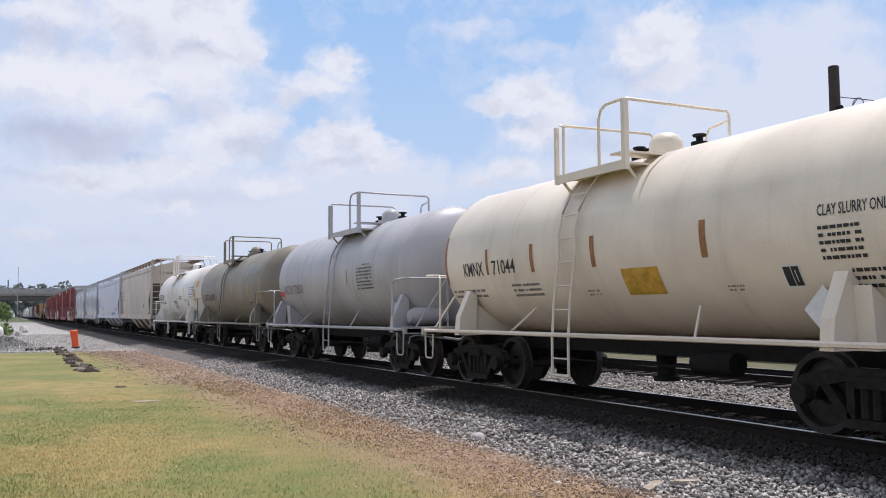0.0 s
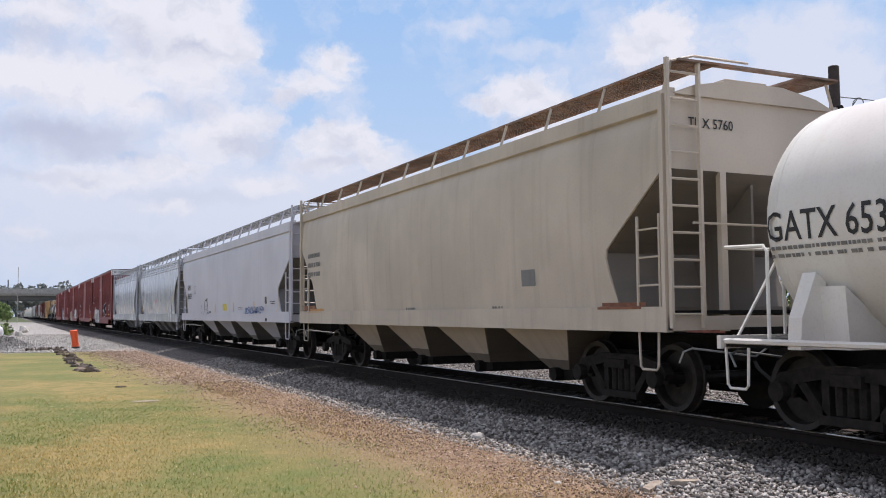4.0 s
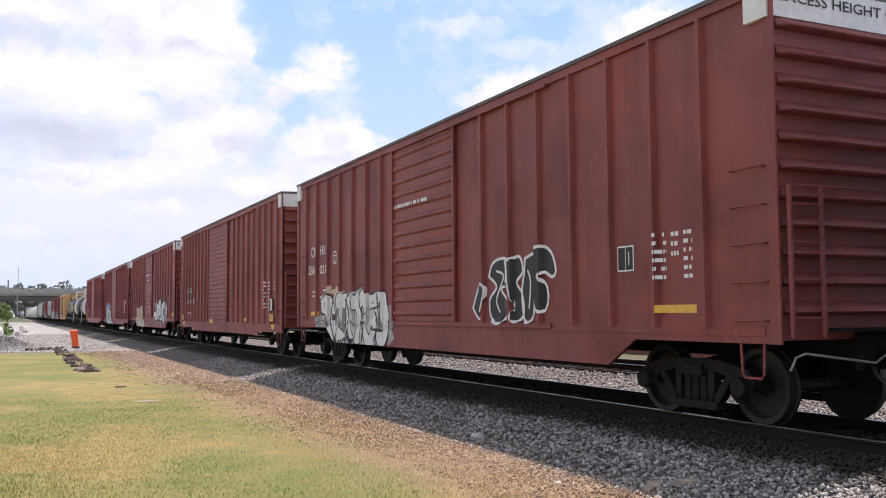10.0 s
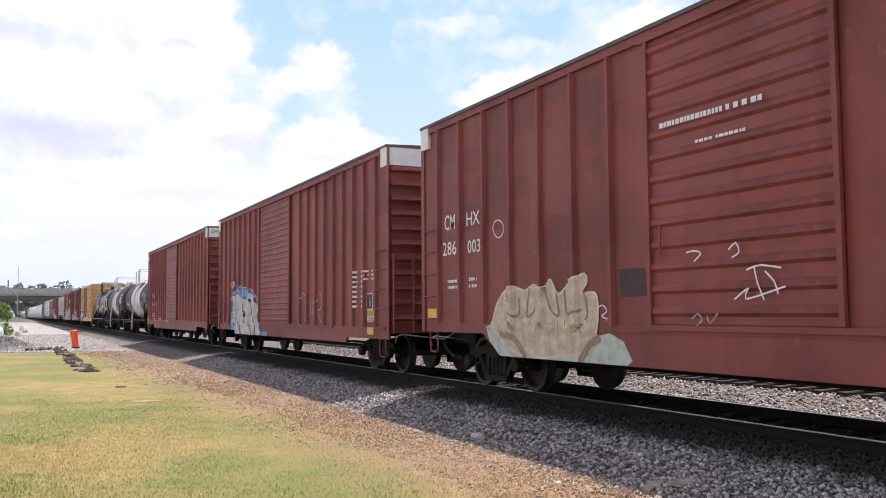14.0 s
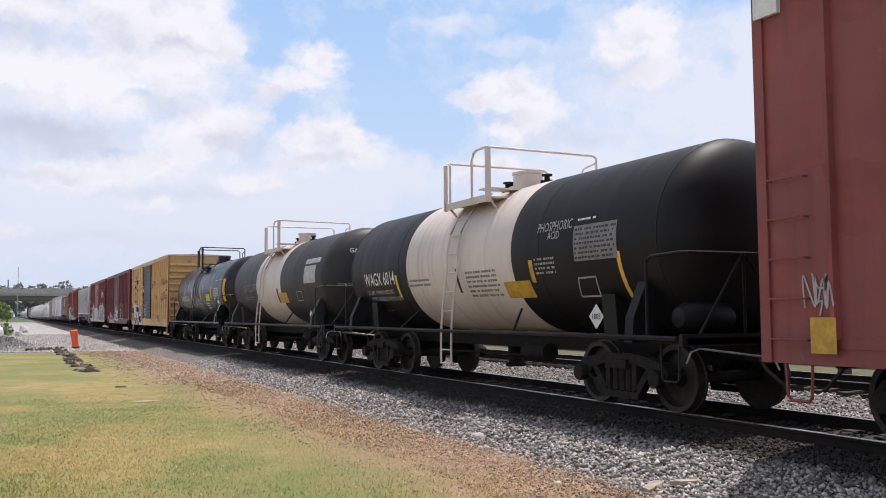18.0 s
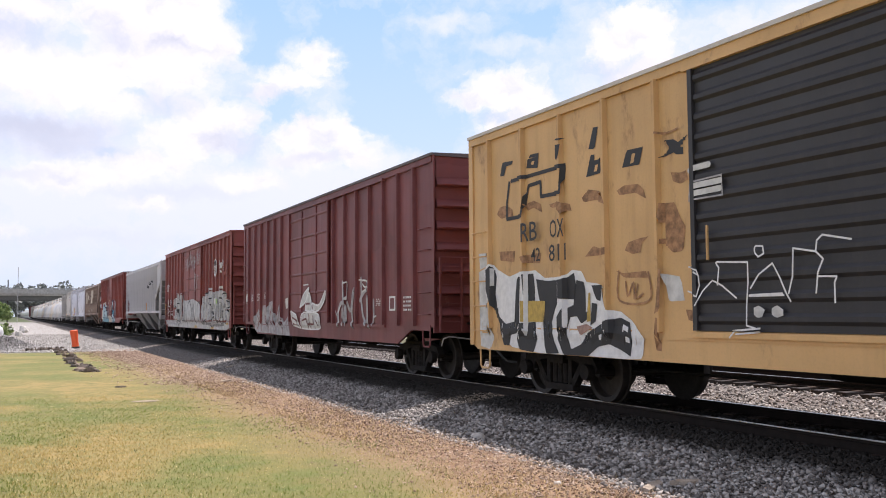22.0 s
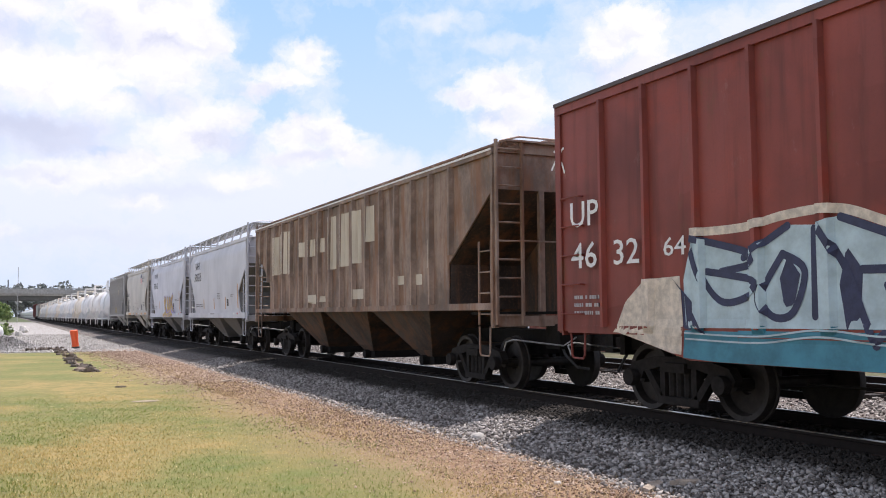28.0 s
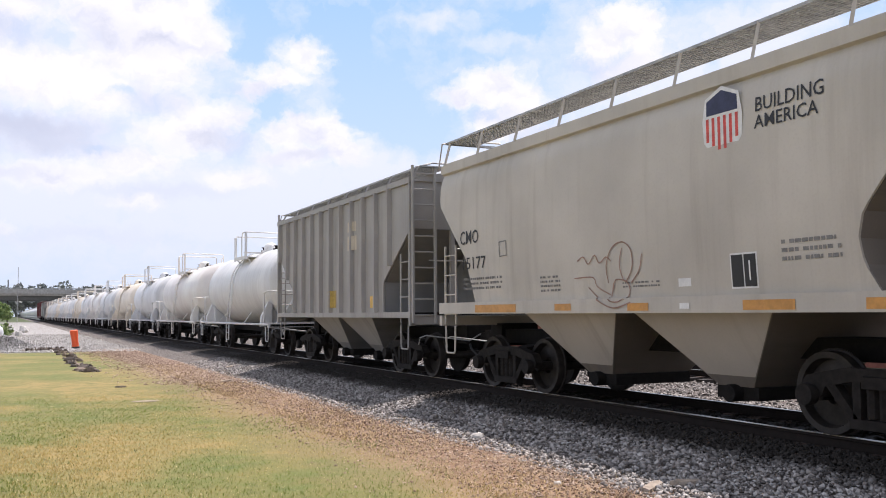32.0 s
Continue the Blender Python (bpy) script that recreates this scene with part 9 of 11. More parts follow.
stroke(c11, 0, 0, [(-3.47, 0.66), (-3.24, 0.89), (-3.02, 0.99)], 0.11, RUST_SPRAY, 0.016)
stroke(c11, 0, 0, [(-5.45, 1.64), (-5.55, 1.41), (-5.22, 1.3), (-5.18, 1.57)], 0.04, RUST_SPRAY, 0.016)
stroke(c11, 0, 0, [(-4.86, 1.72), (-4.94, 1.3), (-4.66, 1.43), (-4.62, 1.69)], 0.04, RUST_SPRAY, 0.016)
stroke(c11, 0, 0, [(-4.39, 1.71), (-4.25, 1.42), (-4.02, 1.31), (-4.08, 1.63)], 0.04, RUST_SPRAY, 0.016)
stroke(c11, 0, 0, [(-3.85, 1.67), (-3.79, 1.34), (-3.42, 1.39)], 0.04, RUST_SPRAY, 0.016)
stroke(c11, 0, 0, [(-3.34, 1.62), (-3.28, 1.3), (-3.57, 1.09)], 0.04, RUST_SPRAY, 0.016)
fill(c11, [(-2.52, 1.93), (-1.94, 1.92), (-1.93, 1.56), (-2.5, 1.55)], PATCH_DARK, 0.006)
stroke(c11, 0, 0, [(-6.04, 2.78), (-5.98, 2.88), (-5.82, 2.9), (-5.69, 2.82), (-5.67, 2.7), (-5.79, 2.61), (-5.94, 2.64), (-6.04, 2.78)], 0.02, WHITE, 0.012)
stroke(c11, 0, 0, [(-1.06, 2.06), (-0.91, 2.07), (-0.81, 2.03), (-0.93, 1.95)], 0.02, WHITE, 0.012)
stroke(c11, 0, 0, [(-0.35, 2.05), (-0.24, 2.12), (-0.19, 2.01), (-0.3, 1.96)], 0.02, WHITE, 0.012)
stroke(c11, 0, 0, [(-0.08, 1.81), (0.11, 1.85), (0.41, 1.81)], 0.02, WHITE, 0.012)
stroke(c11, 0, 0, [(0.03, 1.83), (0.07, 1.67), (0.16, 1.48)], 0.02, WHITE, 0.012)
stroke(c11, 0, 0, [(0.19, 1.78), (0.32, 1.66), (0.36, 1.54)], 0.02, WHITE, 0.012)
stroke(c11, 0, 0, [(-0.28, 1.49), (-0.06, 1.61), (-0.11, 1.49), (0.46, 1.61)], 0.02, WHITE, 0.012)
stroke(c11, 0, 0, [(-3, 1.42), (-2.89, 1.45), (-2.8, 1.36), (-2.93, 1.3), (-2.72, 1.25)], 0.02, WHITE, 0.012)
stroke(c11, 0, 0, [(-0.99, 1.27), (-0.89, 1.33), (-0.82, 1.25), (-0.94, 1.19)], 0.02, GREY_SPRAY, 0.012)
stroke(c11, 0, 0, [(-0.73, 1.3), (-0.69, 1.22), (-0.56, 1.33)], 0.02, GREY_SPRAY, 0.012)
fill(c12, [(-6.75, 0.58), (-6.65, 1.29), (-6.05, 2.01), (-5.32, 2.21), (-3.77, 2.12), (-3.27, 1.9), (-2.57, 1.55), (-2.35, 0.77), (-2.58, 0.61)], PALE_SPRAY, 0.006)
fill(c12, [(-5.56, 2.14), (-4.63, 2.27), (-3.68, 2.11), (-3.93, 1.82), (-5.08, 1.93)], BLUE_SPRAY, 0.009)
fill(c12, [(-6.75, 0.67), (-6.55, 1.36), (-5.95, 1.89), (-5.74, 1.29), (-6.23, 0.63)], BLUE_SPRAY, 0.009)
fill(c12, [(-2.73, 1.49), (-2.39, 1.29), (-2.35, 0.77), (-2.8, 0.9)], BLUE_SPRAY, 0.009)
fill(c12, [(-2.28, 0.78), (-1.57, 0.82), (-1.43, 0.65), (-2.28, 0.62)], BLUE_SPRAY, 0.009)
stroke(c12, 0, 0, [(-5.36, 1.73), (-5.45, 1.14), (-5.17, 0.65)], 0.13, BLACK, 0.012)
stroke(c12, 0, 0, [(-4.1, 1.85), (-3.93, 1.15), (-3.6, 0.66)], 0.13, BLACK, 0.012)
stroke(c12, 0, 0, [(-3.11, 1.49), (-3.04, 1.09), (-3.19, 0.68)], 0.13, BLACK, 0.012)
stroke(c12, 0, 0, [(-4.72, 1.57), (-4.71, 0.66)], 0.11, WHITE, 0.016)
stroke(c12, 0, 0, [(-4.36, 1.29), (-4.19, 0.65)], 0.11, WHITE, 0.016)
stroke(c12, 0, 0, [(-6.14, 1.14), (-5.93, 0.6)], 0.11, WHITE, 0.016)
stroke(c12, 0, 0, [(-2.57, 1.1), (-2.73, 0.69)], 0.11, WHITE, 0.016)
stroke(c12, 0, 0, [(-5.95, 2.11), (-6.04, 1.59), (-6.54, 1.06)], 0.07, ICE_SPRAY, 0.016)
stroke(c12, 0, 0, [(-3.44, 1.83), (-2.88, 1.29)], 0.07, ICE_SPRAY, 0.016)
stroke(c12, 0, 0, [(2.29, 1.79), (2.38, 1.91), (2.62, 1.86), (2.65, 1.29), (2.42, 0.99), (2.23, 1.09)], 0.035, GREY_SPRAY, 0.012)
stroke(c12, 0, 0, [(3.06, 1.74), (3.19, 1.54), (3.1, 1.34)], 0.035, GREY_SPRAY, 0.012)
stroke(c12, 0, 0, [(3.28, 1.69), (3.49, 1.59), (3.27, 1.37), (3.52, 1.41)], 0.035, GREY_SPRAY, 0.012)
stroke(c12, 0, 0, [(3.78, 1.68), (3.9, 1.91), (4.1, 1.81), (4.05, 1.48), (3.81, 1.44), (4.12, 1.11)], 0.035, GREY_SPRAY, 0.012)
fill(c18, [(-6.39, 0.76), (-6.26, 1.29), (-5.87, 1.52), (-5.5, 1.29), (-5.3, 1.63), (-4.9, 1.64), (-4.77, 1.29), (-4.5, 1.72), (-4.13, 1.77), (-3.89, 1.45), (-3.61, 1.29), (-3.38, 1.65), (-3.09, 1.59), (-3.03, 1.3), (-2.78, 1.1), (-2.32, 1.3), (-2.17, 0.73), (-2.41, 0.69), (-4.39, 0.76)], GREY_SPRAY, 0.006)
stroke(c18, 0, 0, [(-5.39, 1.46), (-5.45, 0.84)], 0.05, RED_D, 0.012)
stroke(c18, 0, 0, [(-4.69, 1.29), (-4.6, 0.81)], 0.05, RED_D, 0.012)
stroke(c18, 0, 0, [(-3.82, 1.29), (-3.76, 0.8)], 0.05, RED_D, 0.012)
stroke(c18, 0, 0, [(-2.99, 1.25), (-2.89, 0.79)], 0.05, RED_D, 0.012)
stroke(c18, 0, 0, [(-5.96, 1.29), (-5.79, 1.06), (-6.03, 0.88)], 0.05, RED_D, 0.012)
stroke(c18, 0, 0, [(-4.26, 1.51), (-4.44, 1.19), (-4.09, 1.03)], 0.05, RED_D, 0.012)
stroke(c18, 0, 0, [(-3.38, 1.45), (-3.43, 1.14), (-3.17, 1)], 0.05, RED_D, 0.012)
fill(c18, [(-2.66, 1.8), (-2.31, 1.83), (-2.27, 1.52), (-2.6, 1.51)], PALE_SPRAY, 0.009)
fill(c18, [(-0.96, 1.53), (-0.71, 1.82), (-0.3, 2.01), (-0.1, 2.05), (-0.26, 1.8), (-0.51, 1.64)], PALE_SPRAY, 0.006, WHITE, 0.04)
fill(c18, [(-0.46, 1.45), (-0.3, 1.79), (-0.07, 1.92), (0.1, 1.71), (0.16, 1.44)], PALE_SPRAY, 0.006, WHITE, 0.04)
fill(c18, [(0.22, 1.64), (0.78, 1.59), (1.31, 1.94), (1.24, 1.69), (0.77, 1.45), (0.24, 1.44)], PALE_SPRAY, 0.006, WHITE, 0.04)
fill(c18, [(-0.9, 0.95), (-0.8, 1.33), (-0.08, 1.4), (0.64, 1.36), (0.84, 1.24), (0.76, 0.99), (0.2, 0.94)], PALE_SPRAY, 0.006, WHITE, 0.04)
fill(c18, [(-1.87, 1.44), (-1.32, 1.33), (-1, 0.96), (-1.69, 1.02)], PALE_SPRAY, 0.006, WHITE, 0.04)
stroke(c18, 0, 0, [(-0.72, 1.17), (-0.32, 1.21), (-0.33, 0.98)], 0.05, RED_D, 0.015)
stroke(c18, 0, 0, [(-0.09, 1.33), (-0.05, 0.97)], 0.05, RED_D, 0.015)
stroke(c18, 0, 0, [(0.28, 1.3), (0.34, 0.98)], 0.05, RED_D, 0.015)
stroke(c18, 0, 0, [(0.49, 1.18), (0.65, 1.06)], 0.05, RED_D, 0.015)
stroke(c18, 0, 0, [(-0.31, 1.63), (-0, 1.63)], 0.05, RED_D, 0.015)
stroke(c18, 0, 0, [(-1.68, 1.25), (-1.23, 1.16)], 0.05, RED_D, 0.015)
stroke(c18, 0, 0, [(2.23, 1.08), (2.17, 1.36), (2.39, 1.61), (2.63, 1.56), (2.69, 1.3), (2.57, 1.1)], 0.1, GREY_SPRAY, 0.012)
stroke(c18, 0, 0, [(2.71, 2.11), (2.74, 1.7), (2.79, 1.1)], 0.1, GREY_SPRAY, 0.012)
stroke(c18, 0, 0, [(2.85, 1.62), (3.11, 1.43), (3.28, 1.88), (3.48, 1.91)], 0.1, GREY_SPRAY, 0.012)
stroke(c18, 0, 0, [(3.33, 1.93), (3.19, 1.43), (3.3, 1.03)], 0.1, GREY_SPRAY, 0.012)
stroke(c18, 0, 0, [(3.82, 2.16), (3.85, 1.79), (3.76, 1.66)], 0.1, GREY_SPRAY, 0.012)
stroke(c18, 0, 0, [(3.84, 1.73), (4.05, 1.86), (4.25, 1.89), (4.39, 1.71), (4.42, 1.3), (4.4, 1.06)], 0.1, GREY_SPRAY, 0.012)
stroke(c18, 0, 0, [(3.84, 1.65), (3.96, 1.3), (4.18, 1.11)], 0.1, GREY_SPRAY, 0.012)
stroke(c18, 0, 0, [(4.63, 1.64), (4.64, 1.3), (4.61, 1.13)], 0.1, GREY_SPRAY, 0.012)
stroke(c18, 0, 0, [(3.9, 2.12), (4.18, 2.1), (4.33, 2), (4.1, 1.96), (3.94, 2.03)], 0.04, PALE_SPRAY, 0.018)
stroke(c18, 0, 0, [(2.27, 1.13), (2.22, 1.37), (2.42, 1.57)], 0.04, PALE_SPRAY, 0.018)
stroke(c18, 0, 0, [(2.75, 2.09), (2.87, 2.1), (2.81, 1.7)], 0.04, PALE_SPRAY, 0.018)
stroke(c18, 0, 0, [(3.69, 2.14), (3.88, 2.13)], 0.04, PALE_SPRAY, 0.018)
stroke(c18, 0, 0, [(3.9, 1.85), (4.08, 1.89), (4.26, 1.87)], 0.04, PALE_SPRAY, 0.018)
stroke(c18, 0, 0, [(2, 1.41), (2.13, 1.28)], 0.04, PALE_SPRAY, 0.018)
stroke(c18, 0, 0, [(4.65, 1.27), (4.8, 1.3)], 0.04, PALE_SPRAY, 0.018)
stroke(c18, 0, 0, [(-0.57, 2.14), (-0.14, 2.15)], 0.04, PALE_SPRAY, 0.018)
fill(c19, [(-2.56, 0.89), (-2.49, 2.02), (-1.36, 1.99), (0.38, 2.04), (1.38, 1.9), (2.5, 1.69), (2.49, 0.89)], SILVER_SPRAY, 0.005)
fill(c19, [(2.2, 1.49), (2.4, 1.91), (2.82, 2.14), (3.61, 2.26), (4.24, 2.29), (4.82, 2.23), (5.21, 2.25), (5.79, 2.26), (6.07, 2.28), (6.71, 2.24), (6.95, 2.18), (7.06, 2.02), (7.29, 1.94), (7.57, 1.88), (7.67, 1.71), (7.61, 1.3), (7.58, 1.05), (2.69, 0.89), (2.23, 1.1)], SILVER_SPRAY, 0.0065)
stroke(c19, 0, 0, [(3.61, 2.34), (3.98, 2.38), (4.32, 2.37)], 0.09, PALE_SPRAY, 0.006)
stroke(c19, 0, 0, [(5.72, 2.32), (6.07, 2.39), (6.4, 2.38), (6.59, 2.32)], 0.09, PALE_SPRAY, 0.006)
stroke(c19, 0, 0, [(2.24, 1.2), (2.4, 1.89), (2.82, 2.11), (3.61, 2.25)], 0.05, BLACK, 0.012)
stroke(c19, 0, 0, [(3.61, 2.25), (3.79, 2.02), (4.23, 2.02), (4.32, 2.25)], 0.05, BLACK, 0.012)
stroke(c19, 0, 0, [(3.58, 1.2), (3.65, 1.66), (4.05, 1.81), (4.21, 1.47), (4.12, 1.05)], 0.05, BLACK, 0.012)
stroke(c19, 0, 0, [(4.52, 1.66), (4.31, 1.38), (4.49, 1.04), (4.79, 1.21), (4.73, 1.62), (4.52, 1.66)], 0.05, BLACK, 0.012)
stroke(c19, 0, 0, [(4.97, 2.22), (4.92, 1.8), (4.96, 1.03)], 0.05, BLACK, 0.012)
stroke(c19, 0, 0, [(5.33, 1.46), (5.47, 1.05), (5.7, 1.14), (5.8, 1.93)], 0.05, BLACK, 0.012)
stroke(c19, 0, 0, [(6.03, 2), (5.86, 1.61), (5.99, 1.14), (6.24, 1.07), (6.39, 1.53), (6.33, 1.91), (6.03, 2)], 0.05, BLACK, 0.012)
stroke(c19, 0, 0, [(6.58, 2.01), (6.63, 1.6), (6.55, 1.06)], 0.05, BLACK, 0.012)
stroke(c19, 0, 0, [(6.65, 2.12), (7.01, 2.14), (7.13, 1.88)], 0.05, BLACK, 0.012)
stroke(c19, 0, 0, [(6.68, 1.45), (6.93, 1.52), (7.05, 1.41), (6.87, 1.21), (6.68, 1.3), (6.68, 1.45)], 0.05, BLACK, 0.012)
stroke(c19, 0, 0, [(7.17, 1.8), (7.21, 1.44), (7.27, 1)], 0.05, BLACK, 0.012)
stroke(c19, 0, 0, [(7.35, 1.87), (7.61, 1.79), (7.67, 1.64), (7.41, 1.58), (7.57, 1.42)], 0.05, BLACK, 0.012)
stroke(c19, 0, 0, [(-1.68, 1.87), (-1.88, 1.02)], 0.05, BLACK, 0.012)
stroke(c19, 0, 0, [(-0.9, 1.76), (-0.46, 1.96), (-0.01, 1.52), (-0.33, 0.93)], 0.05, BLACK, 0.012)
stroke(c19, 0, 0, [(0.5, 1.82), (0.63, 1.29), (1.12, 0.96)], 0.05, BLACK, 0.012)
stroke(c19, 0, 0, [(1.38, 1.71), (1.85, 1.88), (2.11, 1.49), (1.72, 1.07)], 0.05, BLACK, 0.012)
stroke(c19, 0, 0, [(2.72, 1.88), (3.12, 1.67), (2.95, 1.3), (3.29, 1)], 0.05, BLACK, 0.012)
stroke(c19, 0, 0, [(3.78, 1.57), (3.86, 1.21)], 0.11, GREY_INK, 0.009)
stroke(c19, 0, 0, [(4.55, 1.47), (4.58, 1.21)], 0.11, GREY_INK, 0.009)
stroke(c19, 0, 0, [(5.56, 1.78), (5.59, 1.3)], 0.11, GREY_INK, 0.009)
stroke(c19, 0, 0, [(6.11, 1.76), (6.12, 1.26)], 0.11, GREY_INK, 0.009)
stroke(c19, 0, 0, [(6.79, 1.74), (6.86, 1.56)], 0.11, GREY_INK, 0.009)
stroke(c19, 0, 0, [(7.32, 1.41), (7.39, 1.16)], 0.11, GREY_INK, 0.009)
stroke(c19, 0, 0, [(0.24, 1.62), (0.15, 1.07)], 0.11, GREY_INK, 0.009)
stroke(c19, 0, 0, [(-1.36, 1.65), (-1.31, 0.94)], 0.11, GREY_INK, 0.009)
stroke(c19, 0, 0, [(2.28, 1), (5.17, 0.93), (6.54, 0.97)], 0.11, GREY_INK, 0.009)
stroke(c19, 0, 0, [(2.49, 0.91), (3, 1.11), (3.38, 0.82)], 0.04, BLACK, 0.012)
stroke(c19, 0, 0, [(3.85, 0.94), (4.53, 0.85), (4.94, 1.05)], 0.04, BLACK, 0.012)
stroke(c19, 0, 0, [(5.17, 0.88), (5.47, 1.05), (5.75, 0.86)], 0.04, BLACK, 0.012)
stroke(c19, 0, 0, [(6.02, 0.89), (6.36, 1.02)], 0.04, BLACK, 0.012)
stroke(c19, 0, 0, [(6.67, 1.08), (7.03, 1.01)], 0.04, BLACK, 0.012)
fill(c21, [(-6.3, 1.19), (-1.37, 1.21), (-1.21, 0.74), (-3, 0.74), (-5.09, 0.74), (-6.31, 0.8)], TEAL_SPRAY, 0.004)
stroke(c21, 0, 0, [(-6.1, 2.3), (-5.27, 2.29), (-4.6, 2.37), (-3.91, 2.36), (-3.18, 2.12), (-2.47, 2.09), (-2.11, 2.29), (-1.63, 2.34), (-1.35, 2.29)], 0.1, STRIP_TAN, 0.003)
fill(c21, [(-6.25, 1.16), (-6.27, 1.74), (-6.1, 2.26), (-5.28, 2.04), (-5.05, 2.06), (-4.6, 2.26), (-4.25, 2.23), (-3.92, 2.3), (-3.16, 2), (-3.06, 1.73), (-2.75, 1.68), (-2.13, 1.67), (-1.97, 2.02), (-2.11, 2.22), (-1.87, 2.27), (-1.64, 2.22), (-1.55, 2.15), (-1.37, 2.29), (-1.36, 1.99), (-1.36, 1.19)], ICE_SPRAY, 0.006)
fill(c21, [(-7.76, 0.98), (-7.44, 1.49), (-7.03, 1.77), (-6.34, 1.79), (-6.3, 1.21), (-6.31, 0.83), (-7.62, 0.93)], STRIP_TAN, 0.003)
fill(c21, [(-6.49, 1.77), (-6.12, 1.47), (-5.87, 1.08), (-6.29, 1.16), (-6.28, 1.57)], NAVY_SPRAY, 0.009)
fill(c21, [(-3.86, 1.99), (-3.68, 1.75), (-3.72, 1.3), (-3.89, 1.15), (-3.96, 1.61)], NAVY_SPRAY, 0.009)
fill(c21, [(-4.61, 1.94), (-4.45, 1.73), (-4.54, 1.42), (-4.68, 1.39), (-4.73, 1.7)], NAVY_SPRAY, 0.009)
fill(c21, [(-2.22, 1.5), (-2, 1.53), (-1.91, 1.18), (-2.1, 1.03), (-2.27, 1.13)], NAVY_SPRAY, 0.009)
fill(c21, [(-1.59, 2.07), (-1.36, 2.21), (-1.37, 1.86), (-1.56, 1.81)], NAVY_SPRAY, 0.009)
fill(c21, [(-1.83, 1.53), (-1.38, 1.55), (-1.39, 1.46), (-1.74, 1.4)], NAVY_SPRAY, 0.009)
fill(c21, [(-1.91, 1.89), (-1.79, 1.95), (-1.77, 1.69), (-1.9, 1.66)], NAVY_SPRAY, 0.009)
stroke(c21, 0, 0, [(-6.1, 2.23), (-5.94, 1.78), (-5.62, 1.47), (-5.22, 1.51), (-5.03, 1.67), (-5.45, 1.76), (-5.85, 1.82)], 0.085, NAVY_SPRAY, 0.012)
stroke(c21, 0, 0, [(-6.1, 2.23), (-5.2, 2.01), (-5.11, 1.88), (-5.61, 1.81)], 0.085, NAVY_SPRAY, 0.012)
stroke(c21, 0, 0, [(-4.68, 1.96), (-4.99, 1.54), (-4.85, 1.3), (-4.56, 1.34), (-4.39, 1.77), (-4.68, 1.96)], 0.085, NAVY_SPRAY, 0.012)
stroke(c21, 0, 0, [(-4.6, 2.25), (-5.25, 1.95)], 0.085, NAVY_SPRAY, 0.012)
stroke(c21, 0, 0, [(-4.25, 2.19), (-4.27, 1.3)], 0.085, NAVY_SPRAY, 0.012)
stroke(c21, 0, 0, [(-4.18, 2.22), (-3.87, 1.76), (-3.69, 1.3), (-3.56, 1.02)], 0.085, NAVY_SPRAY, 0.012)
stroke(c21, 0, 0, [(-3.92, 2.28), (-3.05, 1.95)], 0.085, NAVY_SPRAY, 0.012)
stroke(c21, 0, 0, [(-3.68, 1.75), (-3.06, 1.73)], 0.085, NAVY_SPRAY, 0.012)
stroke(c21, 0, 0, [(-3.41, 1.59), (-3.31, 1.3), (-3.55, 1.06)], 0.085, NAVY_SPRAY, 0.012)
stroke(c21, 0, 0, [(-3.06, 1.73), (-2.91, 1.44), (-2.85, 1.23), (-2.52, 1.57), (-2.37, 1.64)], 0.085, NAVY_SPRAY, 0.012)
stroke(c21, 0, 0, [(-2.19, 2.1), (-1.87, 2.24), (-1.67, 2.07), (-1.74, 1.69), (-1.85, 1.56)], 0.085, NAVY_SPRAY, 0.012)
stroke(c21, 0, 0, [(-1.37, 2.24), (-1.72, 1.88), (-1.55, 1.73), (-1.37, 1.79)], 0.085, NAVY_SPRAY, 0.012)
stroke(c21, 0, 0, [(-1.56, 1.55), (-1.92, 1.53), (-1.75, 1.3), (-1.39, 1.3)], 0.085, NAVY_SPRAY, 0.012)
stroke(c21, 0, 0, [(-6.25, 1.1), (-5.08, 1.08), (-4.22, 1.16), (-3.46, 1.11), (-2.77, 1.16), (-2.15, 1.11), (-1.42, 1.14)], 0.02, ICE_SPRAY, 0.014)
stroke(c21, 0, 0, [(-6.25, 1.03), (-5.08, 1.01), (-4.22, 1.09), (-3.46, 1.03), (-2.77, 1.09)], 0.02, ICE_SPRAY, 0.014)
fill(c21, [(-3.03, 2.07), (-2.34, 2.07), (-2.35, 1.71), (-3.05, 1.73)], RED_F, 0.013)
stroke(c21, 0, 0, [(-2.97, 1.67), (-2.95, 1.23)], 0.09, OCHRE_SPRAY, 0.014)
fill(c19, [(-5.32, 1.73), (-5.02, 1.92), (-4.6, 2.11), (-4.35, 2.11), (-4.02, 2.2), (-3.88, 2.33), (-3.67, 2.29), (-3.51, 2.03), (-3.32, 2.26), (-3.18, 2.25), (-3.11, 2.17), (-2.95, 2.26), (-2.82, 2.31), (-2.66, 2.21), (-2.53, 2.18), (-2.39, 2.26), (-2.19, 2.3), (-2.1, 2.05), (-2.01, 1.99), (-2.02, 0.87), (-3.16, 0.83), (-4.08, 0.76), (-4.09, 1.04), (-4.43, 1.35), (-4.46, 1.72), (-4.66, 1.69)], SILVER_SPRAY, 0.008)
fill(c19, [(-7.46, 1.08), (-5.38, 1.09), (-4.07, 1.04), (-4.08, 0.84), (-5.38, 0.89), (-7.47, 0.87)], GREY_SPRAY, 0.0065)
fill(c19, [(-3.93, 2.32), (-3.71, 2.3), (-3.61, 2.04), (-3.64, 1.89), (-3.77, 1.91)], BLACK, 0.01)
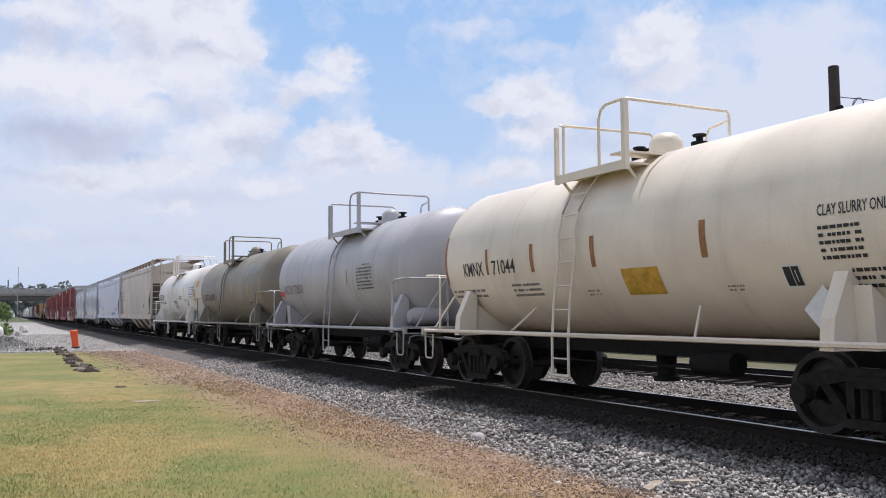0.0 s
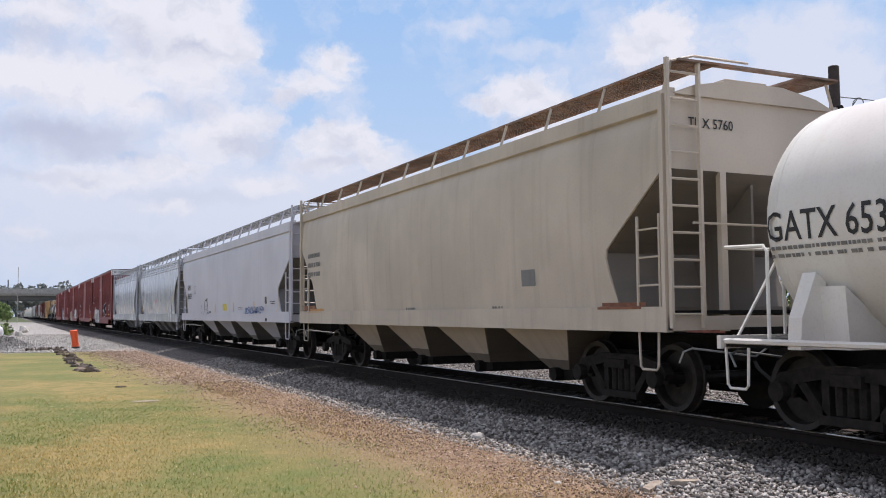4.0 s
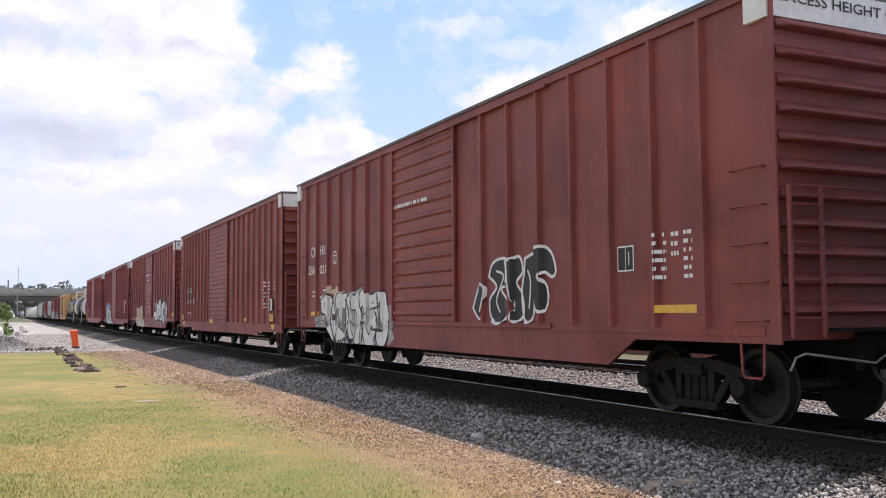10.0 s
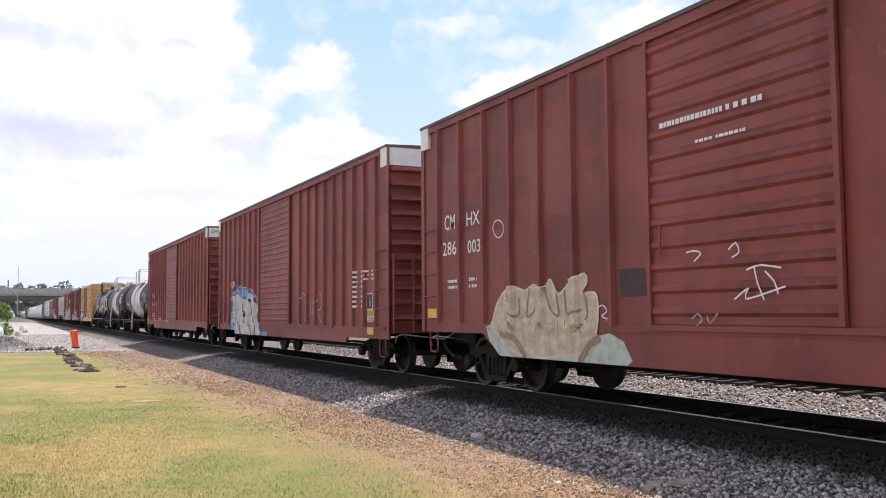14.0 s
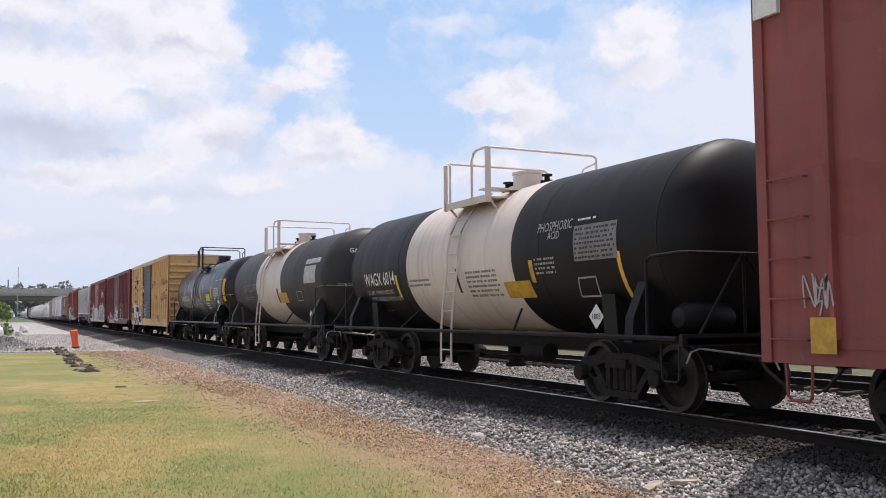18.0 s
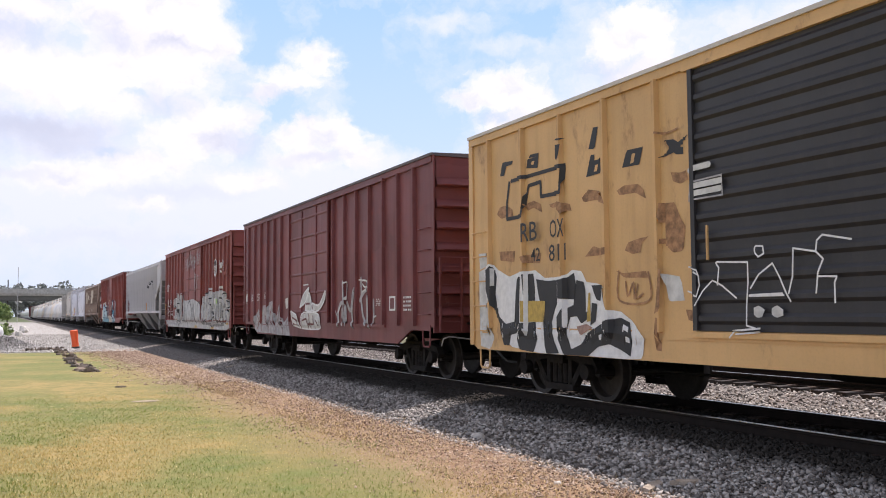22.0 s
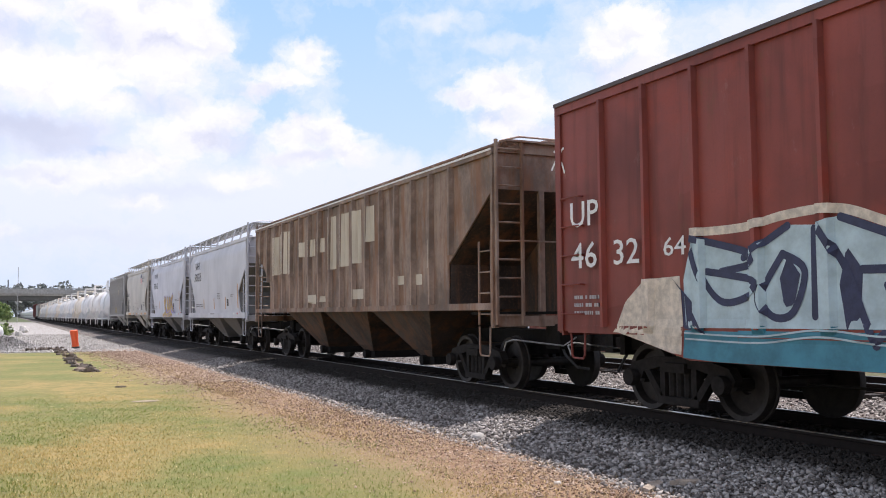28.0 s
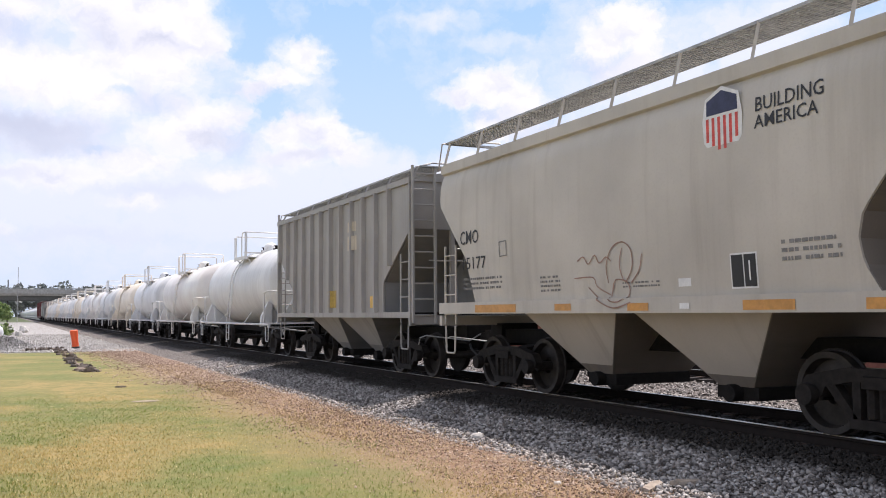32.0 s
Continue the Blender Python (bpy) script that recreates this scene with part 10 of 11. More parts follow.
fill(c19, [(-3.35, 2.28), (-3.18, 2.26), (-3.2, 2.13), (-3.33, 1.99)], BLACK, 0.01)
fill(c19, [(-3.11, 2.17), (-3.02, 2.18), (-3.02, 1.65), (-3.08, 1.13), (-3.13, 1.18)], BLACK, 0.01)
fill(c19, [(-4.13, 1.75), (-3.97, 1.87), (-4.05, 1.62), (-3.86, 1.3), (-3.83, 0.93), (-3.9, 0.77), (-3.98, 1.05), (-4.1, 1.43)], BLACK, 0.01)
fill(c19, [(-3.87, 1.58), (-3.38, 1.57), (-3.4, 1.24), (-3.55, 1.21), (-3.66, 1.39)], BLACK, 0.01)
fill(c19, [(-2.8, 2.26), (-2.68, 2.2), (-2.64, 1.81), (-2.68, 1.3), (-2.72, 1.81)], BLACK, 0.01)
fill(c19, [(-2.44, 1.74), (-2.12, 1.74), (-2.13, 1.46), (-2.46, 1.44)], BLACK, 0.01)
fill(c19, [(-2.84, 1.36), (-2.74, 1.39), (-2.62, 1.35), (-2.6, 1.22), (-2.75, 1.18), (-2.85, 1.21)], BLACK, 0.01)
stroke(c19, 0, 0, [(-3.77, 1.89), (-3.76, 1.61), (-3.41, 1.59), (-3.37, 1.86), (-3.77, 1.89)], 0.05, BLACK, 0.012)
stroke(c19, 0, 0, [(-4.66, 1.72), (-4.44, 1.72), (-4.38, 1.4), (-4.11, 1.24)], 0.05, BLACK, 0.012)
stroke(c19, 0, 0, [(-2.6, 2.09), (-2.36, 2.07), (-2.35, 1.85), (-2.61, 1.85)], 0.05, BLACK, 0.012)
stroke(c19, 0, 0, [(-2.6, 1.27), (-2.17, 1.3)], 0.05, BLACK, 0.012)
stroke(c19, 0, 0, [(-2.58, 1.08), (-2.06, 1.08)], 0.05, BLACK, 0.012)
stroke(c19, 0, 0, [(-5.26, 1.75), (-5.03, 1.68), (-4.66, 1.72)], 0.05, BLACK, 0.012)
stroke(c19, 0, 0, [(-4.07, 1.04), (-3.56, 0.81), (-3.31, 1.06), (-3.01, 0.87)], 0.05, BLACK, 0.012)
stroke(c19, 0, 0, [(-4.6, 2.12), (-4.34, 2.14), (-4, 2.23), (-3.88, 2.35), (-3.67, 2.33)], 0.035, WHITE, 0.008)
stroke(c19, 0, 0, [(-3.32, 2.29), (-3.18, 2.29), (-3.09, 2.21), (-2.83, 2.34), (-2.65, 2.22)], 0.035, WHITE, 0.008)
stroke(c19, 0, 0, [(-6.9, 1.78), (-6.79, 1.92), (-6.7, 1.8), (-6.62, 1.92), (-6.53, 1.78), (-6.41, 1.9), (-6.34, 1.76), (-6.19, 1.68)], 0.022, PALE_SPRAY, 0.012)
stroke(c19, 0, 0, [(-6.7, 1.67), (-6.45, 1.97), (-6.35, 2.01)], 0.022, PALE_SPRAY, 0.012)
stroke(c19, 0, 0, [(-6.91, 1.41), (-6.76, 1.5), (-6.54, 1.48), (-6.78, 1.31), (-6.47, 1.35), (-6.32, 1.51), (-6.18, 1.45), (-6.37, 1.3), (-6.58, 1.3)], 0.022, PALE_SPRAY, 0.012)
stroke(c19, 0, 0, [(-6.88, 1.54), (-6.46, 1.54), (-6.23, 1.52)], 0.022, PALE_SPRAY, 0.012)
stroke(c19, 0, 0, [(-5.95, 1.22), (-5.87, 1.48), (-5.73, 1.53), (-5.63, 1.42), (-5.84, 1.34), (-5.53, 1.38), (-5.34, 1.23)], 0.022, PALE_SPRAY, 0.012)
stroke(c19, 0, 0, [(-5.83, 1.22), (-5.48, 1.52), (-5.4, 1.43), (-5.65, 1.31)], 0.022, PALE_SPRAY, 0.012)
stroke(c19, 0, 0, [(-5.04, 1.34), (-4.94, 1.59), (-4.88, 1.41), (-4.8, 1.63), (-4.73, 1.46), (-4.91, 1.38), (-4.69, 1.35)], 0.022, PALE_SPRAY, 0.012)
stroke(c19, 0, 0, [(-4.9, 1.23), (-4.67, 1.23), (-4.57, 1.12), (-4.62, 0.96), (-4.84, 0.91), (-4.9, 1.06)], 0.022, PALE_SPRAY, 0.012)
stroke(c19, 0, 0, [(-3.47, 1.16), (-3.35, 1.12), (-3.25, 0.95), (-3.11, 0.89)], 0.022, PALE_SPRAY, 0.012)
stroke(c19, 0, 0, [(-7.07, 2.02), (-7.07, 1.29)], 0.05, GREY_SPRAY, 0.006)
stroke(c19, 0, 0, [(-7.28, 1.37), (-7.27, 1.08)], 0.05, GREY_SPRAY, 0.006)
stroke(c19, 0, 0, [(-5.19, 1.85), (-5.2, 1.29)], 0.05, GREY_SPRAY, 0.006)
fill(c19, [(-2.56, 2.06), (-2.13, 2.05), (-2.11, 1.87), (-2.54, 1.88)], GREY_SPRAY, 0.011)
fill(c19, [(-2.67, 1.82), (-2.47, 1.82), (-2.47, 1.53), (-2.67, 1.53)], GREY_SPRAY, 0.011)
fill(c19, [(-2.16, 1.33), (-2.02, 1.32), (-2.03, 1.1), (-2.16, 1.1)], GREY_SPRAY, 0.011)
fill(c19, [(-5.07, 1.62), (-4.88, 1.74), (-4.49, 1.77), (-4.43, 1.39), (-4.64, 1.29), (-5.04, 1.23)], RED_E, 0.011)
fill(c19, [(-2.43, 1.53), (-2.11, 1.51), (-2.12, 1.39), (-2.43, 1.4)], RED_E, 0.011)
stroke(c19, 0, 0, [(-2.66, 2.09), (-2.31, 2.08), (-2.3, 1.87), (-2.67, 1.87)], 0.035, BLACK, 0.015)
stroke(c19, 0, 0, [(-2.64, 1.82), (-2.66, 1.52), (-2.47, 1.51)], 0.035, BLACK, 0.015)
stroke(c19, 0, 0, [(-2.42, 1.77), (-2.07, 1.75)], 0.035, BLACK, 0.015)
stroke(c19, 0, 0, [(-2.22, 2.04), (-2.25, 1.25)], 0.035, BLACK, 0.015)
stroke(c19, 0, 0, [(-2.44, 1.35), (-2.02, 1.33)], 0.035, BLACK, 0.015)
stroke(c19, 0, 0, [(-2.4, 1.25), (-2.4, 1.09), (-2.1, 1.1)], 0.035, BLACK, 0.015)
stroke(c19, 0, 0, [(-3.71, 1.11), (-3.58, 0.98), (-3.35, 1.2), (-3.08, 0.95), (-2.81, 0.9)], 0.035, BLACK, 0.015)
stroke(c12, 0, 0, [(-6.45, 1.82), (-5.8, 2.21), (-4.99, 2.33)], 0.1, BLUE_SPRAY, 0.014)
stroke(c12, 0, 0, [(-3.68, 2.18), (-3.04, 2.01), (-2.57, 1.68)], 0.1, BLUE_SPRAY, 0.014)
stroke(c12, 0, 0, [(-6.86, 1.29), (-7.07, 0.82)], 0.1, BLUE_SPRAY, 0.014)
stroke(c12, 0, 0, [(-6.04, 1.89), (-6.44, 1.29)], 0.08, BLACK, 0.014)
stroke(c12, 0, 0, [(-4.63, 1.79), (-4.45, 1.29)], 0.08, BLACK, 0.014)
stroke(c12, 0, 0, [(-2.76, 1.36), (-2.57, 1)], 0.08, BLACK, 0.014)
stroke(c12, 0, 0, [(-3.68, 1.84), (-3.52, 1.34)], 0.08, BLACK, 0.014)
stroke(c12, 0, 0, [(-5.74, 1.29), (-5.74, 0.61)], 0.05, WHITE, 0.014)
stroke(c12, 0, 0, [(-3.76, 0.95), (-3.68, 0.64)], 0.05, WHITE, 0.014)


# ---- motion ----
def run(t):
    """How far the train has come, in metres, since t = 16 s."""
    return 12.204 * (t - 16) + 0.0253 * (t - 16) ** 2


def motions():
    for car, u in CARS:
        walk(car, [(t, pose(TRACK_X, u - run(t), 0)) for t in [2.0 * i for i in range(17)]])
    for q in (-1, 1):
        first = WHEELSETS[q][0]
        rows = []
        for i in range(961):
            a = (run(i / 30) - run(0)) / 0.457
            rows.append((i / 30, Matrix.LocRotScale((0, q * 0.89, 0.457), Euler((a % (2 * math.pi), 0, 0)), None)))
        walk(first, rows)
        for w in WHEELSETS[q][1:]:
            w.rotation_mode = "QUATERNION"
            keys = w.animation_data_create()
            keys.action = first.animation_data.action
            keys.action_slot = first.animation_data.action_slot
    drift = Vector((0.223, -0.729, 2.022))
    walk(sky_ring, [(t, Matrix.Rotation(radians(drift.length) * t / 32, 4, drift)) for t in (0.0, 16.0, 32.0)])


# ---- beside the line ----
def leaf_cloud(centres, count, spread, size, seed):
    """Many small leaf clumps, each a bent pair of triangles, round the given centres (x, y, z, radius)."""
    r = np.random.default_rng(seed)
    per = max(1, count // len(centres))
    pts = []
    for x, y, z, rad in centres:
        d = r.normal(size=(per, 3))
        d /= np.linalg.norm(d, axis=1)[:, None]
        pts.append(np.array([x, y, z]) + d * rad * (r.random((per, 1)) ** 0.4) * np.array([1, 1, spread]))
    p = np.concatenate(pts)
    n = len(p)
    a, b = r.normal(size=(n, 3)), r.normal(size=(n, 3))
    a /= np.linalg.norm(a, axis=1)[:, None]
    b -= a * (a * b).sum(1)[:, None]
    b /= np.linalg.norm(b, axis=1)[:, None]
    s = r.uniform(size[0], size[1], (n, 1))
    v = np.stack([p - a * s, p + b * s * 0.6, p + a * s, p - b * s * 0.6 + np.cross(a, b) * s * 0.3], 1)
    me = bpy.data.meshes.new("leaves")
    me.vertices.add(n * 4)
    me.vertices.foreach_set("co", v.reshape(-1).astype(np.float32))
    me.loops.add(n * 4)
    me.loops.foreach_set("vertex_index", np.arange(n * 4, dtype=np.int32))
    me.polygons.add(n)
    me.polygons.foreach_set("loop_start", np.arange(0, n * 4, 4, dtype=np.int32))
    me.update(calc_edges=True)
    return me


def leaf_material(name, dark, light):
    k = Nodes(name)
    geo = k.n.new("ShaderNodeNewGeometry")
    return k.done(k.mix(geo.outputs["Random Per Island"], dark, light), 0.6)


# distance haze is mixed into this leaf colour
LEAF_FAR = leaf_material("haze_tinted_far_foliage", (0.15, 0.165, 0.155), (0.27, 0.285, 0.26))
LEAF = leaf_material("fresh_foliage", (0.06, 0.105, 0.025), (0.24, 0.32, 0.09))
BARK = plain("bark", (0.09, 0.065, 0.045), 0.9)
CONCRETE = plain("weathered_concrete", (0.34, 0.335, 0.31), 0.85, 0, 0.2, 1.5)
TIMBER_POLE = plain("creosoted_pole", (0.05, 0.036, 0.03), 0.85, 0, 0.35, 4)


def tree(x, y, height, width, seed, label):
    rng = random.Random(seed)
    t = tagged(new("tree", None), label, "tree", "trees beyond the tracks")
    t.location = (x, y, GROUND_Z)
    b = Build()
    prof = [(0.22, 0), (0.16, height * 0.25), (0.1, height * 0.6), (0.03, height * 0.9)]
    b.lathe([(r * height / 7, h) for r, h in prof], (0, 0, 0), "z", 8)
    for i in range(6):
        a, h = i * 1.1 + rng.random(), height * rng.uniform(0.3, 0.6)
        b.tube([(0, 0, h), (math.cos(a) * width * 0.25, math.sin(a) * width * 0.25, h + height * 0.12), (math.cos(a) * width * 0.42, math.sin(a) * width * 0.42, h + height * 0.22)], 0.05 * height / 7, 5)
    part("trunk", b, BARK, t)
    cs = []
    for i in range(22):
        a, q = rng.uniform(0, 6.28), rng.random() ** 0.6
        h = rng.uniform(0.32, 0.95)
        w = width * 0.5 * math.sin(math.pi * min(1, max(0.12, h)) ** 1.3 * 0.92) * q
        cs.append((math.cos(a) * w, math.sin(a) * w, height * h, height * rng.uniform(0.07, 0.15)))
    me = leaf_cloud(cs, 5200, 0.8, (0.08 * height / 6, 0.17 * height / 6), seed)
    me.materials.append(LEAF)
    c = new("crown", me)
    c.parent = t


def woods():
    rng = random.Random(31)
    cs = []
    for i in range(520):
        x, y = rng.uniform(-140, 420), rng.uniform(690, 900)
        if abs(x - 9) < 9 and y < 760:
            continue
        rise = 11.5 + 3.5 * math.sin(x * 0.05 + 0.6) + 2.5 * math.sin(x * 0.13)
        for j in range(3):
            cs.append((x + rng.uniform(-6, 6), y, rise * rng.uniform(0.05, 1.0) * y / 800 + rng.uniform(1, 11), rng.uniform(3.5, 6.5)))
    me = leaf_cloud(cs, 100000, 0.8, (0.9, 1.9), 5)
    me.materials.append(LEAF_FAR)
    tagged(new("far_woods", me), "grey-green woods on a far rise, haze in their colour", "woods", kind="stuff")
    cs = []
    for i in range(26):
        x, y = rng.uniform(19, 48), rng.uniform(235, 310)
        for j in range(3):
            cs.append((x + rng.uniform(-2, 2), y, rng.uniform(2.0, 8.0), rng.uniform(1.4, 2.4)))
    me = leaf_cloud(cs, 16000, 0.8, (0.25, 0.55), 6)
    me.materials.append(LEAF_FAR)
    tagged(new("bank_trees", me), "dark green trees on the bank by the bridge", "woods", kind="stuff")
    # far side of the tracks
    cs = []
    for i in range(90):
        x, y = rng.uniform(48, 62), rng.uniform(-10, 120)
        for j in range(2):
            cs.append((x, y, rng.uniform(0.6, 3.6), rng.uniform(1.0, 1.7)))
    me = leaf_cloud(cs, 24000, 0.8, (0.12, 0.28), 7)
    me.materials.append(LEAF)
    tagged(new("hedgerow", me), "bright green bushes beyond the far track", "bushes", kind="stuff")


def overpass():
    ov = tagged(new("road_overpass", None), "grey concrete road overpass with a parapet, spanning the line", "bridge", kind="structure")
    ov.location, ov.rotation_euler = (4.0, 243.0, 0), (0, 0, radians(14))
    part("deck", Build().prism([(-5, 6.0), (5, 6.0), (5.4, 6.5), (5.4, 6.75), (-5.4, 6.75), (-5.4, 6.5)], "x", -48, 26), CONCRETE, ov, smooth=False)
    for s in (-1, 1):
        part("parapet", Build().box(-48, 26, s * 5.2 - 0.12, s * 5.2 + 0.12, 6.75, 7.45), CONCRETE, ov, smooth=False)
        b = Build()
        for i in range(38):
            b.box(-48 + i * 2 - 0.08, -48 + i * 2 + 0.08, s * 5.2 - 0.05, s * 5.2 + 0.05, 7.45, 7.8)
        b.box(-48, 26, s * 5.2 - 0.05, s * 5.2 + 0.05, 7.75, 7.86)
        part("guard_rail", b, GALV, ov, smooth=False)
    for x in range(5):
        part("girder", Build().box(-48, 26, -4.2 + x * 2.1 - 0.15, -4.2 + x * 2.1 + 0.15, 4.9, 6.0), plain("stained_girder", (0.12, 0.12, 0.11), 0.9) if x == 0 else bpy.data.materials["stained_girder"], ov, smooth=False)
    for x in (-14, 15.5):
        part("pier_cap", Build().box(x - 0.6, x + 0.6, -5, 5, 4.4, 5.1), CONCRETE, ov, smooth=False)
        for y in (-3.5, 0, 3.5):
            part("pier_column", Build().lathe([(0.45, -0.6), (0.45, 4.4)], (x, y, 0), "z", 14), CONCRETE, ov)
    part("abutment", Build().prism([(24, -0.6), (46, -0.6), (46, 6.7), (26, 6.7), (26, 5.2)], "y", -6, 6), plain("bank_earth", (0.12, 0.13, 0.06), 0.95), ov, smooth=False)


def utility_pole(x, y, h, r, label, wire=False, mat=None):
    p = tagged(new("utility_pole", None), label, "pole")
    p.location = (x, y, GROUND_Z)
    part("shaft", Build().lathe([(r * 1.15, 0), (r, h * 0.6), (r * 0.92, h - 0.02), (r * 0.8, h)], (0, 0, 0), "z", 16), mat or TIMBER_POLE, p)
    if wire:
        z = h - 0.86
        part("cable", Build().tube([(0, -0.1, z), (0.4, -1.6, z - 0.45), (1.0, -6, z - 1.2), (2, -16, z - 1.6)], 0.014, 5), RUBBER, p)
        ring = [(0.05, -0.7 + 0.17 * math.cos(a), z - 0.33 + 0.17 * math.sin(a)) for a in [2 * math.pi * i / 20 for i in range(21)]]
        part("cable_coil", Build().tube(ring, 0.013, 5).tube([(0, -0.15, z - 0.42), (0.03, -0.35, z - 0.52), ring[5]], 0.012, 5), RUBBER, p)
        part("cable_clamp", Build().lathe([(0.0, -0.07), (0.07, -0.07), (0.07, 0.07), (0, 0.07)], (-0.05, -0.2, z - 0.33), "y", 10), UNDER, p)


def marker():
    m = tagged(new("delineator_post", None), "leaning orange plastic marker post in a dark base", "marker post")
    m.location, m.rotation_euler = (3.21, 52.4, GROUND_Z), (0, radians(-7), 0)
    orange = plain("fluorescent_orange_plastic", (0.85, 0.12, 0.03), 0.5, 0, 0.06)
    part("post", Build().lathe([(0.17, 0.1), (0.17, 0.5), (0.19, 0.8), (0.2, 0.96), (0.16, 1.0), (0.0, 1.0)], (0, 0, 0), "z", 18), orange, m)
    part("base", Build().lathe([(0.0, -0.05), (0.21, -0.05), (0.2, 0.1), (0.17, 0.12)], (0, 0, 0), "z", 18), RUBBER, m, "dark rubber base")


def lump(name, x, y, size, mat, label, category, seed, flat=0.5, rz=0.0, sink=0.0):
    rng = random.Random(seed)
    sx, sy, sz = size
    b = Build()
    rings = []
    tilt = rng.uniform(-0.25, 0.25)
    for h, k in ((0, 0.9), (0.35, 1.0), (0.8, 0.85), (1.0, 0.6)):
        rings.append([(sx * k * math.cos(a) * rng.uniform(0.62, 1.15), sy * k * math.sin(a) * rng.uniform(0.62, 1.15), sz * h * (1 + tilt * math.cos(a)) * rng.uniform(0.85, 1.15)) for a in [2 * math.pi * i / 9 for i in range(9)]])
    b.loft(rings)
    ob = thing(name, b, mat, label, category, loc=(x, y, GROUND_Z - 0.01 - sink))
    ob.rotation_euler = (0, 0, rz)
    return ob


def roadside():
    asphalt = plain("broken_asphalt", (0.085, 0.066, 0.053), 0.95, 0, 0.4)
    pale = plain("pale_concrete_lump", (0.52, 0.49, 0.45), 0.9, 0, 0.15)
    crust = plain("dusty_asphalt_crust", (0.21, 0.165, 0.125), 0.95, 0, 0.35)
    rng = random.Random(17)
    line = [(0.75, 50.4), (1.54, 50.7), (2.28, 52.7), (2.21, 46.4), (2.17, 38.3), (2.2, 34.0), (2.3, 30.6)]
    for i in range(96):
        k = rng.random() ** 0.8 * (len(line) - 1)
        p, q = line[int(k)], line[int(k) + 1]
        far = 0.45 if k < 3 else 1.0
        x, y = p[0] + (q[0] - p[0]) * (k % 1) + rng.uniform(-.22, .3), p[1] + (q[1] - p[1]) * (k % 1) + rng.uniform(-0.3, 0.3)
        size = (rng.uniform(0.05, 0.13), rng.uniform(0.1, 0.4) * far + 0.05, rng.uniform(0.05, 0.17))
        ob = lump("asphalt_chunk", x, y, size, crust if rng.random() < 0.35 else asphalt, "broken slab of dark asphalt at the lawn's edge", "rubble", i, rz=rng.uniform(-0.8, 0.8))
        tagged(ob, group="broken asphalt edge")
    lump("asphalt_chunk", 2.52, 23.9, (0.16, 0.1, 0.05), asphalt, "small dark lump lying in the grass", "rubble", 40)
    lump("flat_stone", 2.6, 19.9, (0.3, 0.2, 0.02), plain("flat_pale_stone", (0.30, 0.25, 0.18), 0.9), "flat pale slab sunk in the lawn", "stone", 41)
    lump("white_stone", 5.94, 11.5, (0.13, 0.1, 0.11), pale, "pale lump of concrete at the ballast's foot", "stone", 42)
    lump("white_stone", 5.88, 10.4, (0.06, 0.05, 0.05), pale, "small pale stone on the dirt", "stone", 43)
    lump("white_stone", 5.17, 8.2, (0.06, 0.05, 0.04), pale, "small pale stone on the dirt", "stone", 44)
    wood = plain("splintered_wood", (0.33, 0.27, 0.21), 0.9, 0, 0.3, 12)
    for x, y, a, l, lb in ((5.84, 7.5, 0.5, 0.38, "split pale board lying on the ballast"), (6.14, 7.35, -0.9, 0.3, "dark broken board lying on the ballast"), (5.2, 24.4, 0.2, 0.4, "broken plank lying on the dirt"), (6.4, 29.4, 0.6, 0.5, "broken plank lying on the ballast")):
        b = Build().prism([(-l / 2, -0.05), (l / 2 - 0.06, -0.06), (l / 2, 0.0), (l / 2 - 0.03, 0.055), (-l / 2 + 0.05, 0.05)], "z", 0, 0.05)
        ob = thing("board", b, wood, lb, "wood", loc=(x, y, float(ballast_z(np.array([x]))[0]) if x > 5.7 else GROUND_Z))
        ob.rotation_euler = (0.05, -0.08, a)
    # things at the yard's edge
    white = plain("white_gloss_tank", (0.75, 0.75, 0.74), 0.35, 0, 0.05)
    g = tagged(new("gas_tank", None), "white rounded gas tank lying by the bushes", "tank")
    g.location = (-1.05, 62.0, GROUND_Z)
    part("vessel", Build().lathe([(0.02, -0.75), (0.3, -0.68), (0.45, -0.5), (0.48, -0.3), (0.48, 0.3), (0.45, 0.5), (0.3, 0.68), (0.02, 0.75)], (0, 0, 0.75), "x", 20), white, g)
    for x in (-0.4, 0.4):
        part("foot", Build().box(x - 0.06, x + 0.06, -0.3, 0.3, 0, 0.36), UNDER, g, smooth=False)
    part("valve_cap", Build().lathe([(0.1, 1.2), (0.1, 1.34), (0.02, 1.38)], (0, 0, 0), "z", 10), white, g)
    for i, (x, y, s) in enumerate(((0.3, 92, 0.3), (0.75, 88, 0.35), (0.2, 78, 0.25), (1.3, 104, 0.5))):
        lump("white_block", x, y, (s, s, s * 1.3), pale, "pale concrete block by the track-side bushes", "block", 60 + i)
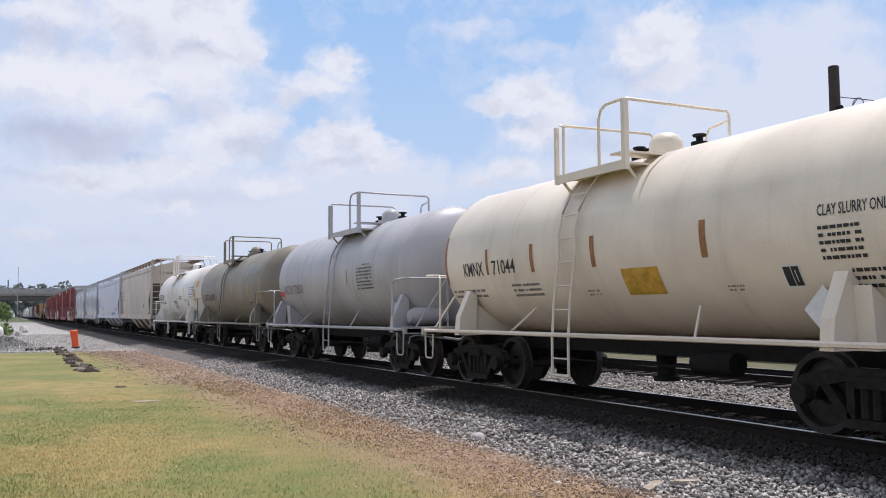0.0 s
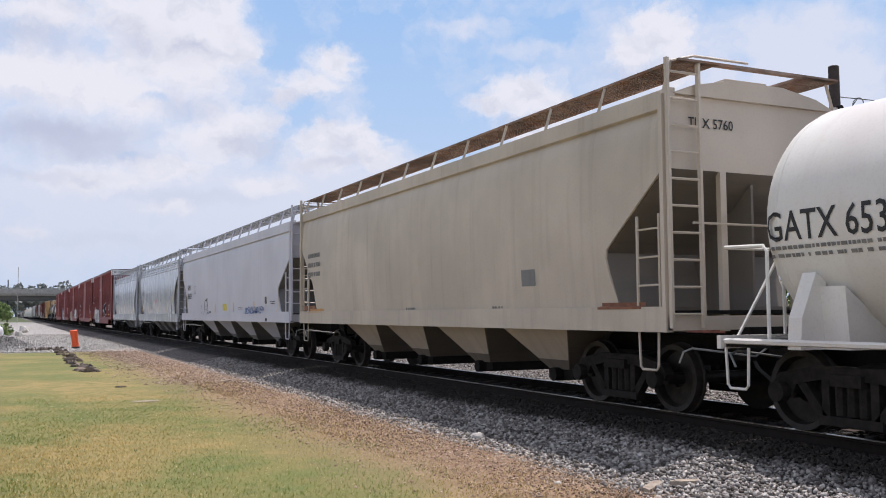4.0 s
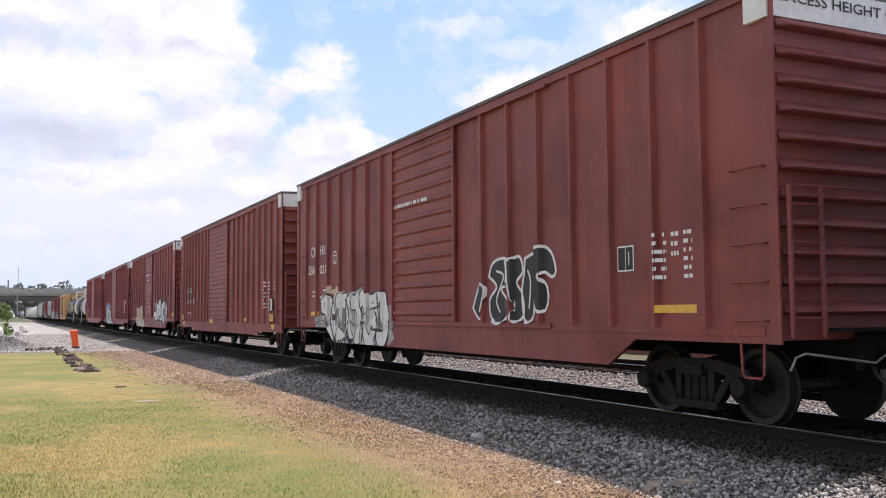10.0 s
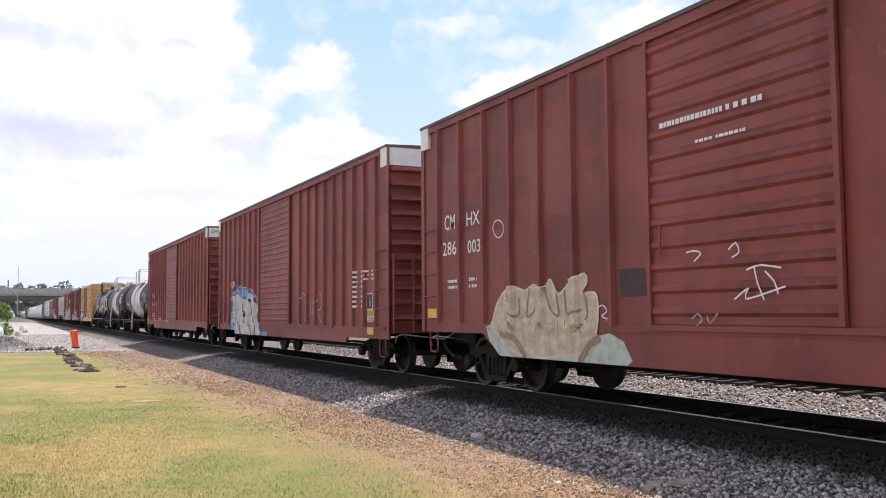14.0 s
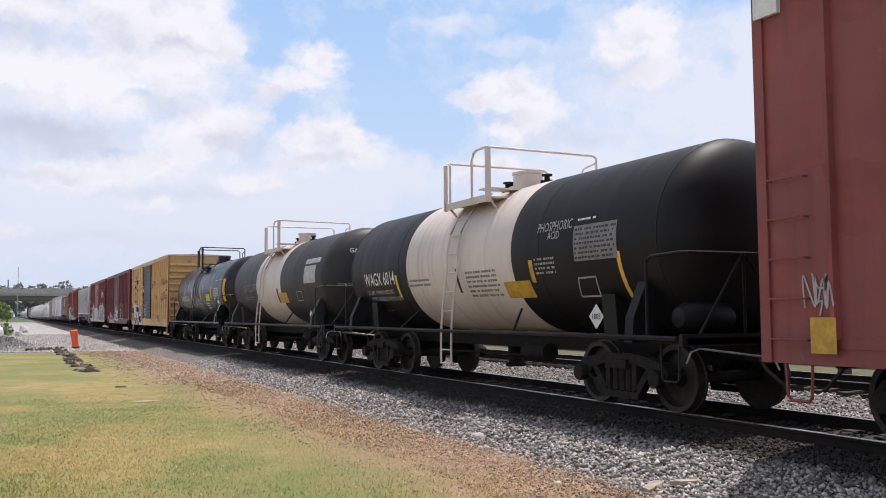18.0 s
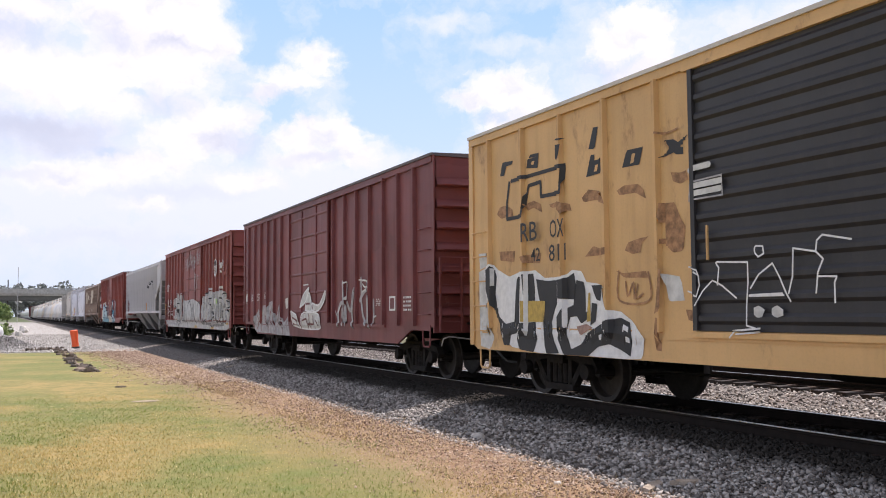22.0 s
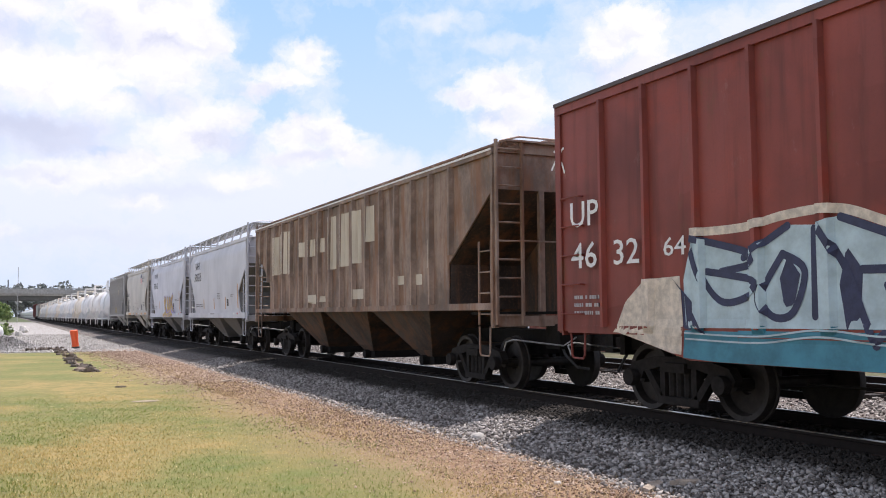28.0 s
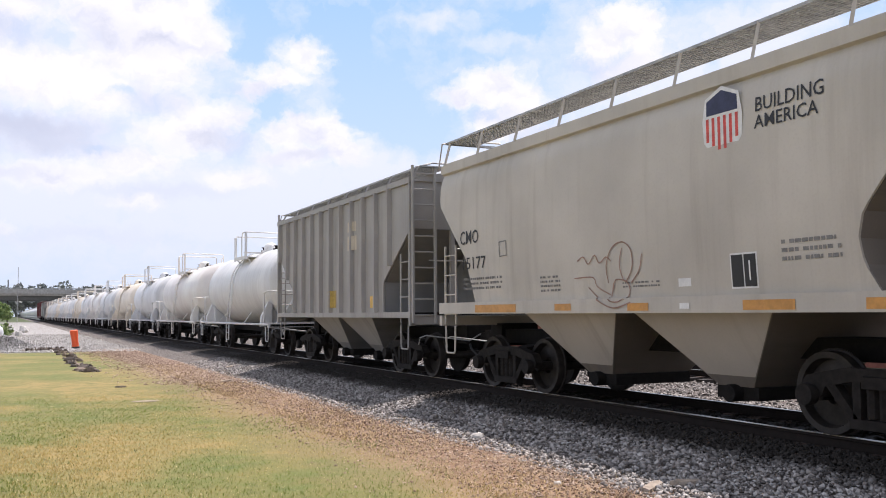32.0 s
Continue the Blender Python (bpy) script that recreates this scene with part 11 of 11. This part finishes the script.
    bush = tagged(new("bush", None), "dense green roadside bush", "bush")
    bush.location = (-2.3, 76, GROUND_Z)
    part("stems", Build().tube([(0, 0, 0), (0.1, 0, 1.2), (0.3, 0.2, 2.4)], 0.08, 6).tube([(0, 0, 0), (-0.5, -0.8, 1.1), (-0.8, -1.0, 2.0)], 0.07, 6).tube([(0, 0, 0), (0.9, 0.6, 1.0), (1.2, 0.9, 1.8)], 0.06, 6), BARK, bush)
    cs = [(rng.uniform(-2.6, 2.3), rng.uniform(-6, 9), rng.uniform(0.2, 2.3), rng.uniform(0.45, 0.8)) for _ in range(64)]
    me = leaf_cloud(cs, 20000, 0.9, (0.06, 0.14), 21)
    me.materials.append(LEAF)
    new("foliage", me).parent = bush


def brick_shed():
    """Low red-brick range beyond the far track."""
    brick_mat = plain("red_brick", (0.24, 0.085, 0.06), 0.9, 0, 0.3, 2.5)
    sh = tagged(new("brick_shed", None), "long low red-brick shed with white window frames", "shed")
    sh.location = (24.0, 14.0, GROUND_Z)
    part("wall", Build().box(0, 6, -42, 42, 0, 1.75), brick_mat, sh, smooth=False)
    part("roof", Build().box(-0.25, 6.25, -42.3, 42.3, 1.75, 1.9), plain("pale_roof_edge", (0.5, 0.49, 0.47), 0.7), sh, "pale flat roof edge", False)
    for i in range(14):
        w = part("window", Build().box(-0.03, 0.02, -39 + i * 6 - 0.5, -39 + i * 6 + 0.5, 0.7, 1.45), WHITE, sh, "white-framed window", False)
        part("pane", Build().box(-0.036, -0.03, -39 + i * 6 - 0.4, -39 + i * 6 + 0.4, 0.78, 1.38), plain("dark_glass", (0.03, 0.035, 0.04), 0.1) if i == 0 else bpy.data.materials["dark_glass"], w, smooth=False)


woods()
overpass()
utility_pole(20.0, 17.5, 8.36, 0.152, "dark creosoted pole top with a looped cable", True)
utility_pole(1.6, 236.0, 13.0, 0.07, "tall thin pale mast before the bridge", mat=GALV)
utility_pole(-0.55, 262.0, 11.0, 0.15, "wooden pole behind the bridge")
marker()
roadside()
brick_shed()


motions()
